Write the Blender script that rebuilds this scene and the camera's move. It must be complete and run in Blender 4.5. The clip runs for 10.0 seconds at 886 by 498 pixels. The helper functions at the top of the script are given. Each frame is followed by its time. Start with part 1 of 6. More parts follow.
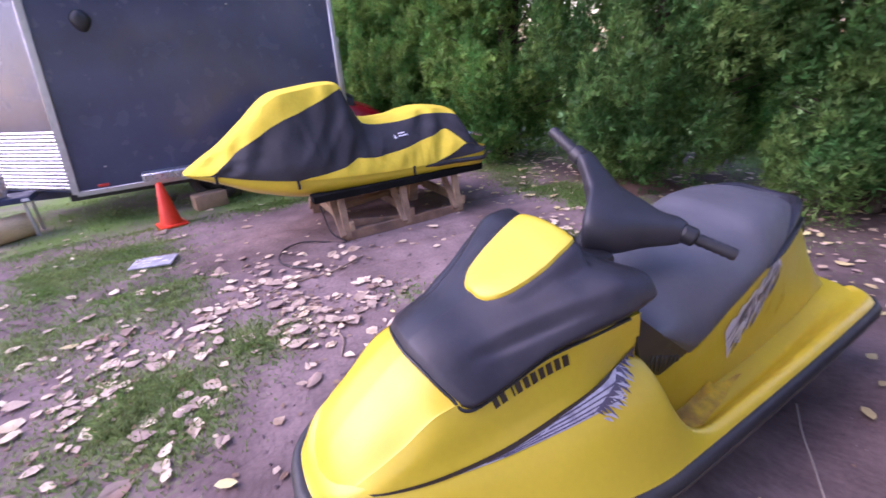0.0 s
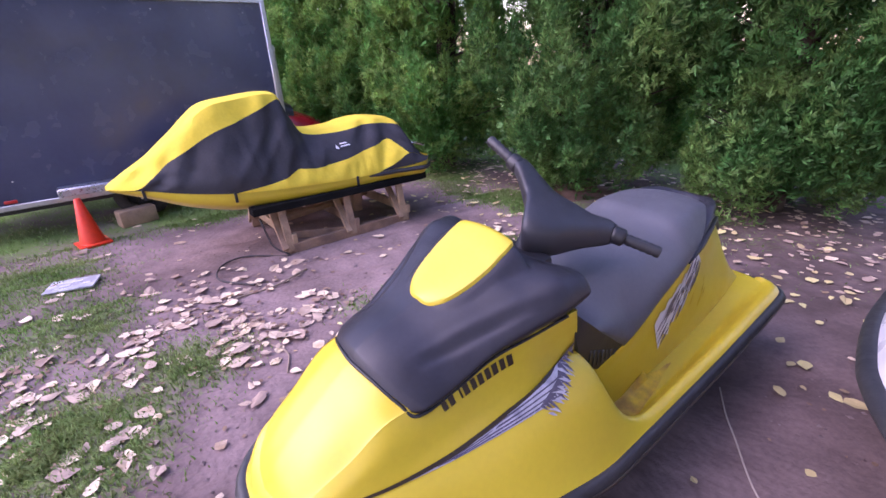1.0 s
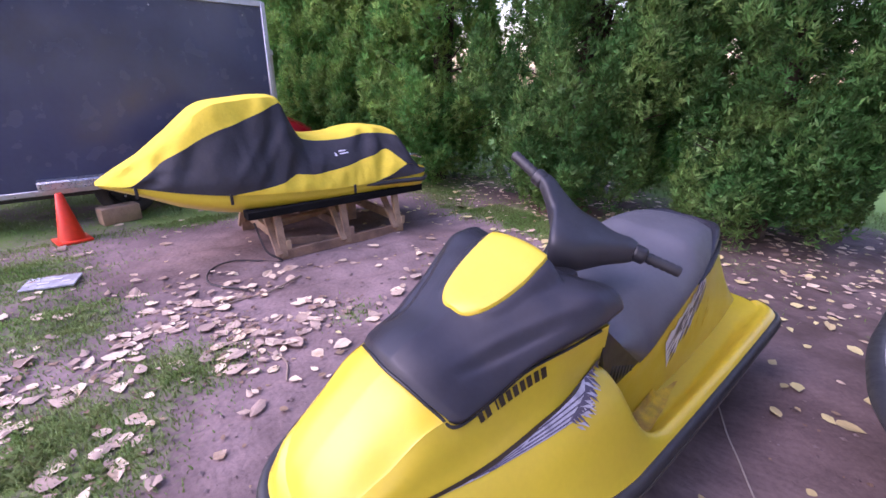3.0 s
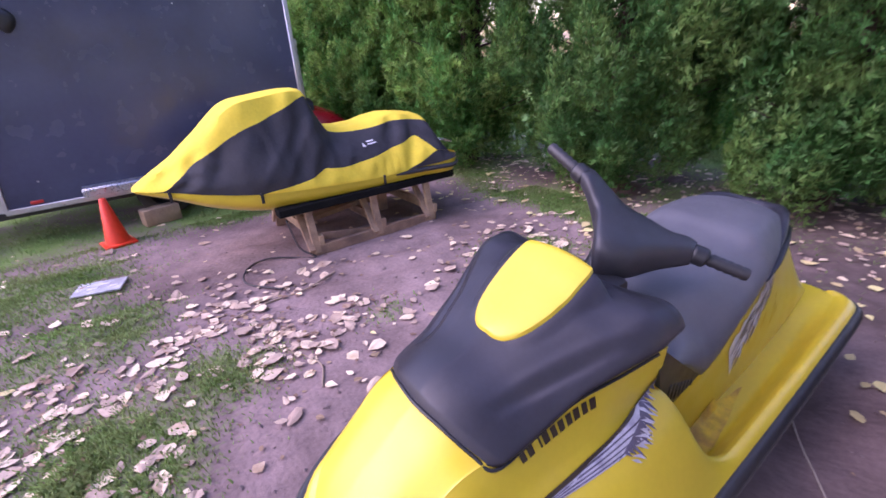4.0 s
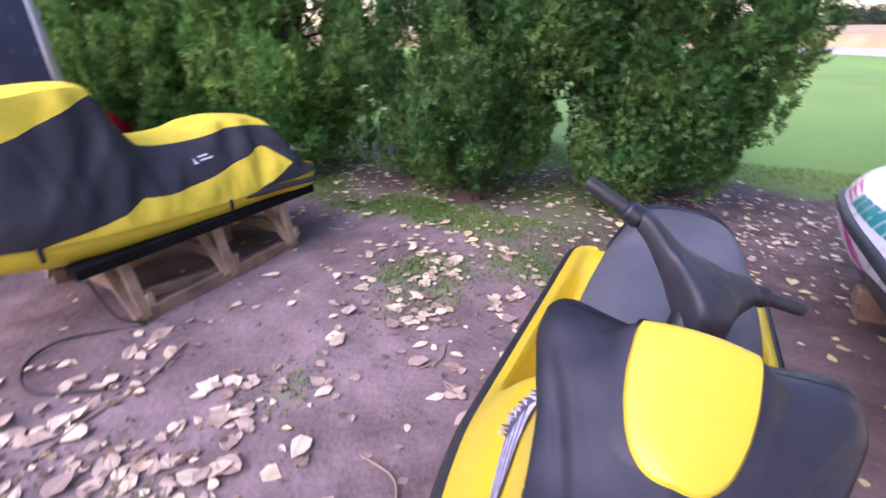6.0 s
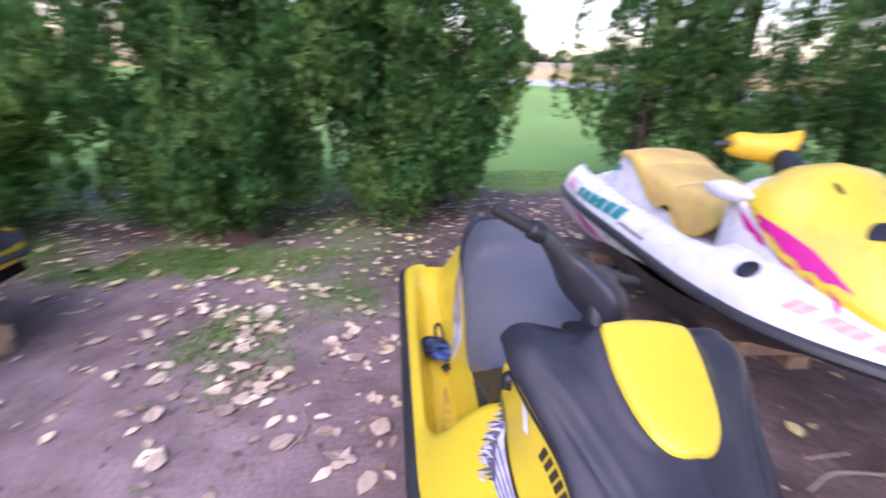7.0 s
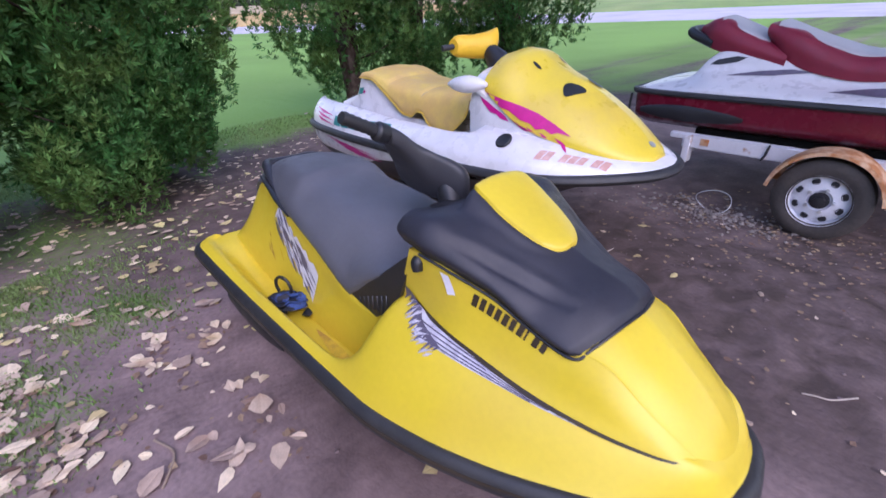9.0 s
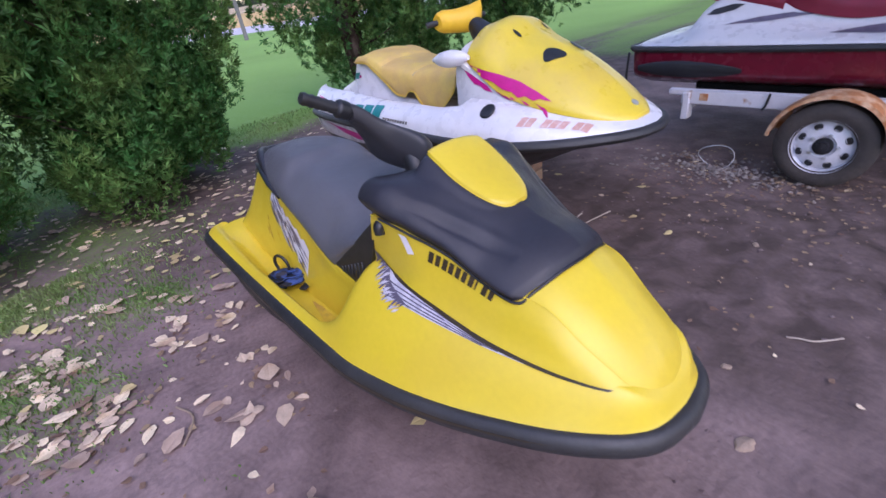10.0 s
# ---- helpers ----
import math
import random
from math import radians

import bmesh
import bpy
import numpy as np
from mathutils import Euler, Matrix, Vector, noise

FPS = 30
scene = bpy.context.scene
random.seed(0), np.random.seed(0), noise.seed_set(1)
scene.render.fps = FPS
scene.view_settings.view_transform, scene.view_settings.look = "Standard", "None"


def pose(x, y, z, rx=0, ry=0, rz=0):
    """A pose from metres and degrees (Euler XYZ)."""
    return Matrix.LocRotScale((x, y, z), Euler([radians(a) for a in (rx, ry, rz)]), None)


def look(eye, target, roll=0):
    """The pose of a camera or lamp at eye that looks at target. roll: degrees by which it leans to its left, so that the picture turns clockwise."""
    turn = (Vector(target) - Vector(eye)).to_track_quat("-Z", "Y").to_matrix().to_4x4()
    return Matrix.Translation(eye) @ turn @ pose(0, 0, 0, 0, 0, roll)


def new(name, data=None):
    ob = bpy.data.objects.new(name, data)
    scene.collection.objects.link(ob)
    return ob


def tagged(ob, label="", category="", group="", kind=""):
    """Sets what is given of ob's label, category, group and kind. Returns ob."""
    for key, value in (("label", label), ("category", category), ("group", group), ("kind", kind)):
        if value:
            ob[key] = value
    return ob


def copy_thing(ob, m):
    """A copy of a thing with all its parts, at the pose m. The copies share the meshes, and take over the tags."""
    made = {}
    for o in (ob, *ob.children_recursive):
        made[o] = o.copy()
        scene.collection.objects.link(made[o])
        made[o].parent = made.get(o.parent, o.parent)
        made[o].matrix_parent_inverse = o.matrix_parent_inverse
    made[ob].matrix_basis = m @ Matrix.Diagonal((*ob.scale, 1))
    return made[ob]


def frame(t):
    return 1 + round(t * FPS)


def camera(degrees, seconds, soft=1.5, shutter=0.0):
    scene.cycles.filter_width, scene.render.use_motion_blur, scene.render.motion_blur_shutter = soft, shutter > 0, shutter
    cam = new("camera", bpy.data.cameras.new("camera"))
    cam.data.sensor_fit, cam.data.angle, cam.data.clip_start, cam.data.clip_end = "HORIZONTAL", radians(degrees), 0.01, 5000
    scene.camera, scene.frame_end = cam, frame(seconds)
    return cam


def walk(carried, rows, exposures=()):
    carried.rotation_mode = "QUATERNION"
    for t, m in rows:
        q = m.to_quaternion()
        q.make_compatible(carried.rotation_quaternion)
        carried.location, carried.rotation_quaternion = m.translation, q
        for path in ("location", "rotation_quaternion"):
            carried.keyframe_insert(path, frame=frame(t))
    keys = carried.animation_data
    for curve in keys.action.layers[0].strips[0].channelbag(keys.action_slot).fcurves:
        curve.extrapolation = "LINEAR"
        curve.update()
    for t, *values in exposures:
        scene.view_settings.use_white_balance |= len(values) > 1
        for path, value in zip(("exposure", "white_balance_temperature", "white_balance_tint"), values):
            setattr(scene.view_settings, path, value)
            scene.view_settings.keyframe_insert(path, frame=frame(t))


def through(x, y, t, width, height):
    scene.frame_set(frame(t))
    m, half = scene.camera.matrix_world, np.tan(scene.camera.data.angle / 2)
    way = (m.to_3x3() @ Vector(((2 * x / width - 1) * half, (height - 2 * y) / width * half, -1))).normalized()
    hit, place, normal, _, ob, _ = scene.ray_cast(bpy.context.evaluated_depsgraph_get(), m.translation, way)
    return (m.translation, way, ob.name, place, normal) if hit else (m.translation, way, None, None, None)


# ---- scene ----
cam = camera(90.5, 10.0, soft=1.5, shutter=0.5)
PATH = [
    (0, (1.156, 0.91, 1.475), (0.272, -0.691, 0.666), -4.0),
    (0.5, (1.172, 0.926, 1.477), (0.129, -0.588, 0.689), -3.3),
    (1, (1.158, 0.932, 1.475), (0.066, -0.549, 0.692), -3.1),
    (1.5, (1.106, 0.939, 1.483), (0.103, -0.615, 0.722), -3.9),
    (2, (1.095, 0.889, 1.46), (0.14, -0.689, 0.687), -3.8),
    (2.5, (1.252, 0.856, 1.473), (0.227, -0.698, 0.743), -1.8),
    (2.7, (1.293, 0.853, 1.468), (0.127, -0.599, 0.739), 0.1),
    (3.8, (1.234, 0.737, 1.492), (0.028, -0.682, 0.761), 0.9),
    (4, (1.179, 0.722, 1.516), (0.146, -0.783, 0.698), -3.8),
    (4.5, (1.033, 0.613, 1.504), (-0.016, -0.856, 0.644), -7.9),
    (5, (1.132, 0.384, 1.483), (-0.113, -0.89, 0.574), -0.9),
    (5.2, (1.211, 0.263, 1.483), (-0.194, -0.847, 0.59), 7.2),
    (6.3, (1.16, -0.195, 1.555), (-0.466, -0.9, 0.713), -3.0),
    (6.5, (1.131, -0.282, 1.541), (-0.591, -0.825, 0.68), -1.8),
    (7, (1.17, -0.562, 1.554), (-0.669, -0.359, 0.795), 2.2),
    (7.5, (1.109, -0.616, 1.535), (-0.599, 0.091, 0.77), 1.6),
    (8, (0.95, -0.665, 1.517), (-0.768, 0.01, 0.746), -3.2),
    (8.5, (1.022, -0.773, 1.475), (-0.379, 0.388, 0.645), -4.8),
    (9, (1.124, -0.938, 1.451), (-0.181, 0.235, 0.491), -2.9),
    (9.5, (1.231, -0.911, 1.442), (-0.119, 0.174, 0.442), -5.3),
    (10, (1.348, -0.864, 1.424), (-0.025, 0.179, 0.41), -9.0),
]
walk(cam, [(t, look(eye, target, roll)) for t, eye, target, roll in PATH], [(0, 1.42, 5850, 53), (4, 1.40, 5850, 53), (5, 1.32, 6150, 50), (6.5, 1.45, 5750, 41), (7, 1.36, 5750, 39), (7.5, 1.12, 5700, 37), (8.5, 0.98, 5700, 35), (9, 0.86, 5650, 34), (10, 0.77, 5650, 33)])

from mathutils.bvhtree import BVHTree

# ---- world and light ----
SUN_EL, SUN_AZ = radians(44), radians(112)
world = bpy.data.worlds.new("world")
scene.world = world
world.use_nodes = True
wn = world.node_tree.nodes
sky = wn.new("ShaderNodeTexSky")
sky.sky_type = "NISHITA"
sky.sun_disc = False
sky.sun_elevation, sky.sun_rotation = SUN_EL, SUN_AZ
sky.air_density, sky.dust_density, sky.ozone_density = 1.6, 1.2, 1.0
wn["Background"].inputs[1].default_value = 0.15
world.node_tree.links.new(sky.outputs[0], wn["Background"].inputs[0])
sun = new("sun", bpy.data.lights.new("sun", "SUN"))
sun.data.energy, sun.data.angle, sun.data.color = 1.05, radians(60), (1.0, 0.95, 0.9)
# the sky's rotation counts clockwise from +y
way = Vector((math.sin(SUN_AZ) * math.cos(SUN_EL), math.cos(SUN_AZ) * math.cos(SUN_EL), math.sin(SUN_EL)))
sun.matrix_world = look(way * 30, (0, 0, 0))


# ---- materials ----
def material(name, color, rough=0.5, metal=0.0, coat=0.0, vary=0.12, scale=6.0, bump=0.0, bump_scale=60.0, second=None, mix=(0.45, 0.65), mix_scale=1.5, spec=0.5, island=0.0, random_value=0.0):
    """A procedural surface: base colour with noise at two scales, an optional second colour in patches, wear in the roughness and a bump."""
    m = bpy.data.materials.new(name)
    m.use_nodes = True
    nt, n = m.node_tree, m.node_tree.nodes
    link = nt.links.new
    b = n["Principled BSDF"]
    b.inputs["Metallic"].default_value = metal
    b.inputs["Coat Weight"].default_value = coat
    b.inputs["Coat Roughness"].default_value = 0.28
    b.inputs["Specular IOR Level"].default_value = spec
    co = n.new("ShaderNodeTexCoord").outputs["Object"]

    def tex(s, detail=5.0):
        t = n.new("ShaderNodeTexNoise")
        t.inputs["Scale"].default_value, t.inputs["Detail"].default_value = s, detail
        link(co, t.inputs["Vector"])
        return t.outputs["Fac"]

    def ramp(fac, lo, hi, a=0.0, c=1.0):
        r = n.new("ShaderNodeMapRange")
        for k, v in zip(("From Min", "From Max", "To Min", "To Max"), (lo, hi, a, c)):
            r.inputs[k].default_value = v
        link(fac, r.inputs["Value"])
        return r.outputs["Result"]

    base = n.new("ShaderNodeMix")
    base.data_type = "RGBA"
    base.inputs["A"].default_value = (*color, 1)
    base.inputs["B"].default_value = (*(second or color), 1)
    link(ramp(tex(mix_scale), *mix), base.inputs["Factor"])
    out = base.outputs["Result"]
    hsv = n.new("ShaderNodeHueSaturation")
    link(out, hsv.inputs["Color"])
    add = n.new("ShaderNodeMath")
    add.operation = "ADD"
    link(ramp(tex(scale), 0.25, 0.75, 1 - vary, 1 + vary), add.inputs[0])
    link(ramp(tex(scale * 9, 2.0), 0.25, 0.75, -vary * 0.5, vary * 0.5), add.inputs[1])
    value = add.outputs[0]
    for amount, kind in ((island, "Random Per Island"), (random_value, "Random")):
        if amount:
            src = n.new("ShaderNodeNewGeometry" if kind == "Random Per Island" else "ShaderNodeObjectInfo").outputs[kind]
            mul = n.new("ShaderNodeMath")
            mul.operation = "MULTIPLY"
            link(value, mul.inputs[0])
            link(ramp(src, 0, 1, 1 - amount, 1 + amount), mul.inputs[1])
            value = mul.outputs[0]
            link(ramp(src, 0, 1, 0.5 - amount * 0.05, 0.5 + amount * 0.05), hsv.inputs["Hue"])
    link(value, hsv.inputs["Value"])
    link(hsv.outputs["Color"], b.inputs["Base Color"])
    link(ramp(tex(scale * 2), 0.3, 0.7, max(rough - 0.08, 0.02), min(rough + 0.1, 1)), b.inputs["Roughness"])
    if bump:
        bp = n.new("ShaderNodeBump")
        bp.inputs["Strength"].default_value, bp.inputs["Distance"].default_value = bump, 0.01
        link(tex(bump_scale, 6.0), bp.inputs["Height"])
        link(bp.outputs["Normal"], b.inputs["Normal"])
    return m


YELLOW = material("yellow_gelcoat", (0.68, 0.515, 0.022), 0.36, coat=0.25, vary=0.05, second=(0.63, 0.465, 0.026), mix_scale=3)
PAD = material("grey_vinyl_pad", (0.026, 0.025, 0.033), 0.40, vary=0.15, bump=0.12, bump_scale=420, second=(0.035, 0.034, 0.043), scale=9, spec=0.38)
GRIPPAD = material("dark_grey_handlebar_pad", (0.027, 0.027, 0.033), 0.48, vary=0.15, bump=0.1, bump_scale=300, second=(0.036, 0.036, 0.042), scale=12)
SEAT = material("grey_seat_vinyl", (0.115, 0.115, 0.130), 0.5, vary=0.1, bump=0.15, bump_scale=500, second=(0.095, 0.095, 0.108), scale=8, spec=0.4)
BLACK = material("black_plastic", (0.018, 0.018, 0.021), 0.42, vary=0.2, bump=0.08, bump_scale=200)
RUBBER = material("black_rubber", (0.024, 0.024, 0.027), 0.5, vary=0.25, bump=0.1, bump_scale=90, second=(0.038, 0.036, 0.036), scale=14)
HULLBLACK = material("dark_hull_gelcoat", (0.03, 0.03, 0.034), 0.35, vary=0.2, second=(0.07, 0.06, 0.055), mix=(0.5, 0.75), scale=5)
DECAL_DARK = material("dark_decal_ink", (0.045, 0.032, 0.018), 0.4, vary=0.2)
DECAL_SILVER = material("silver_decal", (0.58, 0.56, 0.62), 0.38, vary=0.16, scale=40, metal=0.1, second=(0.40, 0.38, 0.46), mix_scale=25)
DECAL_PURPLE = material("purple_grey_decal", (0.105, 0.09, 0.135), 0.4, vary=0.3, scale=30)
DECAL_WHITE = material("white_decal", (0.75, 0.73, 0.78), 0.4, vary=0.08)
STAIN = material("brown_mud_stain", (0.46, 0.27, 0.05), 0.7, vary=0.25, second=(0.66, 0.46, 0.03), mix=(0.4, 0.6), mix_scale=11, scale=30)
WHITE = material("white_gelcoat", (0.74, 0.72, 0.745), 0.3, coat=0.4, vary=0.03, second=(0.66, 0.64, 0.655), mix_scale=4)
GTI_YELLOW = material("faded_yellow_gelcoat", (0.72, 0.545, 0.03), 0.32, coat=0.35, vary=0.05, second=(0.67, 0.49, 0.06), mix_scale=4)
TAN = material("tan_faded_seat_vinyl", (0.64, 0.42, 0.13), 0.55, vary=0.07, second=(0.70, 0.50, 0.12), mix_scale=6, bump=0.1, bump_scale=300)
TAN_SIDE = material("yellow_seat_side_vinyl", (0.66, 0.45, 0.05), 0.5, vary=0.08, bump=0.1, bump_scale=300)
FOAM = material("yellow_handlebar_cover", (0.80, 0.48, 0.015), 0.5, vary=0.06, bump=0.1, bump_scale=200)
MAGENTA = material("magenta_decal", (0.55, 0.015, 0.22), 0.35, vary=0.12, scale=20)
TEAL = material("teal_decal", (0.008, 0.20, 0.20), 0.35, vary=0.15, scale=20)
PINK = material("faded_pink_decal", (0.58, 0.33, 0.28), 0.5, vary=0.15, second=(0.66, 0.46, 0.42), mix_scale=22)
MAROON = material("maroon_gelcoat", (0.15, 0.006, 0.022), 0.25, coat=0.6, vary=0.12)
MAROON_SEAT = material("maroon_seat_vinyl", (0.19, 0.012, 0.032), 0.5, vary=0.1, bump=0.1, bump_scale=300)
SILVER = material("silver_white_gelcoat", (0.58, 0.57, 0.60), 0.3, coat=0.4, vary=0.05)
GREYSEAT = material("light_grey_seat_vinyl", (0.42, 0.41, 0.43), 0.55, vary=0.06, bump=0.1, bump_scale=300)
COVER_Y = material("yellow_canvas", (0.82, 0.62, 0.045), 0.75, vary=0.08, bump=0.35, bump_scale=22, spec=0.3)
COVER_B = material("black_canvas", (0.034, 0.033, 0.040), 0.68, vary=0.2, bump=0.5, bump_scale=14, spec=0.4, second=(0.035, 0.033, 0.04))
CARPET = material("black_bunk_carpet", (0.012, 0.012, 0.012), 0.95, vary=0.3, bump=0.5, bump_scale=300, spec=0.1)
LUMBER = material("weathered_lumber", (0.36, 0.235, 0.15), 0.8, vary=0.22, second=(0.24, 0.16, 0.115), mix_scale=5, scale=12, bump=0.3, bump_scale=70, random_value=0.2, spec=0.2)
LOG = material("cut_log_wood", (0.60, 0.45, 0.27), 0.85, vary=0.2, second=(0.46, 0.32, 0.18), bump=0.4, bump_scale=40, spec=0.2)
TRAILER_SKIN = material("black_trailer_skin", (0.058, 0.066, 0.118), 0.22, coat=0.2, vary=0.14, second=(0.044, 0.050, 0.094), scale=2.5, bump=0.05, bump_scale=2.2)
ALU = material("aluminium_trim", (0.55, 0.54, 0.57), 0.35, metal=0.85, vary=0.1, scale=20)
TREAD = material("white_aluminium_sheet", (0.48, 0.48, 0.52), 0.3, metal=0.75, vary=0.1, scale=20)
GALV = material("galvanised_steel", (0.55, 0.56, 0.58), 0.45, metal=0.7, vary=0.15, second=(0.42, 0.36, 0.32), mix=(0.55, 0.75), mix_scale=9)
WHITESTEEL = material("chipped_white_paint", (0.62, 0.60, 0.63), 0.45, vary=0.08, second=(0.35, 0.20, 0.12), mix=(0.62, 0.72), mix_scale=12)
RUST = material("rusty_fender_steel", (0.42, 0.17, 0.06), 0.8, vary=0.25, second=(0.62, 0.40, 0.24), mix=(0.42, 0.62), mix_scale=14, bump=0.2)
TYRE = material("tyre_rubber", (0.028, 0.027, 0.027), 0.8, vary=0.3, second=(0.06, 0.05, 0.045), bump=0.2, bump_scale=120)
RIM = material("white_wheel_paint", (0.66, 0.66, 0.71), 0.4, vary=0.1, second=(0.45, 0.42, 0.44), mix=(0.6, 0.75), mix_scale=20)
CONE = material("orange_cone_plastic", (0.80, 0.045, 0.008), 0.42, vary=0.1, scale=20)
RED = material("red_plastic", (0.50, 0.008, 0.02), 0.3, coat=0.4, vary=0.1)
REDLAMP = material("red_marker_lens", (0.55, 0.03, 0.02), 0.2, coat=0.5, vary=0.05)
BLUE = material("navy_blue_painted_steel", (0.02, 0.03, 0.075), 0.4, vary=0.15)
BLUECORD = material("blue_webbing", (0.045, 0.085, 0.26), 0.8, vary=0.4, second=(0.02, 0.02, 0.03), mix_scale=30, mix=(0.45, 0.55), bump=0.4, bump_scale=120)
BARK = material("dark_bark", (0.065, 0.045, 0.036), 0.95, vary=0.4, second=(0.11, 0.085, 0.07), mix_scale=9, bump=0.9, bump_scale=25, spec=0.1)
POLEWOOD = material("grey_pole_wood", (0.16, 0.15, 0.145), 0.9, vary=0.15)
PLY = material("weathered_board", (0.34, 0.33, 0.35), 0.75, vary=0.15, second=(0.5, 0.5, 0.52), mix_scale=12)
STONE = material("gravel_stone", (0.21, 0.175, 0.155), 0.85, vary=0.1, island=0.4)
PALESTONE = material("pale_flat_stone", (0.35, 0.255, 0.185), 0.9, vary=0.18, second=(0.26, 0.19, 0.145), scale=30, bump=0.3, bump_scale=120)
STICK = material("dry_stick_wood", (0.30, 0.22, 0.16), 0.85, vary=0.2)
PALE = material("pale_dry_reed", (0.44, 0.37, 0.30), 0.7, vary=0.15)
CORD = material("dark_cord", (0.05, 0.04, 0.04), 0.7, vary=0.2)
CHROME = material("brushed_steel", (0.6, 0.6, 0.62), 0.25, metal=1.0, vary=0.05)
RED_SOIL = material("reddish_bark_mulch", (0.13, 0.075, 0.055), 0.95, vary=0.35, bump=0.6, bump_scale=60)
LEAF_B = material("brown_leaf_scrap", (0.26, 0.17, 0.11), 0.8, vary=0.2, island=0.4, spec=0.2)
LEAF = material("pale_fallen_leaf", (0.61, 0.465, 0.335), 0.7, vary=0.2, scale=18, second=(0.42, 0.28, 0.17), mix=(0.52, 0.70), mix_scale=5, island=0.42, spec=0.3)
CLOD = material("soil_crumb", (0.19, 0.14, 0.135), 0.95, vary=0.2, island=0.3, spec=0.1)
LEAF_Y = material("yellow_fallen_leaf", (0.58, 0.47, 0.22), 0.65, vary=0.12, island=0.3, spec=0.3)


def foliage(name, color, second, through=0.35, patchy=0.15, grain=1.4, patch=1.6):
    """Leaves: matt, varied leaf by leaf, with some light passing through."""
    m = material(name, color, 0.6, vary=patchy, scale=grain, second=second, mix=(0.42, 0.60), mix_scale=patch, island=0.34, spec=0.2)
    nt, n = m.node_tree, m.node_tree.nodes
    b = n["Principled BSDF"]
    tr = n.new("ShaderNodeBsdfTranslucent")
    nt.links.new(b.inputs["Base Color"].links[0].from_socket, tr.inputs["Color"])
    mix = n.new("ShaderNodeMixShader")
    mix.inputs[0].default_value = through
    nt.links.new(b.outputs[0], mix.inputs[1])
    nt.links.new(tr.outputs[0], mix.inputs[2])
    nt.links.new(mix.outputs[0], n["Material Output"].inputs["Surface"])
    return m


# one cedar in two tones: the second has the tree's shade in its colour
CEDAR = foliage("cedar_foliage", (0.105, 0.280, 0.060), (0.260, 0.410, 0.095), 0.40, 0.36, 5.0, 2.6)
CEDAR_SHADED = foliage("shaded_cedar_foliage", (0.060, 0.165, 0.040), (0.140, 0.250, 0.062), 0.35, 0.40, 4.5, 2.2)
MAPLE = foliage("broad_leaf_foliage", (0.045, 0.13, 0.02), (0.075, 0.16, 0.02))
FARTREE = foliage("far_tree_foliage", (0.06, 0.085, 0.045), (0.09, 0.10, 0.06))
GRASS = foliage("grass_blade", (0.175, 0.285, 0.075), (0.26, 0.33, 0.12))
MEADOW = material("pale_meadow", (0.22, 0.30, 0.09), 0.9, vary=0.15, second=(0.32, 0.34, 0.13), scale=0.3, mix_scale=0.06)
CROP = material("ripe_crop", (0.42, 0.30, 0.15), 0.9, vary=0.15, second=(0.50, 0.37, 0.20), scale=0.4, mix_scale=0.1)
GRAVEL = material("pale_gravel_road", (0.52, 0.47, 0.47), 0.9, vary=0.08, scale=0.6, second=(0.44, 0.40, 0.40), mix_scale=0.25)


# ---- building helpers ----
def part(name, bm, mat, parent=None, label="", smooth=True, angle=40):
    """Links a bmesh as one mesh object under a thing or a part."""
    me = bpy.data.meshes.new(name)
    bmesh.ops.recalc_face_normals(bm, faces=bm.faces)
    if smooth:
        limit = radians(angle)
        for fc in bm.faces:
            fc.smooth = True
        for ed in bm.edges:
            if len(ed.link_faces) == 2 and ed.calc_face_angle(0) > limit:
                ed.smooth = False
    bm.to_mesh(me)
    bm.free()
    me.materials.append(mat)
    ob = new(name, me)
    ob.parent = parent
    if label:
        ob["label"] = label
    return ob


def thing(name, label, category, m=None, group="", kind=""):
    ob = new(name)
    ob.empty_display_size = 0.1
    ob.matrix_world = m or Matrix()
    return tagged(ob, label, category, group, kind)


def pchip(xs, ys):
    """A smooth curve through the given values, without overshoot."""
    xs, ys = np.array(xs, float), np.array(ys, float)
    if xs[0] > xs[-1]:
        xs, ys = xs[::-1], ys[::-1]
    h, d = np.diff(xs), np.diff(ys) / np.diff(xs)
    s = np.zeros(len(xs))
    for i in range(1, len(xs) - 1):
        if d[i - 1] * d[i] > 0:
            a, b = 2 * h[i] + h[i - 1], h[i] + 2 * h[i - 1]
            s[i] = (a + b) / (a / d[i - 1] + b / d[i])
    s[0], s[-1] = d[0], d[-1]

    def at(x):
        x = min(max(x, xs[0]), xs[-1])
        i = min(max(int(np.searchsorted(xs, x)) - 1, 0), len(h) - 1)
        t = (x - xs[i]) / h[i]
        return float((2 * t**3 - 3 * t**2 + 1) * ys[i] + (t**3 - 2 * t**2 + t) * h[i] * s[i] + (3 * t**2 - 2 * t**3) * ys[i + 1] + (t**3 - t**2) * h[i] * s[i + 1])

    return at


def smoothstep(a, b, x):
    t = min(max((x - a) / (b - a), 0), 1)
    return t * t * (3 - 2 * t)


def spline(points, n):
    """n points along a smooth curve through the given ones (Catmull-Rom)."""
    p = [Vector(q) for q in points]
    p = [2 * p[0] - p[1], *p, 2 * p[-1] - p[-2]]
    out, k = [], len(points) - 1
    for j in range(n):
        u = j / (n - 1) * k
        i = min(int(u), k - 1)
        t = u - i
        a, b, c, d = p[i : i + 4]
        out.append(0.5 * (2 * b + (c - a) * t + (2 * a - 5 * b + 4 * c - d) * t * t + (3 * b - a - 3 * c + d) * t**3))
    return out


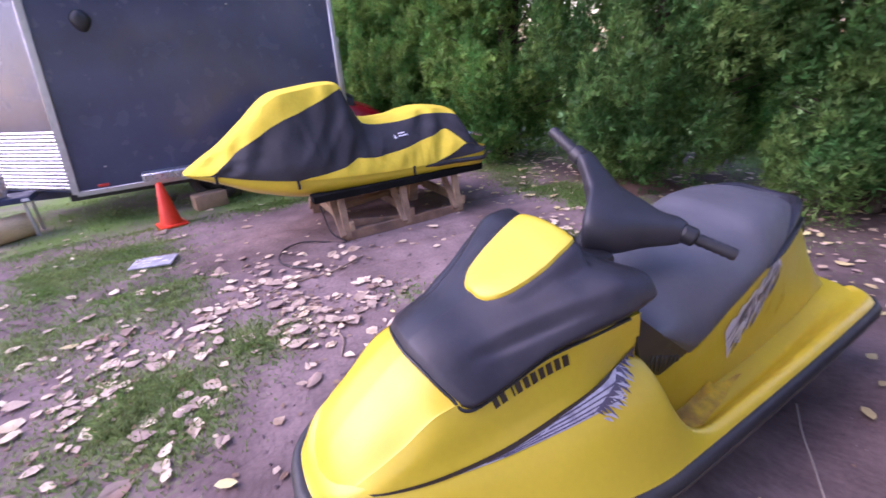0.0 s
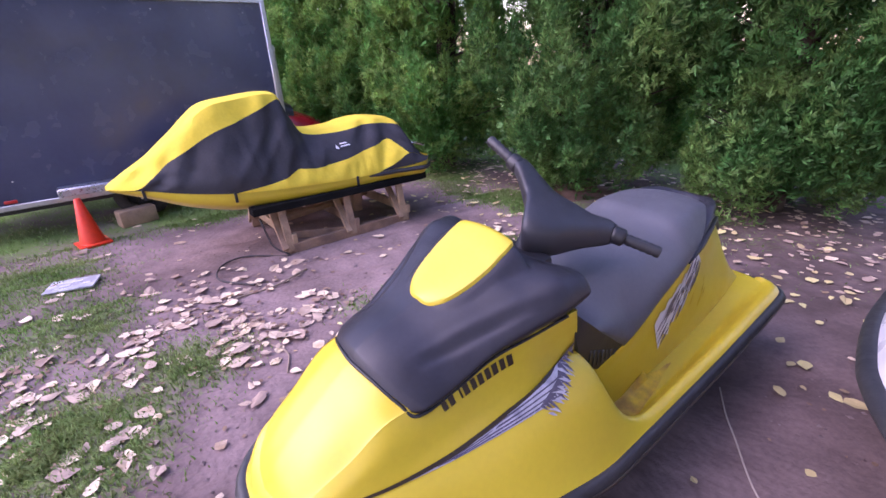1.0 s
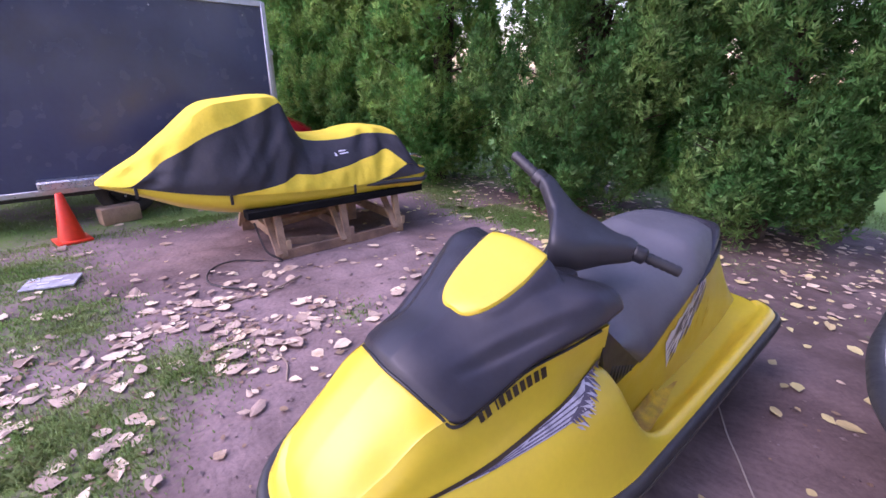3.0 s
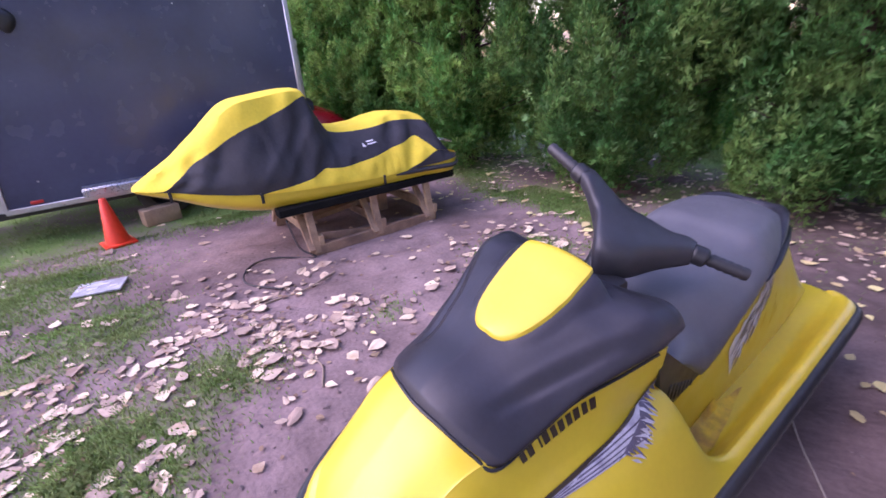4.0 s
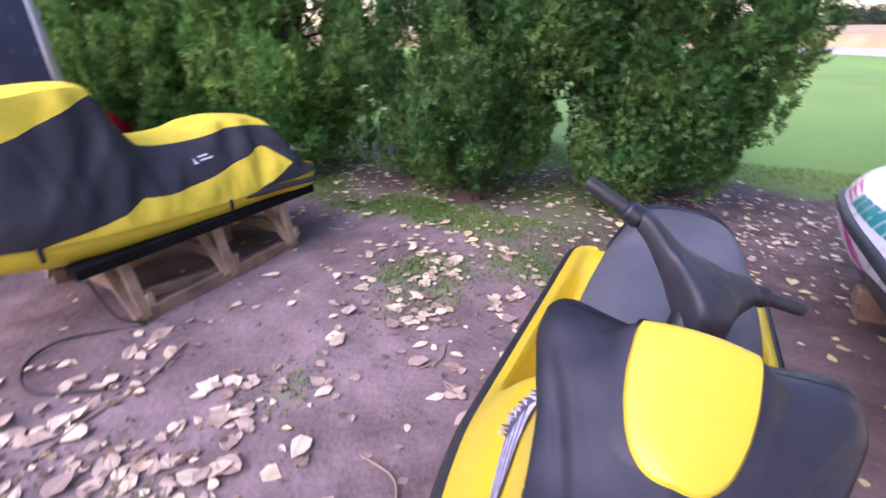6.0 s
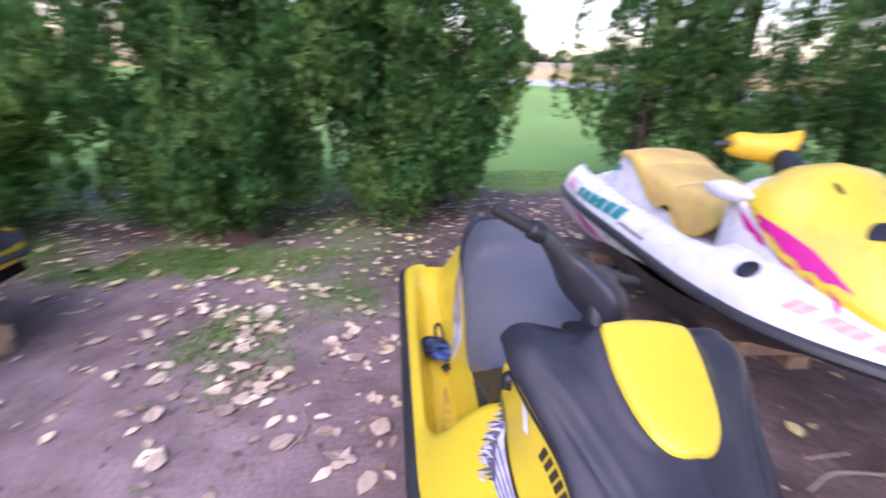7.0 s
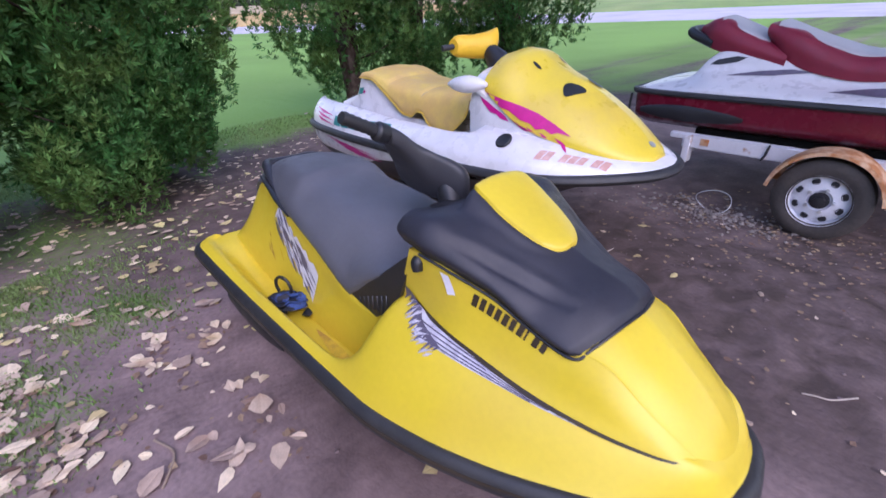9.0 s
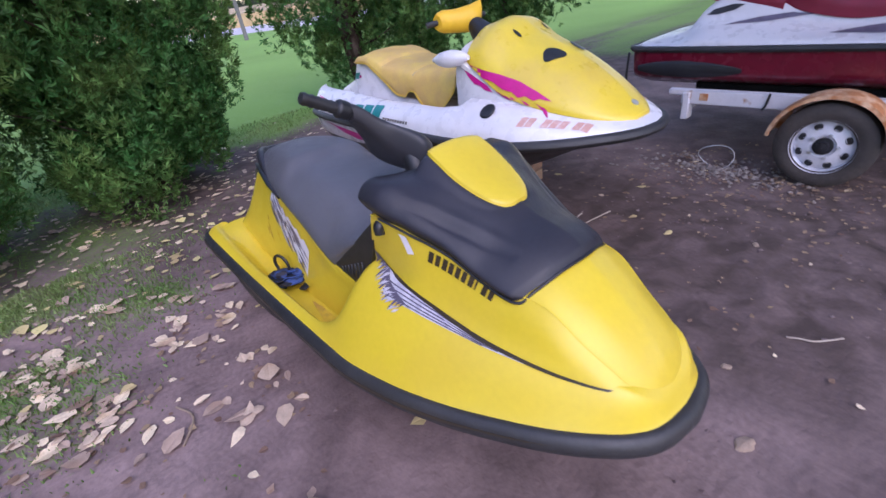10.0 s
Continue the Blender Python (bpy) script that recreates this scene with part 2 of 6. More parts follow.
def grid(rows, bm=None, close=False, caps=False):
    """A skin over rows of points, all rows with the same count; close joins each row's end to its start."""
    bm = bm or bmesh.new()
    vs = [[bm.verts.new(p) for p in row] for row in rows]
    n = len(rows[0])
    for a, b in zip(vs, vs[1:]):
        for j in range(n if close else n - 1):
            k = (j + 1) % n
            bm.faces.new((a[j], a[k], b[k], b[j]))
    if caps:
        bm.faces.new(vs[0])
        bm.faces.new(vs[-1][::-1])
    return bm


def mirrored(half):
    """A half profile of (x, y, z), from its outer end to the middle, made whole."""
    return [Vector(p) for p in half] + [Vector((p[0], -p[1], p[2])) for p in half[-2::-1]]


def sym_loft(keys, nx, ny, caps=True, at=None):
    """Skin over mirrored half profiles: keys are (x, [(y, z), ...]); at moves a point afterwards."""
    xs = [k[0] for k in keys]
    cols = [(pchip(xs, [k[1][j][0] for k in keys]), pchip(xs, [k[1][j][1] for k in keys])) for j in range(len(keys[0][1]))]
    rows = []
    for i in range(nx):
        x = xs[0] + (xs[-1] - xs[0]) * i / (nx - 1)
        half = spline([(x, max(cy(x), 0), cz(x)) for cy, cz in cols], ny)
        half[-1].y = 0
        row = mirrored(half)
        rows.append([at(p) for p in row] if at else row)
    bm = grid(rows)
    if caps:
        for ring in (rows[0], rows[-1]):
            bm.faces.new([v for v in [bm.verts.new(p) for p in ring]])
        bmesh.ops.remove_doubles(bm, verts=bm.verts, dist=1e-5)
    return bm


def tube(points, r, sides=10, n=None, caps=True, flat=1.0, bm=None):
    """A round bar along a smooth curve; r is a number or a list along it."""
    pts = spline(points, n or max(2, (len(points) - 1) * 6 + 1)) if len(points) > 2 else [Vector(q) for q in points]
    rows, side = [], None
    for i, p in enumerate(pts):
        d = (pts[min(i + 1, len(pts) - 1)] - pts[max(i - 1, 0)]).normalized()
        if side is None:
            side = d.cross(Vector((0, 0, 1)) if abs(d.z) < 0.9 else Vector((1, 0, 0))).normalized()
        side = (side - d * side.dot(d)).normalized()
        up = side.cross(d)
        rad = r if isinstance(r, (int, float)) else float(np.interp(i / max(len(pts) - 1, 1), np.linspace(0, 1, len(r)), r))
        rows.append([p + (side * math.cos(a) + up * math.sin(a) * flat) * rad for a in np.linspace(0, 2 * math.pi, sides, endpoint=False)])
    return grid(rows, bm, close=True, caps=caps)


def box(size, center=(0, 0, 0), bevel=0.004, bm=None, m=None, segments=1):
    """A bevelled block."""
    b = bmesh.new()
    bmesh.ops.create_cube(b, size=1.0)
    bmesh.ops.scale(b, verts=b.verts, vec=size)
    if bevel:
        bmesh.ops.bevel(b, geom=b.edges[:], offset=bevel, segments=segments, affect="EDGES", profile=0.5)
    bmesh.ops.translate(b, verts=b.verts, vec=center)
    if m is not None:
        bmesh.ops.transform(b, matrix=m, verts=b.verts)
    if bm is None:
        return b
    me = bpy.data.meshes.new("tmp")
    b.to_mesh(me)
    b.free()
    bm.from_mesh(me)
    bpy.data.meshes.remove(me)
    return bm


def plank(a, b, w, t, up=(0, 0, 1)):
    """A board from a to b, w wide (across) and t thick (along up)."""
    a, b = Vector(a), Vector(b)
    d = (b - a).normalized()
    side = d.cross(Vector(up)).normalized()
    m = Matrix((d, side, side.cross(d))).transposed().to_4x4()
    m.translation = (a + b) / 2
    return box(((b - a).length, w, t), bevel=min(w, t) * 0.08, m=m)


def revolve(profile, sides=32, axis="Z", center=(0, 0, 0), caps=True):
    """A turned body from (radius, height) pairs."""
    rows = []
    for r, h in profile:
        ring = []
        for a in np.linspace(0, 2 * math.pi, sides, endpoint=False):
            p = Vector((r * math.cos(a), r * math.sin(a), h))
            if axis == "Y":
                p = Vector((p.x, p.z, p.y))
            elif axis == "X":
                p = Vector((p.z, p.x, p.y))
            ring.append(p + Vector(center))
        rows.append(ring)
    return grid(rows, close=True, caps=caps)


def skin_tree(objects):
    """A search tree over the meshes of several objects that share one parent."""
    from_verts, polys = [], []
    for ob in objects:
        k = len(from_verts)
        from_verts += [v.co.copy() for v in ob.data.vertices]
        polys += [[k + i for i in p.vertices] for p in ob.data.polygons]
    return BVHTree.FromPolygons(from_verts, polys)


def decal(outline, tree, side=1, lift=0.003, cell=0.025, axis="y", bm=None, stretch=4.0):
    """A thin film of the given (x, z) outline laid onto a skin from the side (+y or -y), or of (x, y) laid from above."""
    b = bmesh.new()
    flat = [(p[0], 0, p[1]) for p in outline] if axis == "y" else [(p[0], p[1], 0) for p in outline]
    face = b.faces.new([b.verts.new(p) for p in flat])
    b.normal_update()
    lo = [min(p[k] for p in flat) for k in range(3)]
    hi = [max(p[k] for p in flat) for k in range(3)]
    for k in (0, 2 if axis == "y" else 1):
        no = Vector((0, 0, 0))
        no[k] = 1
        for c in np.arange(lo[k] + cell, hi[k], cell):
            bmesh.ops.bisect_plane(b, geom=b.verts[:] + b.edges[:] + b.faces[:], plane_co=no * float(c), plane_no=no)
    bmesh.ops.triangulate(b, faces=b.faces[:])
    gone = []
    for v in b.verts:
        o, d = (Vector((v.co.x, 2.0 * side, v.co.z)), Vector((0, -side, 0))) if axis == "y" else (Vector((v.co.x, v.co.y, 3)), Vector((0, 0, -1)))
        hit, nor, _, _ = tree.ray_cast(o, d)
        if hit is None or (axis == "y" and hit.y * side < 0):
            gone.append(v)
            continue
        if nor.dot(d) > 0:
            nor = -nor
        v.co = hit + nor * lift
    if gone:
        bmesh.ops.delete(b, geom=gone, context="VERTS")
    torn = [fc for fc in b.faces if max(e.calc_length() for e in fc.edges) > stretch * cell]
    bmesh.ops.delete(b, geom=torn, context="FACES")
    if bm is None:
        return b
    me = bpy.data.meshes.new("tmp")
    b.to_mesh(me)
    b.free()
    bm.from_mesh(me)
    bpy.data.meshes.remove(me)
    return bm


def raw(name, verts, faces, mat, parent=None, label=""):
    me = bpy.data.meshes.new(name)
    me.from_pydata(verts, [], faces)
    me.materials.append(mat)
    ob = new(name, me)
    ob.parent = parent
    if label:
        ob["label"] = label
    return ob


# ---- ground ----
def bumps(x, y):
    near = 1 / (1 + (max(abs(x), abs(y + 1)) / 9) ** 4)
    v = noise.noise(Vector((x * 0.7, y * 0.7, 0))) * 0.018 + noise.noise(Vector((x * 2.6, y * 2.6, 3))) * 0.013
    if near > 0.6:
        v += noise.noise(Vector((x * 6.5, y * 6.5, 7))) * 0.011
        # wheel ruts past the cradle
        d = y + 2.12 + 0.20 * x + 0.07 * math.sin(1.9 * x)
        for o in (0.0, 0.36, 1.15):
            e = (d + o) / 0.085
            if abs(e) < 3:
                v += (-0.040 * math.exp(-e * e) + 0.022 * math.exp(-((abs(e) - 1.6) ** 2) * 1.6)) * (0.6 + 0.5 * noise.noise(Vector((x * 2, y, 4))))
    return v * near


def grass_amount(x, y):
    """0 on bare dirt, 1 on lawn."""
    lawn = smoothstep(-3.9, -5.2, x + 0.3 * noise.noise(Vector((x * 0.5, y * 0.5, 8))))
    trail = smoothstep(-3.7, -4.7, y) * (1 - smoothstep(-2.2, -3.0, x)) * 0.9
    far = smoothstep(3.2, 6.0, abs(y + 1.0) - 3.2) * 0.9
    strip = smoothstep(-1.5, -2.3, x) * smoothstep(-5.2, -4.2, x) * (0.34 * smoothstep(2.4, 0.8, y) + 0.40 * smoothstep(-0.3, -1.3, y))
    n = noise.noise(Vector((x * 1.15 + 4, y * 1.15, 5))) * 0.5 + noise.noise(Vector((x * 3.1, y * 3.1, 1))) * 0.22
    patch = 0.0
    for px, py, r, a in ((1.75, -1.25, 0.62, 1.0), (1.12, -1.62, 0.42, 0.75), (1.95, -2.5, 0.75, 0.8), (0.1, -1.55, 0.22, 0.6), (2.3, -0.4, 0.6, 0.9), (-0.88, -1.38, 0.36, 0.8), (-1.2, -1.6, 0.45, 0.8), (-1.8, -0.9, 0.5, 0.7), (2.2, -3.5, 0.9, 0.9), (-0.05, -0.95, 0.1, 0.3), (-1.5, -1.0, 0.35, 0.35)):
        d = math.hypot(x - px, y - py) / r
        patch = max(patch, a * math.exp(-d * d))
    behind = smoothstep(2.6, 4.2, y) * smoothstep(2.6, 1.2, x) * 0.4 * smoothstep(-1.4, -3, x)
    v = max(lawn, trail, far, strip, behind, patch)
    return min(max(v * (0.75 + 1.1 * n) + 0.35 * max(n - 0.33, 0), 0), 1) if v < 0.97 else 1.0


def spread(lo, hi, step, far, grow=1.28):
    mid = list(np.arange(lo, hi + step / 2, step))
    d, s, out = 0.0, step, []
    while d < far:
        s *= grow
        d += s
        out.append(d)
    return [lo - q for q in out[::-1]] + mid + [hi + q for q in out]


gx, gy = spread(-6.0, 3.4, 0.05, 900), spread(-6.6, 4.2, 0.05, 900)
verts = [(x, y, bumps(x, y)) for x in gx for y in gy]
k = len(gy)
ground = raw("ground", verts, [(i * k + j, (i + 1) * k + j, (i + 1) * k + j + 1, i * k + j + 1) for i in range(len(gx) - 1) for j in range(k - 1)], material("soil_and_grass", (0.272, 0.194, 0.183), 0.9, vary=0.28, second=(0.166, 0.115, 0.107), mix=(0.4, 0.66), mix_scale=0.9, scale=5, bump=1.0, bump_scale=22, spec=0.15))
ground.data.polygons.foreach_set("use_smooth", [True] * len(ground.data.polygons))
layer = ground.data.attributes.new("grass", "FLOAT", "POINT")
layer.data.foreach_set("value", [grass_amount(v[0], v[1]) for v in verts])
mown_sunlit = ground.data.attributes.new("mown_sunlit", "FLOAT", "POINT")
mown_sunlit.data.foreach_set("value", [smoothstep(-4.8, -6.5, v[0]) * (0.75 + 0.5 * noise.noise(Vector((v[0] * 0.25, v[1] * 0.25, 50)))) for v in verts])
# shade painted on the soil by bow, boat trailer and hedge, plus hedge litter
soil_shade = ground.data.attributes.new("soil_shade", "FLOAT", "POINT")


def soil_shade_amount(x, y):
    n = 0.45 * noise.noise(Vector((x * 1.1, y * 1.1, 40))) + 0.25 * noise.noise(Vector((x * 3.3, y * 3.3, 41)))
    d = math.hypot((x - 1.2) / 2.6, (y - 1.9) / 2.0)
    hedge = max(smoothstep(-2.3, -3.1, x) * 0.9, smoothstep(-1.1, -2.0, x) * smoothstep(-1.5, -0.4, y) * 0.85) * smoothstep(-5.6, -4.6, x)
    return min(max(1.55 - d * 1.25 + n, hedge + 0.4 * n, 0), 1)


soil_shade.data.foreach_set("value", [soil_shade_amount(v[0], v[1]) for v in verts])
tagged(ground, "bare purplish-brown dirt with grass patches and lawn beyond", "ground", kind="structure")


def soil_material(m):
    """Lays grass colour over the soil where the grass attribute says so."""
    nt, n = m.node_tree, m.node_tree.nodes
    b = n["Principled BSDF"]
    soil = b.inputs["Base Color"].links[0].from_socket
    att = n.new("ShaderNodeAttribute")
    att.attribute_name = "grass"
    co = n.new("ShaderNodeTexCoord").outputs["Object"]
    fine = n.new("ShaderNodeTexNoise")
    fine.inputs["Scale"].default_value, fine.inputs["Detail"].default_value = 30, 6
    nt.links.new(co, fine.inputs["Vector"])
    broad = n.new("ShaderNodeTexNoise")
    broad.inputs["Scale"].default_value, broad.inputs["Detail"].default_value = 0.35, 6
    nt.links.new(co, broad.inputs["Vector"])
    green = n.new("ShaderNodeValToRGB")
    green.color_ramp.elements[0].position, green.color_ramp.elements[0].color = 0.3, (0.120, 0.200, 0.045, 1)
    green.color_ramp.elements[1].position, green.color_ramp.elements[1].color = 0.7, (0.195, 0.285, 0.075, 1)
    nt.links.new(broad.outputs["Fac"], green.inputs["Fac"])
    # the cut lawn past the hedge is paler, with sunlight in its colour
    mown_sunlit = n.new("ShaderNodeAttribute")
    mown_sunlit.attribute_name = "mown_sunlit"
    pale = n.new("ShaderNodeMix")
    pale.data_type = "RGBA"
    pale.inputs["B"].default_value = (0.215, 0.362, 0.078, 1)
    nt.links.new(mown_sunlit.outputs["Fac"], pale.inputs["Factor"])
    nt.links.new(green.outputs["Color"], pale.inputs["A"])
    add = n.new("ShaderNodeMath")
    add.operation = "ADD"
    nt.links.new(att.outputs["Fac"], add.inputs[0])
    nt.links.new(fine.outputs["Fac"], add.inputs[1])
    rng = n.new("ShaderNodeMapRange")
    rng.inputs["From Min"].default_value, rng.inputs["From Max"].default_value = 0.85, 1.25
    nt.links.new(add.outputs[0], rng.inputs["Value"])
    # the painted shade darkens the soil colour
    dark = n.new("ShaderNodeMix")
    dark.data_type = "RGBA"
    dark.inputs["B"].default_value = (0.080, 0.058, 0.050, 1)
    la = n.new("ShaderNodeAttribute")
    la.attribute_name = "soil_shade"
    part_of = n.new("ShaderNodeMath")
    part_of.operation = "MULTIPLY"
    nt.links.new(la.outputs["Fac"], part_of.inputs[0])
    # crumbly spots a hand's width across thin the painted shade
    crumbs = n.new("ShaderNodeTexNoise")
    crumbs.inputs["Scale"].default_value, crumbs.inputs["Detail"].default_value, crumbs.inputs["Distortion"].default_value = 5.5, 7, 0.6
    nt.links.new(co, crumbs.inputs["Vector"])
    spots = n.new("ShaderNodeMapRange")
    for key, value in (("From Min", 0.36), ("From Max", 0.64), ("To Min", 1.0), ("To Max", 0.5)):
        spots.inputs[key].default_value = value
    nt.links.new(crumbs.outputs["Fac"], spots.inputs["Value"])
    nt.links.new(spots.outputs["Result"], part_of.inputs[1])
    nt.links.new(part_of.outputs[0], dark.inputs["Factor"])
    nt.links.new(soil, dark.inputs["A"])
    mix = n.new("ShaderNodeMix")
    mix.data_type = "RGBA"
    nt.links.new(rng.outputs["Result"], mix.inputs["Factor"])
    nt.links.new(dark.outputs["Result"], mix.inputs["A"])
    nt.links.new(pale.outputs["Result"], mix.inputs["B"])
    nt.links.new(mix.outputs["Result"], b.inputs["Base Color"])


soil_material(ground.data.materials[0])

# gravel road across the lawn, crop field and far trees beyond
near_edge = [(-420, -130), (-120, -8), (-57, 18), (-20, 33), (10, 36), (80, 34), (400, 10)]
mid = spline([(x, y, 0.03) for x, y in near_edge], 60)
rows = []
for i, p in enumerate(mid):
    d = (mid[min(i + 1, 59)] - mid[max(i - 1, 0)]).normalized()
    out = Vector((-d.y, d.x, 0))
    rows.append([p + out * o + Vector((0, 0, z)) for o, z in ((-0.6, -0.05), (0.5, 0.04), (9, 0.16), (17, 0.30), (19, 0.2))])
tagged(part("road", grid(rows), GRAVEL), "pale gravel road beyond the lawn", "road", kind="structure")


def clump_cloud(centers, radius, per, size, rng, droop=0.0, flat=1.0):
    """Small leaf blades scattered in clumps: vertices and faces."""
    n = len(centers) * per
    c = np.repeat(np.asarray(centers, float), per, axis=0)
    p = c + rng.normal(0, 1, (n, 3)) * radius * np.array([1, 1, flat])
    d = rng.normal(0, 1, (n, 3))
    d[:, 2] += 0.5 - droop
    d /= np.linalg.norm(d, axis=1)[:, None]
    e = np.cross(d, rng.normal(0, 1, (n, 3)))
    e /= np.linalg.norm(e, axis=1)[:, None]
    l = size * rng.uniform(0.6, 1.4, (n, 1))
    nrm = np.cross(d, e)
    v = np.stack([p - d * l * 0.5, p + e * l * 0.34 + nrm * l * 0.1, p + d * l * 0.55, p - e * l * 0.34 + nrm * l * 0.1], 1).reshape(-1, 3)
    f = np.arange(n * 4).reshape(-1, 4)
    return v, f


def cedar_meshes(seed, height, width, lobes, per, leaf, sparse=0.0, bottom=0.15):
    """The crown of one evergreen: upright flame-shaped tufts of small sprays, with dark gaps between them."""
    rng = np.random.default_rng(seed)
    vs, k = [], 0
    while len(vs) < lobes * 3 and k < lobes * 12:
        k += 1
        u = rng.uniform(0, 1) ** 1.3
        z = bottom + 0.22 + u * (height - bottom - 0.4)
        a = k * 2.39996 + rng.uniform(-0.5, 0.5)
        env = (1 - u) ** 0.55 * min(1, 0.70 + 1.6 * u)
        if noise.noise(Vector((math.cos(a) * 1.6, math.sin(a) * 1.6, z * 1.3 + seed * 3))) > 0.42 - sparse:
            continue
        env *= 1 + 0.38 * noise.noise(Vector((math.cos(a) * 1.3, math.sin(a) * 1.3, z * 0.9 + seed))) + 0.22 * noise.noise(Vector((math.cos(a) * 3.1, math.sin(a) * 3.1, z * 2.4 + seed)))
        reach = rng.random() < 0.1 and z < 3.2
        wide = rng.uniform(0.12, 0.26) * (0.75 + 0.4 * env)
        tall = wide * rng.uniform(1.5, 2.7)
        r = max(width * 0.5 * env * rng.uniform(0.72 - 1.6 * max(sparse - 0.12, 0), 1.13 + 1.2 * max(sparse - 0.12, 0)) - wide * 0.6, 0.05)
        if reach:
            wide, tall, r = wide * 0.9, wide * 0.7, r * 1.22
        elif k % 4 == 0:
            r *= rng.uniform(0.35, 0.6)
        n = int(per * (wide / 0.235) ** 2 * (0.45 if z > 3.6 else 1.0))
        out = np.array([math.cos(a), math.sin(a), 0.25])
        nrm = rng.normal(0, 1, (n, 3)) + out * 0.75
        nrm /= np.linalg.norm(nrm, axis=1)[:, None]
        ph = rng.uniform(0, 6.28, 3)
        swell = 1 + 0.16 * np.sin(nrm[:, :1] * 7 + ph[0]) * np.sin(nrm[:, 1:2] * 7 + ph[1]) + 0.12 * np.sin(nrm[:, 2:] * 9 + ph[2])
        depth = 1 - 0.24 * rng.uniform(0, 1, (n, 1)) ** 2.2
        taper = 1 - 0.45 * np.clip(nrm[:, 2:], 0, 1)
        p = nrm * np.array([wide, wide, tall]) * swell * depth * np.concatenate([taper, taper, np.ones_like(taper)], 1)
        p += np.array([r * math.cos(a), r * math.sin(a), z]) + out * p[:, 2:] * 0.12
        d = nrm * 0.75 + rng.normal(0, 0.5, (n, 3)) + np.array([0, 0, 0.55])
        d /= np.linalg.norm(d, axis=1)[:, None]
        e = np.cross(d, nrm + rng.normal(0, 0.4, (n, 3)))
        e /= np.linalg.norm(e, axis=1)[:, None] + 1e-9
        l = leaf * rng.uniform(0.6, 1.4, (n, 1))
        up = np.cross(e, d)
        # each spray is a fan of three narrow blades
        for turn, long in ((-0.62, 0.8), (0.0, 1.1), (0.62, 0.8)):
            t = turn + rng.normal(0, 0.12, (n, 1))
            dd, ee = d * np.cos(t) + e * np.sin(t), e * np.cos(t) - d * np.sin(t)
            base, s = p - d * l * 0.4, l * long
            q = np.stack([base, base + dd * s * 0.62 + ee * s * 0.125 + up * s * 0.06, base + dd * s * 1.15 - up * s * 0.1, base + dd * s * 0.62 - ee * s * 0.125 + up * s * 0.06], 1)
            q[..., 2] = np.maximum(q[..., 2], 0.02)
            vs.append(q.reshape(-1, 3))
    v = np.concatenate(vs)
    return v, np.arange(len(v)).reshape(-1, 4), rng


def blade_mesh(name, v, f, mat):
    me = bpy.data.meshes.new(name)
    me.vertices.add(len(v))
    me.vertices.foreach_set("co", np.asarray(v, np.float32).ravel())
    me.loops.add(f.size)
    me.loops.foreach_set("vertex_index", f.ravel().astype(np.int32))
    me.polygons.add(len(f))
    me.polygons.foreach_set("loop_start", np.arange(0, f.size, f.shape[1], dtype=np.int32))
    me.update(calc_edges=True)
    me.materials.append(mat)
    return me


def cedar(seed, height, width, clumps, per, leaf, mat, label, trunk_r=0.09, sparse=0.0, bottom=0.15, lean=0.0):
    tree = thing("cedar_tree", label, "tree", group="cedar hedge row")
    rng = random.Random(seed)
    bm = tube([(0, 0, -0.05), (0.04 * rng.uniform(-1, 1), 0.04 * rng.uniform(-1, 1), height * 0.3), (0.06 * rng.uniform(-1, 1) + lean, 0.05, height * 0.65), (lean, 0, height * 0.95)], [trunk_r * 1.35, trunk_r, trunk_r * 0.6, 0.015], 10)
    for k in range(3):
        a = rng.uniform(0, 6.28)
        q = trunk_r * 1.6
        tube([(0.03 * math.cos(a), 0.03 * math.sin(a), 0.05), (q * math.cos(a), q * math.sin(a), height * 0.22), (2.0 * q * math.cos(a), 2.0 * q * math.sin(a), height * 0.6)], [trunk_r * 0.75, trunk_r * 0.5, 0.012], 8, bm=bm)
    for k in range(26):
        a, z = rng.uniform(0, 6.28), rng.uniform(0.25, height * 0.8)
        l = width * 0.42 * (1 - z / height) ** 0.5
        tube([(0, 0, z), (0.5 * l * math.cos(a), 0.5 * l * math.sin(a), z + 0.1), (l * math.cos(a), l * math.sin(a), z + 0.28)], [0.022, 0.013, 0.004], 5, n=5, bm=bm)
    part("trunk", bm, BARK, tree, "dark brown trunk with side limbs")
    v, f, _ = cedar_meshes(seed, height, width, clumps, per, leaf, sparse, bottom)
    crown = new("crown", blade_mesh("crown", v, f, mat))
    crown.parent = tree
    crown["label"] = "dense green scale-leaf foliage"
    return tree


lush = "tall dense green cedar of the hedge row, standing in leaf litter"
first = cedar(11, 7.2, 2.50, 330, 285, 0.069, CEDAR, lush, sparse=-0.08)
first.matrix_world = pose(-3.0, -4.45, 0, 0, 0, 0)
second = cedar(23, 7.4, 2.36, 370, 400, 0.057, CEDAR_SHADED, "tall green cedar, coloured as in shade, with gaps that show its trunk", sparse=0.02, trunk_r=0.1)
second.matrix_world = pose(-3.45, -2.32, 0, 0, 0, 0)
third = cedar(37, 7.4, 2.04, 370, 410, 0.057, CEDAR_SHADED, "tall green cedar, coloured as in shade, beside the gap in the hedge row", sparse=0.0, trunk_r=0.1)
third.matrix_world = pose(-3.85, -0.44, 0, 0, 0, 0)
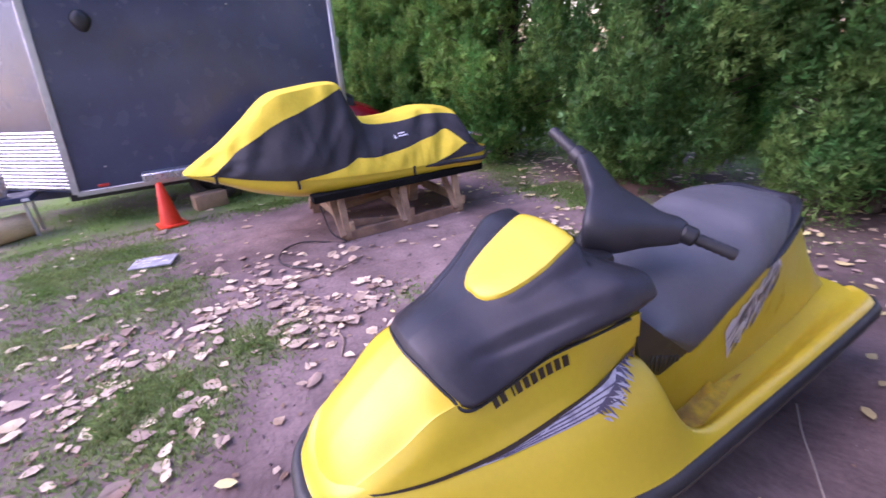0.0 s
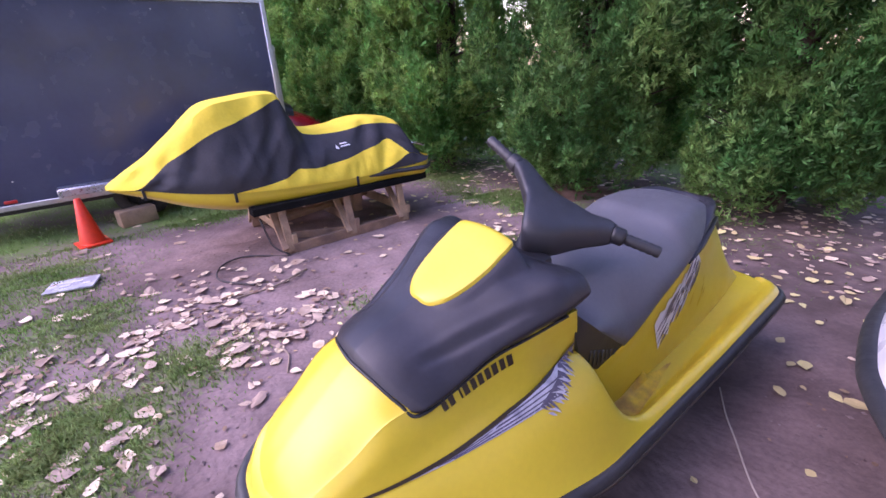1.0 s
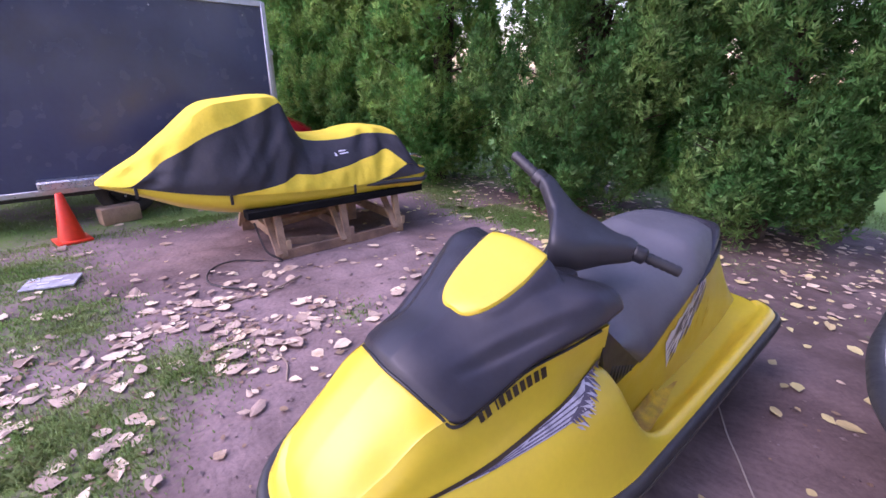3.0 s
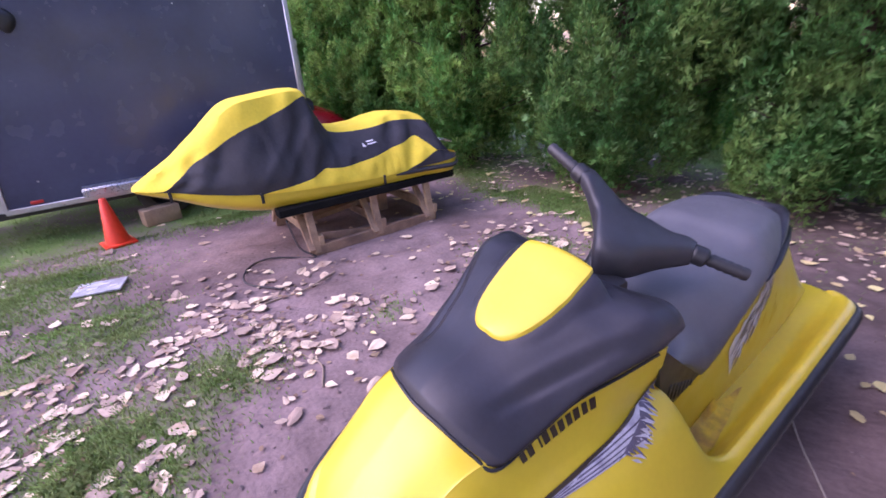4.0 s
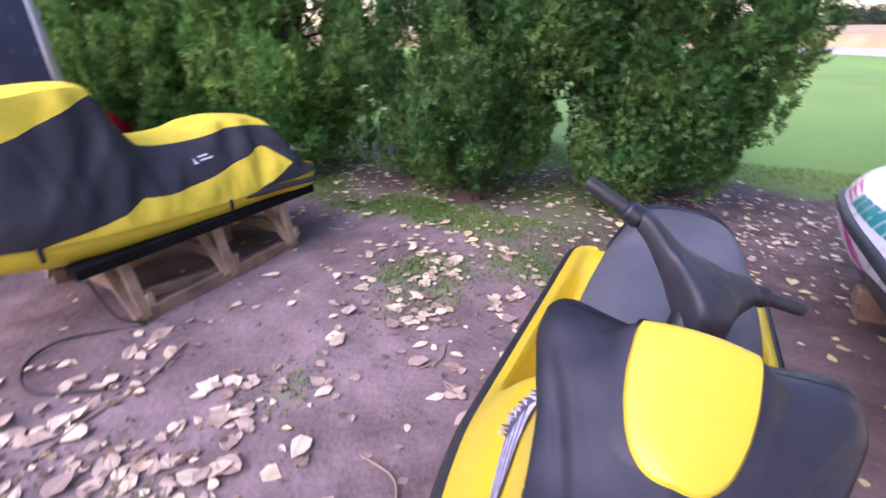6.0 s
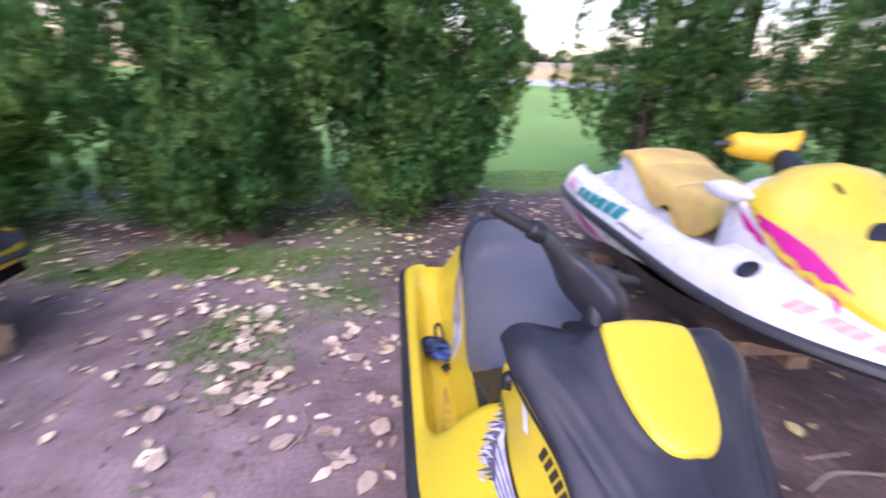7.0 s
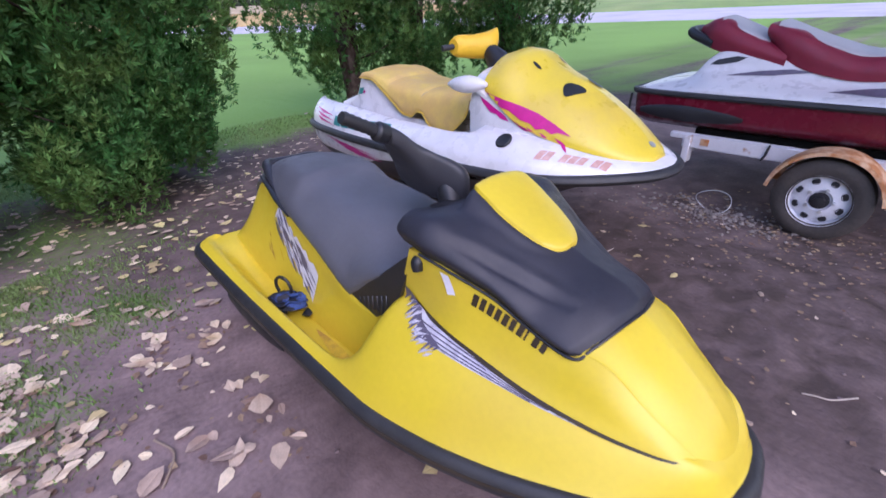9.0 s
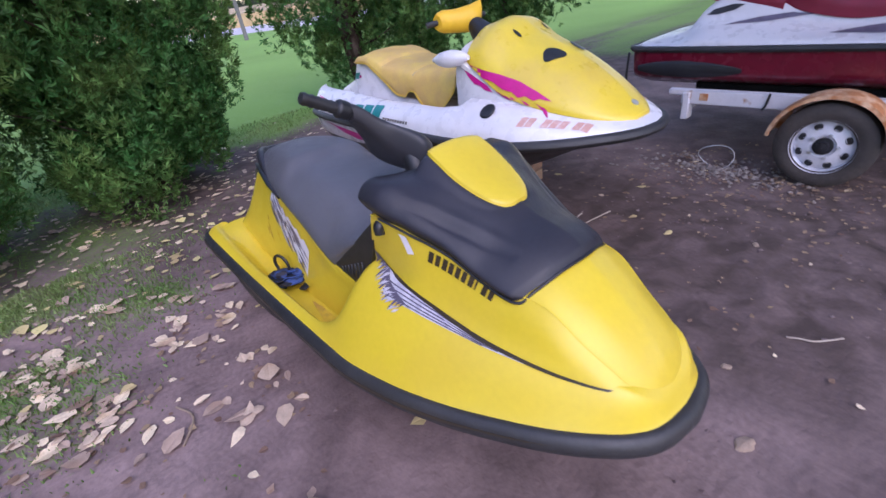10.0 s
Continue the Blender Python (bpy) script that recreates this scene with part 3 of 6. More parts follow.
for n, (x, y, s) in enumerate(((-2.85, -5.65, 0.98), (-2.55, -6.9, 1.0), (-2.35, -8.2, 1.05), (-2.2, -9.6, 1.0), (-2.0, -11.0, 1.08), (-1.8, -12.6, 1.0), (-1.4, -14.2, 1.1))):
    if n < 2:
        copy_thing(first, pose(x, y, 0, 0, 0, 67 * (n + 1)) @ Matrix.Scale(s, 4))
    elif n == 2:
        farther = cedar(77, 7.2, 2.45, 170, 90, 0.125, CEDAR, lush)
        farther.matrix_world = pose(x, y, 0, 0, 0, 20)
    else:
        copy_thing(farther, pose(x, y, 0, 0, 0, 67 * (n + 1)) @ Matrix.Scale(s, 4))
fourth = cedar(51, 6.4, 2.25, 150, 200, 0.070, CEDAR_SHADED, "sparse cedar, coloured as in shade, with bare lower trunks and drooping sprays", sparse=0.22, trunk_r=0.11, bottom=0.45)
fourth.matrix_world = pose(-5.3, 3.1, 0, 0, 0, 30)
copy_thing(farther, pose(-5.5, -2.4, 0, 0, 0, 200) @ Matrix.Scale(0.5, 4))
copy_thing(fourth, pose(-4.0, 5.35, 0, 0, 0, 140))
copy_thing(fourth, pose(-4.9, 4.1, 0, 0, 0, 250) @ Matrix.Scale(0.72, 4))


def broad_tree(m):
    """A deciduous tree with a wide crown, whose outermost branch hangs low."""
    tree = thing("maple_tree", "broad-leaved green tree with low hanging branches, its unseen crown added for shade", "tree", m)
    bm = tube([(0, 0, -0.05), (0.05, 0, 1.5), (0, 0.1, 3.4), (0.1, 0, 6)], [0.24, 0.19, 0.14, 0.05], 12)
    rng = np.random.default_rng(8)
    tips = []
    for k in range(17):
        a = 2 * math.pi * k / 17 + rng.uniform(-0.2, 0.2)
        l, z = rng.uniform(3.2, 4.9), rng.uniform(3.4, 4.6)
        end = (l * math.cos(a), l * math.sin(a), z + 0.1)
        tube([(0, 0, z - 0.9), (0.45 * l * math.cos(a), 0.45 * l * math.sin(a), z + 0.4), end], [0.075, 0.045, 0.01], 7, bm=bm)
        for q in np.linspace(0.25, 1.0, 16):
            tips.append((q * l * math.cos(a) + rng.normal(0, 0.3), q * l * math.sin(a) + rng.normal(0, 0.3), z + 0.45 - 0.5 * (q - 0.45) + rng.normal(0, 0.16)))
    for _ in range(620):
        a, r = rng.uniform(0, 6.28), 4.9 * rng.uniform(0.1, 1) ** 0.5
        tips.append((r * math.cos(a), r * math.sin(a), rng.uniform(3.6, 7.2) - 0.15 * r))
    # the low limb
    limb = [(0, 0, 2.7), (-2.0, 0.5, 3.4), (-4.2, 0.9, 2.95), (-5.7, 1.0, 2.25)]
    tube(limb, [0.09, 0.06, 0.03, 0.008], 8, bm=bm)
    for q in spline(limb, 40)[14:]:
        for _ in range(3):
            tips.append((q.x + rng.normal(0, 0.22), q.y + rng.normal(0, 0.3), q.z + rng.normal(-0.05, 0.12)))
    part("trunk", bm, BARK, tree)
    v, f = clump_cloud(tips, 0.22, 56, 0.085, rng, droop=0.9)
    crown = new("crown", blade_mesh("crown", v, f, MAPLE))
    crown.parent = tree
    return tree


# trunk and main crown stand out of view, placed to shade the port side
broad_tree(pose(2.9, 5.2, 0))


def far_growth():
    rng = np.random.default_rng(5)
    pts = []
    for a in np.linspace(radians(135), radians(205), 150):
        d = rng.uniform(230, 290)
        h = rng.uniform(7, 15) * (0.6 + 0.5 * abs(math.sin(a * 9)))
        for _ in range(7):
            u = rng.uniform(0, 1)
            pts.append((d * math.cos(a) + rng.normal(0, 2.5), d * math.sin(a) + rng.normal(0, 2.5), u * h))
    v, f = clump_cloud(pts, 1.5, 60, 1.5, rng)
    ob = new("far_trees", blade_mesh("far_trees", v, f, FARTREE))
    tagged(ob, "hazy distant line of trees beyond the fields", "trees", kind="stuff")
    rows = []
    for a in np.linspace(radians(128), radians(235), 90):
        c, s = math.cos(a), math.sin(a)
        rows.append([Vector((d * c, d * s, z + 0.25 * noise.noise(Vector((c * 40, s * 40, d))))) for d, z in ((98, -0.3), (99, 2.3), (130, 3.4), (200, 5.2), (225, 6.0))])
    banks = []
    for a in np.linspace(radians(50), radians(131), 70):
        c, s = math.cos(a), math.sin(a)
        banks.append([Vector((d * c, d * s, z + 0.3 * noise.noise(Vector((c * 40, s * 40, d))))) for d, z in ((75, -0.3), (78, 0.4), (110, 2.6), (170, 7.5), (250, 14.0))])
    tagged(part("meadow", grid(banks), MEADOW), "pale green meadow rising beyond the road", "meadow", kind="structure")
    tagged(part("crop_field", grid(rows), CROP), "tan ripe crop field beyond the road", "field", kind="stuff")


far_growth()
pole = thing("utility_pole", "thin grey wooden utility pole beside the road", "utility pole", pose(-37, 12.6, 0))
part("shaft", tube([(0, 0, -0.2), (0, 0, 10)], [0.16, 0.11], 10), POLEWOOD, pole)
part("crossarm", box((0.12, 2.2, 0.12), (0.15, 0, 9.3), 0.01), POLEWOOD, pole)


# ---- litter on the ground ----
def leaf_litter(name, count, place, size, mat, seed, label):
    rng = random.Random(seed)
    vs, fs = [], []
    while len(fs) < count * 2:
        x, y = place(rng)
        z = bumps(x, y) + rng.uniform(0.003, 0.018)
        s, a = size * min(max(math.exp(rng.gauss(-0.25, 0.38)), 0.3), 1.5), rng.uniform(0, 6.28)
        c, q = math.cos(a) * s, math.sin(a) * s
        tx, ty, curl, bend = rng.gauss(0, 0.16), rng.gauss(0, 0.16), rng.uniform(-0.05, 0.4), rng.uniform(-0.1, 0.25)
        wide = rng.uniform(0.8, 1.2)
        k = len(vs)
        shape = ((-0.58, 0.0, 0.1), (-0.50, 0.26, 0.8), (-0.12, 0.46, 1), (0.28, 0.30, 0.8), (0.72, 0.02, 0.1), (0.30, -0.31, 0.8), (-0.10, -0.46, 1), (-0.50, -0.24, 0.8))
        for u, v, h in shape:
            u, v = u + rng.uniform(-0.08, 0.08), v * wide + rng.uniform(-0.07, 0.07)
            lx, ly = u * c - v * q, u * q + v * c
            vs.append((x + lx, y + ly, max(z + s * (curl * h * 0.4 + bend * u * u + tx * u * 0.5 + ty * v * 0.5), bumps(x + lx, y + ly) + 0.002)))
        fs += [(k, k + 1, k + 2, k + 3, k + 4), (k, k + 4, k + 5, k + 6, k + 7)]
    return tagged(raw(name, vs, fs, mat), label, "leaves", kind="stuff")


def litter_place(rng):
    while True:
        kind = rng.random()
        if kind < 0.34:
            x, y = rng.gauss(1.0, 0.55), rng.gauss(-1.9, 0.42)
        elif kind < 0.54:
            x, y = rng.gauss(-1.15, 0.42), rng.gauss(-1.35, 0.42)
        elif kind < 0.62:
            x, y = rng.gauss(1.85, 0.5), rng.gauss(-1.3, 0.5)
        elif kind < 0.65:
            x, y = rng.gauss(-0.25, 0.16), rng.gauss(-0.70, 0.10)
        else:
            x, y = rng.uniform(-4.2, 3.0), rng.uniform(-5.5, 2.6)
            if x > -1.6 and y > -0.6 and rng.random() < 0.9:
                continue
        if abs(y) < 0.5 and -1.35 < x < 1.15:
            continue
        if noise.noise(Vector((x * 2.3, y * 2.3, 20))) + 0.5 * noise.noise(Vector((x * 6, y * 6, 21))) + rng.uniform(-0.25, 0.35) < 0:
            continue
        return x, y


leaf_litter("fallen_leaves", 860, litter_place, 0.064, LEAF, 3, "dry pale fallen leaves scattered on the dirt")
leaf_litter("leaf_fragments", 1100, litter_place, 0.026, LEAF_B, 13, "small brown broken leaf pieces on the dirt")
leaf_litter("yellow_leaves", 320, lambda r: (r.gauss(-2.3, 0.8), r.uniform(-5.0, 2.0)), 0.055, LEAF_Y, 5, "yellowish fallen leaves in the grass by the hedge")
leaf_litter("yellow_leaves", 14, lambda r: (r.uniform(-1.6, 2.2), r.uniform(-2.2, 2.6)), 0.05, LEAF_Y, 15, "few yellowish leaves strewn over the dirt")
leaf_litter("leaf_scraps", 260, lambda r: (r.uniform(-1.2, 2.8), r.uniform(0.6, 3.2)), 0.022, LEAF_B, 27, "sparse brown scraps on the shaded dirt")
leaf_litter("pale_scraps", 35, lambda r: (r.uniform(-1.0, 2.8), r.uniform(0.6, 3.4)), 0.028, LEAF, 29, "sparse pale leaf pieces on the shaded dirt")
leaf_litter("mulch_scraps", 500, lambda r: (r.gauss(0.55, 0.5), r.gauss(2.45, 0.35)), 0.022, LEAF_B, 23, "brown scraps of bark and leaf by the trailer wheel")
leaf_litter("hedge_litter", 1500, lambda r: (r.gauss(-3.5, 0.7), r.uniform(-6.0, 4.0)), 0.05, LEAF, 9, "brown leaf litter under the hedge")


def clods():
    """Loose crumbs of soil."""
    rng = random.Random(31)
    vs, fs = [], []
    for _ in range(2600):
        x, y = rng.uniform(-2.6, 2.6), rng.uniform(-3.4, 2.8)
        if noise.noise(Vector((x * 1.6, y * 1.6, 30))) + rng.uniform(-0.3, 0.3) < 0.05 or (abs(y) < 0.48 and -1.35 < x < 1.1):
            continue
        s, z = 0.004 + 0.012 * rng.random() ** 3, bumps(x, y)
        q = [rng.uniform(0.6, 1.3) * s for _ in range(6)]
        k = len(vs)
        vs += [(x + q[0], y, z + s * 0.3), (x, y + q[1], z + s * 0.25), (x - q[2], y, z + s * 0.3), (x, y - q[3], z + s * 0.25), (x + 0.3 * q[4], y, z + q[4] * 0.9), (x, y, z - 0.004)]
        fs += [(k, k + 1, k + 4), (k + 1, k + 2, k + 4), (k + 2, k + 3, k + 4), (k + 3, k, k + 4), (k + 1, k, k + 5), (k + 2, k + 1, k + 5), (k + 3, k + 2, k + 5), (k, k + 3, k + 5)]
    tagged(raw("soil_crumbs", vs, fs, CLOD), "loose crumbs of purplish-brown soil on the ground", "soil", kind="stuff")


clods()


def grass_blades():
    rng = random.Random(6)
    vs, fs = [], []
    n = 0
    while n < 58000:
        if n < 38000:
            x, y = rng.uniform(-2.6, 2.9), rng.uniform(-4.4, -0.3)
        else:
            x, y = rng.uniform(-6.0, 3.4), rng.uniform(-6.4, 4.2)
        g = grass_amount(x, y)
        if rng.random() > g ** 2.6 * 1.2:
            continue
        n += 1
        h = rng.uniform(0.012, 0.042) * (0.5 + 0.7 * g)
        a, l = rng.uniform(0, 6.28), rng.uniform(0.2, 1.0) * h
        w = rng.uniform(0.002, 0.0042) if n % 3 else rng.uniform(0.0042, 0.006)
        z = bumps(x, y)
        dx, dy = math.cos(a), math.sin(a)
        k = len(vs)
        vs += [(x - dy * w, y + dx * w, z - 0.003), (x + dy * w, y - dx * w, z - 0.003), (x + dx * l * 0.4 + dy * w * 0.7, y + dy * l * 0.4 - dx * w * 0.7, z + h * 0.7), (x + dx * l, y + dy * l, z + h)]
        fs += [(k, k + 1, k + 2), (k, k + 2, k + 3)]
    tagged(raw("grass", vs, fs, GRASS), "short green grass in patches on the dirt", "grass", kind="stuff")


grass_blades()


# ---- the yellow jet ski on the ground ----
def outline_strip(wf, gf, xs, profile):
    """A moulding that follows a hull's edge: profile is (out, up) pairs round the section."""
    pts = [Vector((x, wf(x), gf(x))) for x in xs]
    ring = pts + [Vector((p.x, -p.y, p.z)) for p in pts[::-1]]
    n, rows = len(ring), []
    for i, p in enumerate(ring):
        a, b = ring[(i - 1) % n], ring[(i + 1) % n]
        d = b - a
        out = Vector((d.y, -d.x, 0))
        out = -out.normalized() if out.length > 1e-6 else Vector((1, 0, 0))
        if out.dot(Vector((p.x * 0.3, p.y, 0))) < 0:
            out = -out
        rows.append([p + out * o + Vector((0, 0, u)) for o, u in profile])
    rows.append(rows[0])
    return grid(rows, close=True)


def torn(bm):
    """True where a film fell into more than one piece."""
    bm.verts.ensure_lookup_table()
    seen, todo = set(), [bm.verts[0]]
    while todo:
        v = todo.pop()
        if v in seen:
            continue
        seen.add(v)
        todo += [e.other_vert(v) for e in v.link_edges]
    return len(seen) < len(bm.verts)


def both_sides(name, outlines, tree, lift, cell, mat, parent, label=""):
    """Lays each outline onto both sides of a hull, every film a part of its own."""
    for o in outlines:
        for side in (1, -1):
            bm = decal(o, tree, side, lift, cell)
            if len(bm.faces) and not torn(bm):
                part(name, bm, mat, parent, label)
            else:
                bm.free()


def yellow_ski(m):
    ski = thing("jet_ski", "yellow jet ski with grey hood pad and seat, on bare dirt", "jet ski", m)
    w = pchip([-1.27, -1.255, -1.195, -0.9, 0.2, 0.45, 0.64, 0.79, 0.91, 1.0, 1.065, 1.105, 1.12], [0.40, 0.445, 0.472, 0.478, 0.485, 0.455, 0.405, 0.345, 0.287, 0.228, 0.17, 0.10, 0.0])
    g = pchip([-1.27, -0.5, 0.2, 0.6, 1.11], [0.405, 0.385, 0.388, 0.412, 0.450])
    xs = [-1.27, -1.26, -1.245, -1.22, -1.18, *np.linspace(-1.12, 0.0, 24), *np.linspace(0.02, 0.25, 16), *np.linspace(0.28, 0.9, 24), *np.linspace(0.92, 1.06, 9), 1.08, 1.095, 1.107, 1.114, 1.118, 1.1197]
    # deck: footwells behind, rounded shoulders in front
    yin = pchip([-1.27, -1.0, -0.5, 0.1, 0.2, 0.6, 1.0, 1.07, 1.11], [0.17, 0.20, 0.24, 0.25, 0.25, 0.215, 0.15, 0.10, 0.0])
    zin = pchip([0.1, 0.2, 0.6, 0.9, 1.02, 1.08, 1.11], [0.655, 0.66, 0.615, 0.57, 0.545, 0.50, 0.45])
    floor = pchip([-1.27, -1.17, -0.9, -0.4, 0.1], [0.412, 0.40, 0.335, 0.275, 0.262])
    rows, ns = [], 26
    for x in xs:
        half, b = [], smoothstep(-0.03, 0.2, x)
        for j in range(ns):
            s = 1 - j / (ns - 1)  # 1 at the outer edge
            y = yin(x) * min(1, w(x) / max(yin(x), 1e-6)) + (w(x) - min(yin(x), w(x))) * s
            front = g(x) + (zin(x) - g(x)) * math.cos(s * math.pi / 2) ** 1.15
            lip = g(x) + 0.020 * math.sin(min(max((s - 0.72) / 0.28, 0), 1) * math.pi) ** 0.7 if s > 0.72 else g(x)
            rear = floor(x) + (lip - floor(x)) * smoothstep(0.54, 0.84, s)
            bb = smoothstep(0.01 - 0.06 * s, 0.20 - 0.05 * s, x)
            half.append((x, y, rear * (1 - bb) + front * bb))
        half.append((x, 0, half[-1][2]))
        rows.append(mirrored(half))
    deck = part("deck", grid(rows), YELLOW, ski)
    rim = outline_strip(w, g, xs, [(-0.012, 0.0), (0.004, 0.005), (0.016, 0.001), (0.026, -0.012), (0.031, -0.030), (0.027, -0.048), (0.014, -0.060), (-0.03, -0.060)])
    part("bumper", rim, RUBBER, ski, "black rubber bumper rail round the hull edge")
    line = outline_strip(lambda x: w(x) + 0.0302, lambda x: g(x) - 0.024, xs, [(-0.004, 0.004), (0.002, 0.004), (0.002, -0.006), (-0.004, -0.006)])
    part("bumper_insert", line, DECAL_DARK, ski)
    keel = pchip([-1.3, 0.3, 0.75, 1.0, 1.11], [0.0, 0.0, 0.10, 0.25, 0.36])
    rows = []
    for x in xs:
        ww, k, top = w(x), keel(x), g(x) - 0.056
        n = smoothstep(-0.3, 0.7, x)
        half = spline([(x, ww + 0.012 - 0.03 * n, top), (x, ww * (0.93 - 0.17 * n), top - (top - k) * 0.35), (x, ww * (0.74 - 0.2 * n), k + (top - k) * 0.28), (x, ww * (0.4 - 0.12 * n), k + (top - k) * 0.12), (x, 0, k)], 12)
        rows.append(mirrored(half))
    bm = grid(rows)
    bm.faces.new([bm.verts.new(p) for p in rows[0]])
    part("hull", bm, HULLBLACK, ski, "dark lower hull")
    for s in (1, -1):
        part("sponson", sym_blade(-1.05, -0.45, 0.17, 0.46 * s, 0.05), BLACK, ski)
    # hood body, its rear edge raked
    keys = [
        (1.105, [(0.09, 0.440), (0.085, 0.443), (0.075, 0.446), (0.06, 0.448), (0.03, 0.450), (0, 0.451)]),
        (1.04, [(0.168, 0.490), (0.156, 0.508), (0.143, 0.518), (0.125, 0.527), (0.07, 0.550), (0, 0.562)]),
        (0.91, [(0.228, 0.518), (0.208, 0.558), (0.190, 0.595), (0.166, 0.624), (0.09, 0.664), (0, 0.683)]),
        (0.80, [(0.265, 0.525), (0.232, 0.590), (0.210, 0.650), (0.184, 0.700), (0.10, 0.737), (0, 0.76)]),
        (0.62, [(0.310, 0.543), (0.262, 0.612), (0.234, 0.675), (0.212, 0.732), (0.12, 0.80), (0, 0.82)]),
        (0.50, [(0.325, 0.550), (0.272, 0.630), (0.246, 0.705), (0.23, 0.78), (0.15, 0.83), (0, 0.85)]),
        (0.38, [(0.325, 0.560), (0.278, 0.650), (0.268, 0.75), (0.275, 0.825), (0.2, 0.855), (0, 0.865)]),
        (0.20, [(0.262, 0.50), (0.262, 0.62), (0.287, 0.76), (0.302, 0.848), (0.2, 0.86), (0, 0.86)]),
    ]

    def rake(p):
        f = smoothstep(0.42, 0.2, p.x)
        return Vector((p.x + f * ((0.10 + (p.z - 0.50) * 0.46) - 0.2), p.y, p.z))

    # a crisp ridge between the top and the sides
    keys = [(x, p[:4] + [(max(p[3][0] - 0.007, 0.005), p[3][1] + 0.0025)] + p[4:]) for x, p in keys]
    hood = part("hood_body", sym_loft(keys, 70, 37, at=rake), YELLOW, ski)
    # body under the seat
    ze = pchip([0.16, 0.06, -0.11, -0.35, -0.58, -0.88, -1.05, -1.17, -1.25], [0.50, 0.515, 0.54, 0.635, 0.695, 0.735, 0.72, 0.58, 0.44])
    ye = pchip([0.16, -0.11, -0.35, -0.58, -0.88, -1.06, -1.25], [0.262, 0.282, 0.270, 0.247, 0.190, 0.155, 0.14])
    yb = pchip([0.16, -0.3, -0.7, -1.0, -1.25], [0.285, 0.292, 0.292, 0.285, 0.27])
    rows = []
    for x in np.linspace(0.16, -1.25, 54):
        f, z = floor(min(x, 0.1)) - 0.03, ze(x)
        z = max(z, f + 0.04)
        half = spline([(x, yb(x) + 0.008, f), (x, yb(x) - 0.002, f + (z - f) * 0.3), (x, (yb(x) + ye(x)) / 2 - 0.004, f + (z - f) * 0.68), (x, ye(x), z), (x, ye(x) * 0.8, z + 0.012), (x, 0, z + 0.015)], 20)
        rows.append(mirrored(half))
    bm = grid(rows)
    bm.faces.new([bm.verts.new(p) for p in rows[-1]])
    bm.faces.new([bm.verts.new(p) for p in rows[0]])
    body = part("seat_body", bm, YELLOW, ski)
    # seat
    zs = pchip([0.2, 0.15, 0.05, -0.1, -0.3, -0.44, -0.50, -0.57, -0.74, -0.91, -1.03, -1.10, -1.12], [0.60, 0.70, 0.742, 0.780, 0.814, 0.826, 0.838, 0.870, 0.880, 0.855, 0.802, 0.748, 0.728])
    rows = []
    for x in [0.2, 0.19, *np.linspace(0.17, -1.07, 60), -1.10, -1.115, -1.12]:
        z, y, t = ze(x) - 0.006, ye(x), zs(x)
        if x > -0.1:
            z = 0.538 + (x + 0.1) * 0.76
        t = max(t, z + 0.02)
        yw = y * 0.66 + 0.02 * smoothstep(-0.45, -0.62, x)
        half = spline([(x, y + 0.004, z), (x, y + 0.016, z + (t - z) * 0.18), (x, y * 0.97, z + (t - z) * 0.5), (x, yw, t - 0.022), (x, yw * 0.5, t - 0.003), (x, 0, t)], 22)
        rows.append(mirrored(half))
    bm = grid(rows)
    bm.faces.new([bm.verts.new(p) for p in rows[0]])
    bm.faces.new([bm.verts.new(p) for p in rows[-1]])
    seat = part("seat", bm, SEAT, ski, "grey vinyl seat with a raised rear bolster")
    for s in (1, -1):
        rail = [(-0.57, s * 0.262, 0.70), (-0.68, s * 0.25, 0.735), (-0.82, s * 0.222, 0.765), (-0.96, s * 0.19, 0.775)]
        part("grab_handle", tube(rail, [0.006, 0.014, 0.014, 0.008], 8, flat=0.7), BLACK, ski, "black grab handle beside the seat")
    rear_rim = [(-0.58, 0.254, 0.715), (-0.78, 0.212, 0.768), (-0.92, 0.166, 0.806), (-1.02, 0.124, 0.804), (-1.075, 0.068, 0.788), (-1.09, 0.0, 0.783)]
    rear_rim += [(x, -y, z) for x, y, z in rear_rim[-2::-1]]
    part("rear_rim", tube(rear_rim, [0.004, 0.022, 0.030, 0.032, 0.030, 0.022, 0.004], 12, n=60), PAD, seat, "dark raised rim round the rear of the seat")
    # hood pad
    keys = [
        (0.80, [(0.19, 0.702), (0.192, 0.714), (0.145, 0.738), (0.08, 0.758), (0, 0.770)]),
        (0.785, [(0.207, 0.70), (0.214, 0.720), (0.162, 0.751), (0.087, 0.780), (0, 0.795)]),
        (0.62, [(0.214, 0.727), (0.229, 0.760), (0.181, 0.799), (0.10, 0.835), (0, 0.855)]),
        (0.51, [(0.229, 0.775), (0.248, 0.812), (0.202, 0.850), (0.118, 0.886), (0, 0.904)]),
        (0.40, [(0.268, 0.822), (0.288, 0.862), (0.242, 0.908), (0.137, 0.936), (0, 0.956)]),
        (0.30, [(0.298, 0.855), (0.316, 0.90), (0.267, 0.950), (0.147, 0.950), (0, 0.968)]),
        (0.235, [(0.300, 0.870), (0.316, 0.910), (0.267, 0.950), (0.147, 0.934), (0, 0.925)]),
        (0.205, [(0.285, 0.878), (0.296, 0.906), (0.25, 0.932), (0.14, 0.916), (0, 0.90)]),
    ]

    top = pchip([0.585, 0.57, 0.5, 0.42, 0.36, 0.32, 0.305], [0.882, 0.891, 0.926, 0.968, 1.002, 1.018, 1.010])
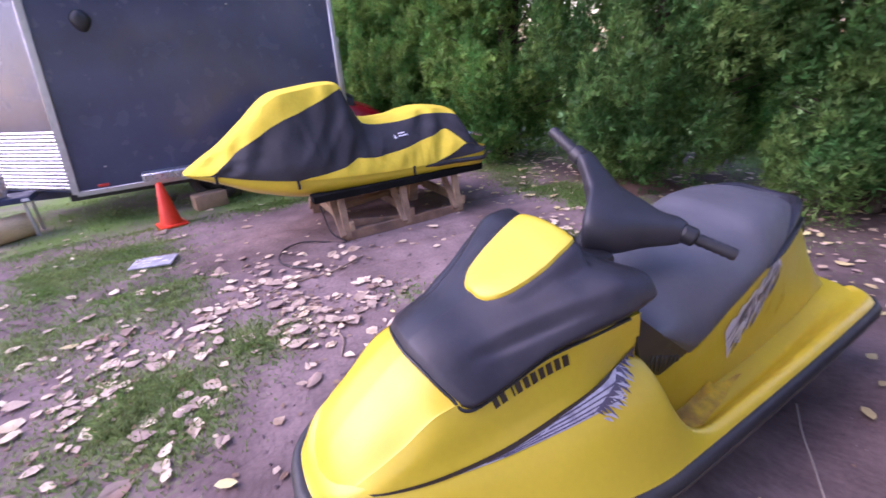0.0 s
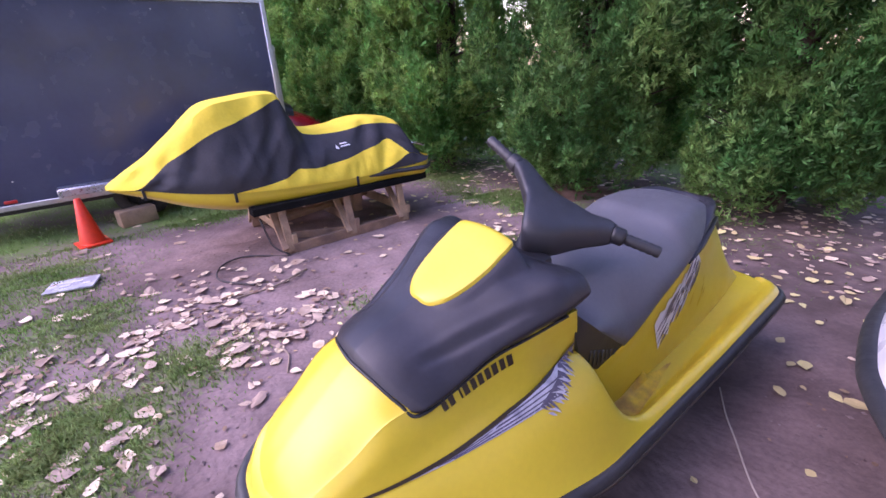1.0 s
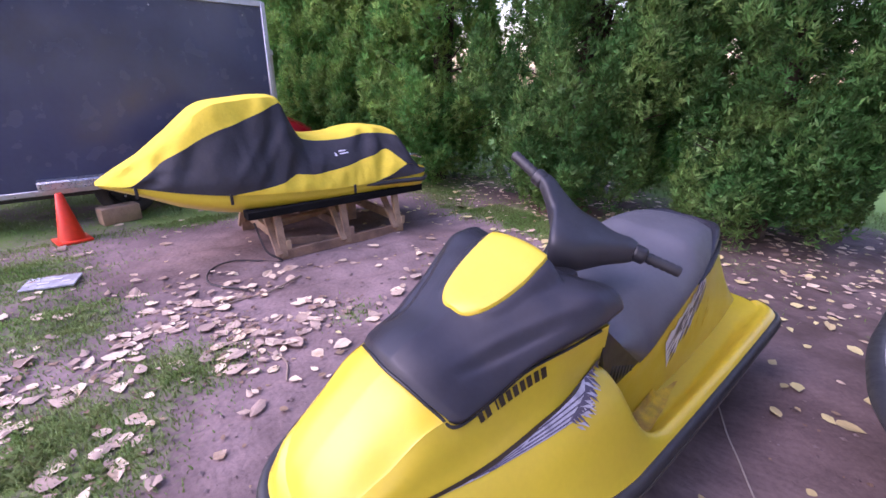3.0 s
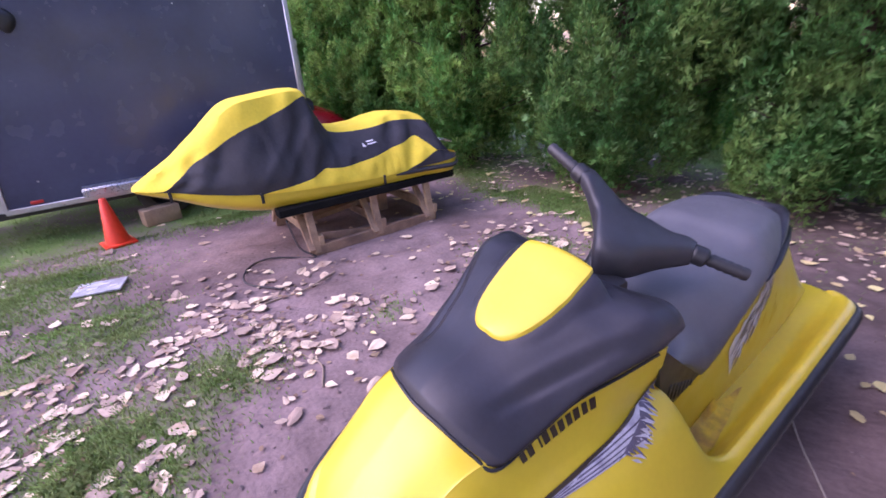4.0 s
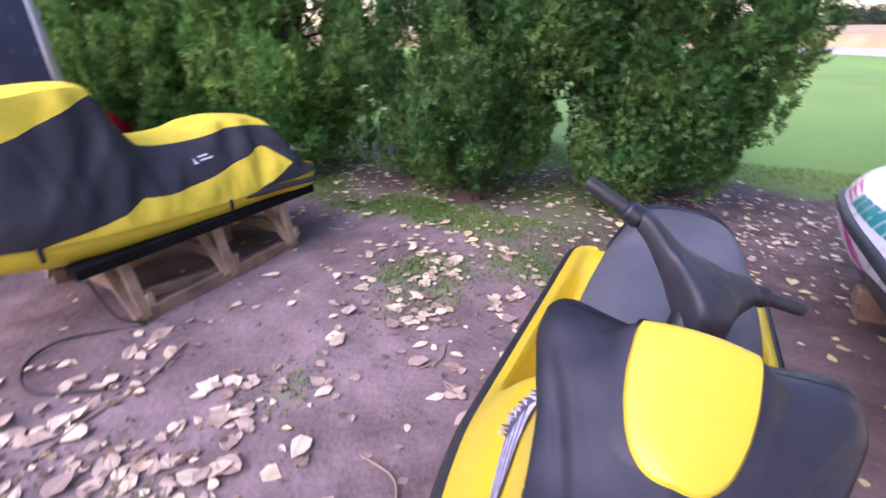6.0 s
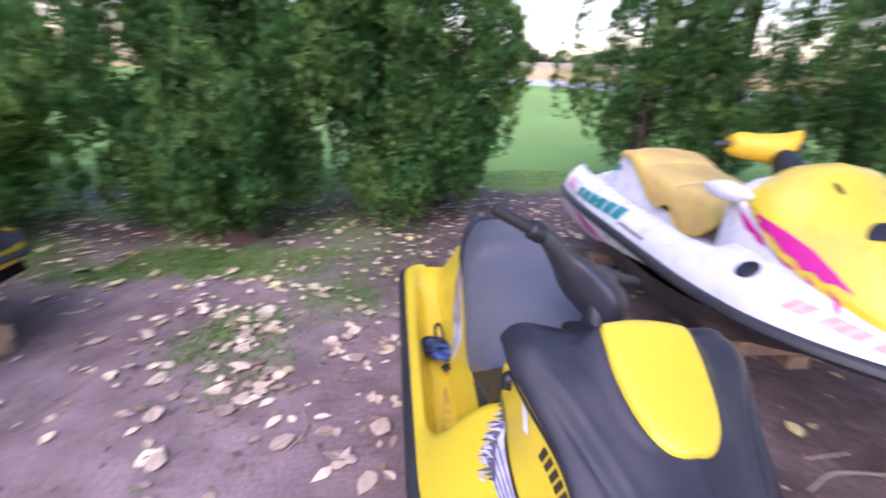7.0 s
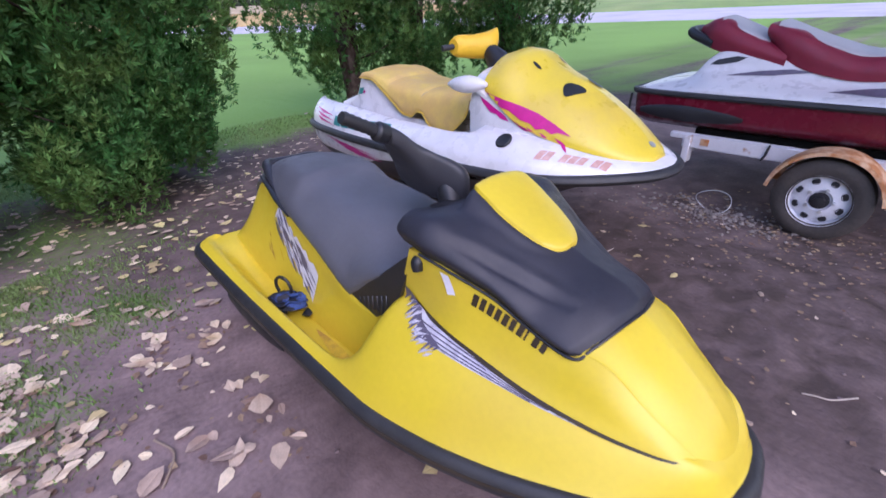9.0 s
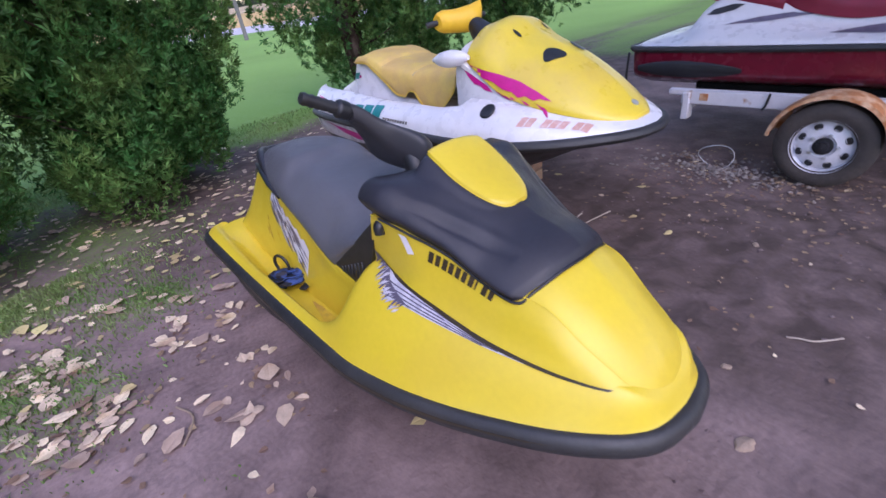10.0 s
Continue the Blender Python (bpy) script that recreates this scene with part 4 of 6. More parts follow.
    wid = pchip([0.585, 0.5845, 0.583, 0.578, 0.566, 0.545, 0.51, 0.455, 0.40, 0.35, 0.32, 0.305], [0.0, 0.014, 0.025, 0.040, 0.058, 0.076, 0.092, 0.106, 0.112, 0.112, 0.106, 0.08])

    def curve(p):
        u = (0.72 - p.x) / 0.36
        if 0.27 < p.x < 0.60:
            q = min(max(p.x, 0.306), 0.584)
            rise = top(q) - 0.022 - p.z - 0.07 * smoothstep(0.0, 0.10, abs(p.y) - wid(q))
            near = (1 - smoothstep(0.06, 0.13, abs(p.y) - wid(q))) * smoothstep(0.275, 0.32, p.x) * (1 - smoothstep(0.56, 0.60, p.x))
            p = Vector((p.x, p.y, p.z + max(rise, 0) * near))
        dz = 0.0
        if 0 < u < 1:
            e = (abs(p.y) - (0.15 + 0.135 * u**1.6)) / 0.013
            fade = math.sin(math.pi * u) ** 0.7
            dz = fade * (-0.009 * math.exp(-e * e) + 0.0055 * math.exp(-((e + 1.8) ** 2) * 0.6))
        return Vector((p.x - 1.35 * p.y * p.y * smoothstep(0.55, 0.79, p.x), p.y, p.z + dz))

    bm = sym_loft(keys, 120, 46, at=curve)
    pad = part("hood_pad", bm, PAD, ski, "dark grey padded hood cover")
    pad_tree = skin_tree([pad])
    for s in (1, -1):
        rim = bmesh.new()
        decal([(0.262, s * 0.13), (0.252, s * 0.13), (0.249, s * 0.31), (0.259, s * 0.31)], pad_tree, 1, 0.0015, 0.02, axis="xy", bm=rim)
        part("rim_seam", rim, BLACK, pad)
    lip = [(0.30, 0.302, 0.85), (0.40, 0.272, 0.816), (0.51, 0.231, 0.770), (0.62, 0.216, 0.722), (0.735, 0.208, 0.696), (0.765, 0.165, 0.722), (0.792, 0.085, 0.757), (0.803, 0, 0.766)]
    part("pad_trim", tube(lip + [(x, -y, z) for x, y, z in lip[-2::-1]], 0.0045, 8), BLACK, pad)
    # raised yellow panel on the pad
    rows = []
    for x in [0.585, 0.5848, 0.5842, 0.583, 0.581, 0.577, 0.57, 0.56, 0.55, *np.linspace(0.54, 0.33, 22), 0.32, 0.312, 0.307, 0.305]:
        ww, z = wid(x) + 0.0002, top(x)
        half = [(x, ww * 1.02, z - 0.075 + 0.03 * smoothstep(0.45, 0.575, x)), (x, ww * 1.02, z - 0.022), (x, ww * 0.98, z - 0.012)]
        half += [(x, ww * q, z - 0.012 * q**2.2) for q in (0.88, 0.7, 0.5, 0.25, 0)]
        rows.append(mirrored(half))
    bm = grid(rows)
    bm.faces.new([bm.verts.new(p) for p in rows[-1]])
    part("hood_panel", bm, YELLOW, ski, "glossy yellow tongue-shaped panel on the hood pad")
    # dark well behind the panel, steering column
    part("steering_column", tube([(0.16, 0, 0.80), (0.12, 0, 0.90), (0.09, 0, 0.96)], [0.05, 0.042, 0.034], 16), BLACK, ski)
    part("dash", box((0.16, 0.22, 0.05), (0.2, 0, 0.875), 0.02, segments=2), BLACK, ski)
    # handlebar, turned
    sec = [
        ((0.004, -0.172, 1.110), 0.030, 0.030),
        ((0.004, -0.150, 1.096), 0.039, 0.037),
        ((0.010, -0.088, 1.030), 0.068, 0.056),
        ((0.050, -0.015, 0.958), 0.135, 0.084),
        ((0.012, 0.055, 0.942), 0.118, 0.066),
        ((-0.055, 0.100, 0.930), 0.070, 0.050),
        ((-0.108, 0.140, 0.924), 0.044, 0.042),
        ((-0.124, 0.160, 0.921), 0.032, 0.032),
    ]
    cx = [pchip([q[0][1] for q in sec], [q[0][k] for q in sec]) for k in (0, 2)]
    rr = [pchip([q[0][1] for q in sec], [q[k] for q in sec]) for k in (1, 2)]
    rows = []
    for y in np.linspace(-0.172, 0.16, 40):
        ring = []
        for a in np.linspace(0, 2 * math.pi, 32, endpoint=False):
            c, q = (math.copysign(abs(v) ** 0.62, v) for v in (math.cos(a), math.sin(a)))
            ring.append((cx[0](y) + rr[0](y) * c * 0.94, y + 0.25 * rr[0](y) * c, cx[1](y) + rr[1](y) * q * 0.92 - 0.14 * rr[0](y) * c))
        rows.append(ring)
    bar = part("handlebar", grid(rows, close=True, caps=True), GRIPPAD, ski, "black padded handlebar turned to one side")
    for a, b in (((0.004, -0.172, 1.110), (0.002, -0.320, 1.176)), ((-0.124, 0.16, 0.921), (-0.19, 0.298, 0.882))):
        a, b = Vector(a), Vector(b)
        pts = [a.lerp(b, k / 14) for k in range(15)]
        part("grip", tube(pts, [0.021 if k % 2 else 0.018 for k in range(15)], 12, n=15), RUBBER, bar)
        part("collar", tube([a.lerp(b, -0.08), a.lerp(b, 0.0), a.lerp(b, 0.2), a.lerp(b, 0.26)], [0.022, 0.031, 0.031, 0.022], 12), BLACK, bar)
    # vents between hood and seat
    for s in (1, -1):
        prof = [(0.26, 0.83), (0.185, 0.655), (0.135, 0.585), (0.10, 0.545), (0.05, 0.512), (-0.10, 0.54), (0.067, 0.675), (0.215, 0.80)]
        rows = [[(x, s * y, z) for x, z in prof] for y in (0.15, 0.284)]
        vent = part("side_vent", grid(rows, close=True, caps=True), BLACK, ski, "black ribbed side vent")
        for k in range(7):
            x = 0.115 - 0.026 * k
            part("slat", box((0.008, 0.014, 0.085 - 0.010 * k), (x, s * 0.2805, 0.583 - 0.007 * k), 0.002), HULLBLACK, vent)
    tree = skin_tree([deck, hood, body])
    stripe = pchip([0.2, 0.28, 0.41, 0.546, 0.669, 0.819, 1.0], [0.705, 0.658, 0.63, 0.605, 0.583, 0.561, 0.54])
    under = pchip([0.36, 0.485, 0.624, 0.745, 0.891, 1.0], [0.598, 0.585, 0.571, 0.561, 0.549, 0.539])
    dark = [(x, stripe(x) + 0.003) for x in np.linspace(0.2, 1.0, 30)] + [(x, stripe(x) - 0.007 * math.sin((x - 0.2) / 0.8 * math.pi) ** 0.6 - 0.0006) for x in np.linspace(0.99, 0.21, 30)]
    teeth = random.Random(21)
    tail = []
    for k in range(8):
        x, z = 0.235 + 0.014 * k, 0.680 - 0.0105 * k
        tail += [(x - teeth.uniform(0.012, 0.03), z - teeth.uniform(0.016, 0.034)), (x + 0.014, z - 0.006)]
    silver = [(x, stripe(x) - 0.0065 * math.sin((x - 0.2) / 0.8 * math.pi) ** 0.6) for x in np.linspace(0.97, 0.24, 26)] + tail + [(x, under(x)) for x in np.linspace(0.37, 0.96, 22)]
    both_sides("dark_stripe", [dark], tree, 0.0034, 0.02, DECAL_DARK, hood)
    both_sides("silver_stripe", [silver], tree, 0.0024, 0.02, DECAL_SILVER, hood)
    for q in (0.3, 0.5, 0.7, 0.88):
        mid = lambda x, q=q: stripe(x) * (1 - q) + (under(x) if x > 0.36 else under(0.36)) * q
        x1 = 0.9 - 0.25 * q
        thread = [(x, mid(x) + 0.0013) for x in np.linspace(0.30, x1, 20)] + [(x, mid(x) - 0.0013) for x in np.linspace(x1, 0.30, 20)]
        both_sides("pin_stripe", [thread], tree, 0.0032, 0.02, DECAL_PURPLE, hood)
    patch, heel = [(0.208, 0.706)], [(0.218, 0.686), (0.40, 0.586)]
    for k in range(15):
        u = (k + 0.5) / 15
        x, z = heel[0][0] + 0.182 * u, heel[0][1] - 0.086 * u - 0.018 * math.sin(math.pi * u)
        l = teeth.uniform(0.008, 0.024) if k % 3 else teeth.uniform(0.03, 0.046)
        patch += [(x - l * 0.55, z - l * 0.8), (x + 0.007 + teeth.uniform(-0.002, 0.002), z - 0.003)]
    patch += [(0.43, 0.590), (0.375, 0.610), (0.31, 0.634), (0.262, 0.662), (0.232, 0.692)]
    both_sides("torn_patch", [patch], tree, 0.0036, 0.02, DECAL_PURPLE, hood, "torn purple-grey end of the stripe")
    glints = []
    for k in range(9):
        x, z, l = 0.235 + 0.017 * k + teeth.uniform(-0.006, 0.006), 0.662 - 0.0105 * k + teeth.uniform(-0.006, 0.006), teeth.uniform(0.5, 1.1)
        glints.append([(x - 0.010 * l, z - 0.018 * l), (x + 0.002, z), (x + 0.034 * l, z + 0.004), (x + 0.008, z - 0.006)])
    both_sides("torn_glint", glints, tree, 0.0045, 0.03, DECAL_SILVER, hood)
    rng = random.Random(4)
    # lettering on the hood side, as plain bars
    base = lambda x: 0.772 - 0.315 * (x - 0.458)
    bars = []
    for k in range(10):
        x0 = 0.458 + 0.0224 * k
        wdt = 0.005 if k == 7 else (0.0155, 0.0145, 0.016, 0.015)[k % 4]
        bars.append([(x0, base(x0)), (x0 + wdt, base(x0 + wdt)), (x0 + wdt - 0.006, base(x0 + wdt) - 0.035 + 0.0011 * k), (x0 - 0.006, base(x0) - 0.035 + 0.0011 * k)])
    both_sides("letter_bar", bars, tree, 0.003, 0.012, DECAL_DARK, hood)
    flank = skin_tree([body])
    # torn graphic under the seat: white ground with dark scratches along its slope
    edge = []
    for k in range(13):
        u = k / 12
        edge.append((-0.72 + 0.375 * u + teeth.uniform(-0.014, 0.014), 0.695 - 0.10 * u - 0.07 * u * u + (0.012 if k % 2 else -0.012)))
    back = []
    for k in range(13):
        u = k / 12
        back.append((-0.41 - 0.34 * u + teeth.uniform(-0.02, 0.016), 0.38 + 0.26 * u + (0.03 if k % 2 else -0.014)))
    both_sides("rear_graphic", [edge + back], flank, 0.0026, 0.025, DECAL_WHITE, body, "torn white and purple graphic")
    scratches, ghosts = [], []
    for k in range(48):
        u, v = teeth.random(), teeth.uniform(-1, 1)
        x, z = -0.71 + 0.31 * u + 0.035 * v, 0.655 - 0.20 * u + 0.055 * v
        l, h = teeth.uniform(0.02, 0.075), teeth.uniform(0.003, 0.009)
        scratches.append([(x - l * 0.7, z + l * 0.65), (x + h, z + h), (x + l * 0.7, z - l * 0.7), (x - h, z - h)])
    for k in range(12):
        x, z, l = teeth.uniform(-0.80, -0.56), teeth.uniform(0.46, 0.60), teeth.uniform(0.02, 0.05)
        ghosts.append([(x - l * 0.6, z + l * 0.7), (x + 0.004, z + 0.003), (x + l * 0.6, z - l * 0.7), (x - 0.004, z - 0.003)])
    both_sides("rear_scratch", scratches[:36], flank, 0.0036, 0.03, DECAL_PURPLE, body)
    both_sides("rear_silver_scratch", scratches[36:], flank, 0.004, 0.03, DECAL_SILVER, body)
    both_sides("rear_faded_scratch", ghosts, flank, 0.0026, 0.03, STAIN, body)
    part("sticker", decal([(0.36, 0.812), (0.386, 0.806), (0.406, 0.75), (0.38, 0.744)], tree, -1, 0.003), DECAL_WHITE, hood, "small pale sticker")
    part("cable_stub", tube([(0.285, -0.262, 0.84), (0.283, -0.292, 0.815), (0.288, -0.297, 0.79)], [0.016, 0.02, 0.015], 10), BLACK, ski)
    for s, x0, x1, half in ((-1, -0.34, 0.08, 0.026), (1, -0.46, 0.12, 0.042)):
        edge = []
        for k in range(22):
            a = 2 * math.pi * k / 22
            wob = 1 + 0.28 * noise.noise(Vector((math.cos(a) * 2, math.sin(a) * 2, 5 + s)))
            along = math.cos(a) * wob
            edge.append(((x0 + x1) / 2 + (x1 - x0) / 2 * along, s * (0.338 + 0.018 * along + (half + 0.012 * along) * math.sin(a) * wob)))
        part("mud_stain", decal(edge, tree, 1, 0.0025, 0.02, axis="xy"), STAIN, deck, "brown dirt left in the footwell")
    return ski, tree


def sym_blade(x0, x1, z, y, h):
    """A rounded fin along a hull side."""
    rows = []
    for u in np.linspace(0, 1, 12):
        x = x0 + (x1 - x0) * u
        k = math.sin(math.pi * min(max(u, 0.02), 0.98)) ** 0.4
        rows.append([(x, y + math.copysign(0.02, y) * math.cos(a) * k - math.copysign(0.03, y), z + h * k * math.sin(a)) for a in np.linspace(0, 2 * math.pi, 12, endpoint=False)])
    return grid(rows, close=True, caps=True)


yellow, yellow_tree = yellow_ski(Matrix.Translation((0, -0.028, 0.4)) @ pose(0, 0, 0, -4.0, 0, 1.2) @ Matrix.Translation((0, 0, -0.4)))


def webbing_bundle(m):
    ob = thing("tow_strap", "crumpled blue and black webbing strap in the footwell", "strap", m)
    rng = random.Random(2)
    for k in range(9):
        a0 = rng.uniform(0, 6.28)
        pts = [(0.055 * math.cos(a0 + q) + rng.uniform(-0.02, 0.02), 0.035 * math.sin(a0 + q * 1.3) + rng.uniform(-0.01, 0.01), 0.012 + 0.005 * k + rng.uniform(0, 0.012)) for q in np.linspace(0, 4.5, 6)]
        part("webbing", tube(pts, 0.017, 8, flat=0.3), BLUECORD if k % 3 else BLACK, ob)
    loop = [(-0.05 + 0.035 * math.cos(a), 0.02, 0.075 + 0.04 * math.sin(a)) for a in np.linspace(-0.6, 3.8, 9)]
    part("loop", tube(loop, 0.006, 8), BLACK, ob)
    return ob


webbing_bundle(pose(-0.50, -0.375, 0.312, 0, 0, 20) @ Matrix.Scale(1.25, 4))


# ---- the white and yellow jet ski behind it ----
def white_ski(m):
    ski = thing("jet_ski", "white jet ski with yellow hood, tan seat and magenta stripes", "jet ski", m)
    w = pchip([-1.55, -1.53, -1.45, -1.2, -0.5, 0.4, 0.8, 1.05, 1.2, 1.32, 1.4, 1.445, 1.46], [0.40, 0.45, 0.50, 0.565, 0.625, 0.632, 0.585, 0.485, 0.385, 0.275, 0.18, 0.09, 0.0])
    g = pchip([-1.55, -0.6, 0.2, 0.8, 1.46], [0.632, 0.645, 0.652, 0.655, 0.678])
    xs = [-1.55, -1.54, -1.52, -1.48, *np.linspace(-1.42, 0.2, 30), *np.linspace(0.24, 0.6, 14), *np.linspace(0.65, 1.3, 20), 1.35, 1.39, 1.42, 1.44, 1.452, 1.4595]
    yin = pchip([-1.55, -1.0, -0.3, 0.2, 0.6, 1.0, 1.3, 1.4, 1.46], [0.19, 0.26, 0.26, 0.30, 0.36, 0.30, 0.15, 0.07, 0.0])
    zin = pchip([0.3, 0.6, 0.9, 1.1, 1.3, 1.46], [0.83, 0.825, 0.80, 0.755, 0.72, 0.68])
    floor = pchip([-1.55, -1.3, -0.9, -0.4, 0.3], [0.70, 0.68, 0.57, 0.50, 0.48])
    rows, ns = [], 24
    for x in xs:
        half = []
        b = smoothstep(0.22, 0.5, x)
        for j in range(ns):
            s = 1 - j / (ns - 1)
            yi = min(yin(x), w(x))
            y = yi + (w(x) - yi) * s
            front = g(x) + (zin(x) - g(x)) * max(math.cos(s * math.pi / 2), 0) ** 0.55
            lip = g(x) + (0.128 + 0.04 * smoothstep(-0.2, -1.0, x)) * max(math.cos(max((s - 0.45) / 0.55, 0) * math.pi / 2), 0) ** 0.6
            rear = floor(x) + (lip - floor(x)) * smoothstep(0.3, 0.5, s)
            half.append((x, y, rear * (1 - b) + front * b))
        half.append((x, 0, half[-1][2]))
        rows.append(mirrored(half))
    bm = grid(rows)
    bm.faces.new([bm.verts.new(p) for p in rows[0]])
    deck = part("deck", bm, WHITE, ski)
    rim = outline_strip(w, g, xs, [(-0.012, 0.0), (0.006, 0.005), (0.022, 0.0), (0.034, -0.012), (0.038, -0.028), (0.03, -0.044), (0.014, -0.054), (-0.03, -0.054)])
    part("bumper", rim, RUBBER, ski, "black rubber bumper rail round the hull edge")
    keel = pchip([-1.5, 0.2, 0.6, 1.0, 1.35, 1.46], [0.18, 0.18, 0.28, 0.46, 0.59, 0.622])
    upper, lower = [], []
    for x in xs:
        ww, k, top = w(x), keel(x), g(x) - 0.050
        n = 0.42 * smoothstep(0.2, 1.2, x)
        p = [(x, (ww + 0.008) * (1 - 0.12 * smoothstep(0.6, 1.2, x)), top), (x, ww * (0.97 - n), top - (top - k) * 0.28), (x, ww * (0.84 - n), top - (top - k) * 0.55), (x, ww * (0.5 - n * 0.8), k + (top - k) * 0.15), (x, 0, k)]
        half = spline(p, 17)
        if x < 0.45:
            fade = 1 - 0.97 * smoothstep(-0.7, 0.42, x)
            upper.append([half[0] + (q - half[0]) * fade for q in half[:6]])
        lower.append(mirrored([Vector((q.x, q.y - 0.004, q.z)) for q in half[2:]] if x < 0.45 else [Vector((q.x, q.y, q.z)) for q in half[2:]]))
    for s in (1, -1):
        bm = grid([[Vector((q.x, q.y * s, q.z)) for q in r] for r in upper])
        part("hull_side", bm, WHITE, ski)
    bm = grid(lower)
    bm.faces.new([bm.verts.new(p) for p in lower[0]])
    part("hull_bottom", bm, HULLBLACK, ski, "dark hull bottom")
    # pedestal and tail fairing
    ze = pchip([0.5, 0.2, -0.2, -0.55, -0.75, -0.95, -1.02, -1.10, -1.25, -1.42], [0.70, 0.69, 0.71, 0.75, 0.88, 0.99, 0.95, 0.835, 0.79, 0.74])
    yb = pchip([0.5, 0.0, -0.6, -1.0, -1.42], [0.33, 0.30, 0.29, 0.28, 0.22])
    rows = []
    for x in np.linspace(0.5, -1.42, 44):
        f, z = floor(min(x, 0.3)) - 0.03, ze(x)
        z = max(z, f + 0.03)
        rows.append(mirrored(spline([(x, yb(x) + 0.01, f), (x, yb(x) - 0.01, f + (z - f) * 0.4), (x, yb(x) * 0.86, z), (x, yb(x) * 0.6, z + 0.01), (x, 0, z + 0.012)], 16)))
    bm = grid(rows)
    bm.faces.new([bm.verts.new(p) for p in rows[0]])
    bm.faces.new([bm.verts.new(p) for p in rows[-1]])
    body = part("pedestal", bm, WHITE, ski)
    # seat in two cushions with side flaps
    zs = pchip([0.29, 0.27, 0.2, 0.1, -0.2, -0.5, -0.75, -0.9, -0.96, -0.98], [0.94, 0.955, 0.965, 0.965, 0.962, 0.985, 1.04, 1.055, 1.03, 0.99])
    zf = pchip([0.29, 0.27, 0.2, 0.09, -0.05, -0.14, -0.21, -0.26, -0.33, -0.42, -0.55, -0.70, -0.82, -0.98], [0.93, 0.865, 0.785, 0.71, 0.692, 0.725, 0.80, 0.80, 0.757, 0.765, 0.84, 0.93, 0.985, 0.985])
    rows = []
    for x in [0.29, 0.285, 0.275, 0.26, *np.linspace(0.24, -0.93, 70), -0.955, -0.972, -0.98]:
        t, z = zs(x), zf(x)
        t -= 0.016 * math.exp(-(((x + 0.22) / 0.016) ** 2)) + 0.014 * math.exp(-(((x + 0.6) / 0.016) ** 2))
        t, y = max(t, z + 0.015), yb(x) * 0.93 + 0.012
        rows.append(mirrored(spline([(x, y * 0.99, z), (x, y + 0.006, z + (t - z) * 0.25), (x, y * 0.95, z + (t - z) * 0.7), (x, y * 0.78, t - 0.02), (x, y * 0.4, t - 0.002), (x, 0, t)], 20)))
    bm = grid(rows)
    bm.faces.new([bm.verts.new(p) for p in rows[0]])
    bm.faces.new([bm.verts.new(p) for p in rows[-1]])
    seat = part("seat", bm, TAN, ski, "faded tan vinyl seat with side flaps")
    for s in (1, -1):
        edge = [(x, s * (yb(x) * 0.93 + 0.014), zf(x) + 0.002) for x in np.linspace(0.27, -0.95, 40)]
        part("piping", tube(edge, 0.006, 6), TAN_SIDE, seat)
    for x in (-0.22, -0.6):
        t, y = zs(x) - 0.015, yb(x) * 0.93 + 0.012
        over = spline([(x, y * 0.93, zf(x) + (t - zf(x)) * 0.74), (x, y * 0.78, t - 0.02), (x, y * 0.4, t - 0.002), (x, 0, t)], 10)
        part("seat_seam", tube(over + [Vector((p.x, -p.y, p.z)) for p in over[-2::-1]], 0.0045, 6), STICK, seat, "brown stitched seam across the seat")
    # cowl and hood
    keys = [
        (0.95, [(0.355, 0.77), (0.335, 0.80), (0.29, 0.85), (0.2, 0.92), (0, 0.96)]),
        (0.70, [(0.385, 0.78), (0.372, 0.84), (0.33, 0.92), (0.22, 1.02), (0, 1.08)]),
        (0.47, [(0.385, 0.74), (0.375, 0.86), (0.348, 1.0), (0.25, 1.12), (0, 1.18)]),
        (0.34, [(0.36, 0.70), (0.355, 0.84), (0.34, 0.99), (0.25, 1.10), (0, 1.14)]),
    ]
    cowl = part("cowl", sym_loft(keys, 24, 18), WHITE, ski)
    keys = [
        (1.385, [(0.07, 0.698), (0.065, 0.708), (0.055, 0.715), (0.03, 0.722), (0, 0.724)]),
        (1.34, [(0.15, 0.705), (0.14, 0.722), (0.115, 0.738), (0.065, 0.755), (0, 0.762)]),
        (1.20, [(0.26, 0.735), (0.25, 0.765), (0.20, 0.808), (0.11, 0.86), (0, 0.885)]),
        (0.95, [(0.345, 0.79), (0.33, 0.84), (0.27, 0.91), (0.15, 0.995), (0, 1.03)]),
        (0.72, [(0.378, 0.865), (0.358, 0.92), (0.297, 0.995), (0.165, 1.09), (0, 1.128)]),
        (0.52, [(0.368, 0.985), (0.352, 1.04), (0.302, 1.11), (0.18, 1.19), (0, 1.225)]),
        (0.44, [(0.352, 1.03), (0.335, 1.065), (0.29, 1.115), (0.17, 1.185), (0, 1.21)]),
    ]
    hood = part("hood", sym_loft(keys, 44, 22), GTI_YELLOW, ski, "faded yellow front hood")
    tree = skin_tree([deck, body, cowl, hood])
    for s in (1, -1):
        ell = [(0.905 + 0.05 * math.cos(a) - 0.012 * math.sin(2 * a), s * (0.125 + 0.062 * math.sin(a) - 0.02 * math.cos(a))) for a in np.linspace(0, 2 * math.pi, 18, endpoint=False)]
        part("air_intake", decal(ell, tree, 1, 0.004, 0.04, axis="xy"), BLACK, hood, "black oval air intake")
        ell = [(0.66 + 0.03 * math.cos(a), s * (0.13 + 0.012 * math.sin(a))) for a in np.linspace(0, 2 * math.pi, 12, endpoint=False)]
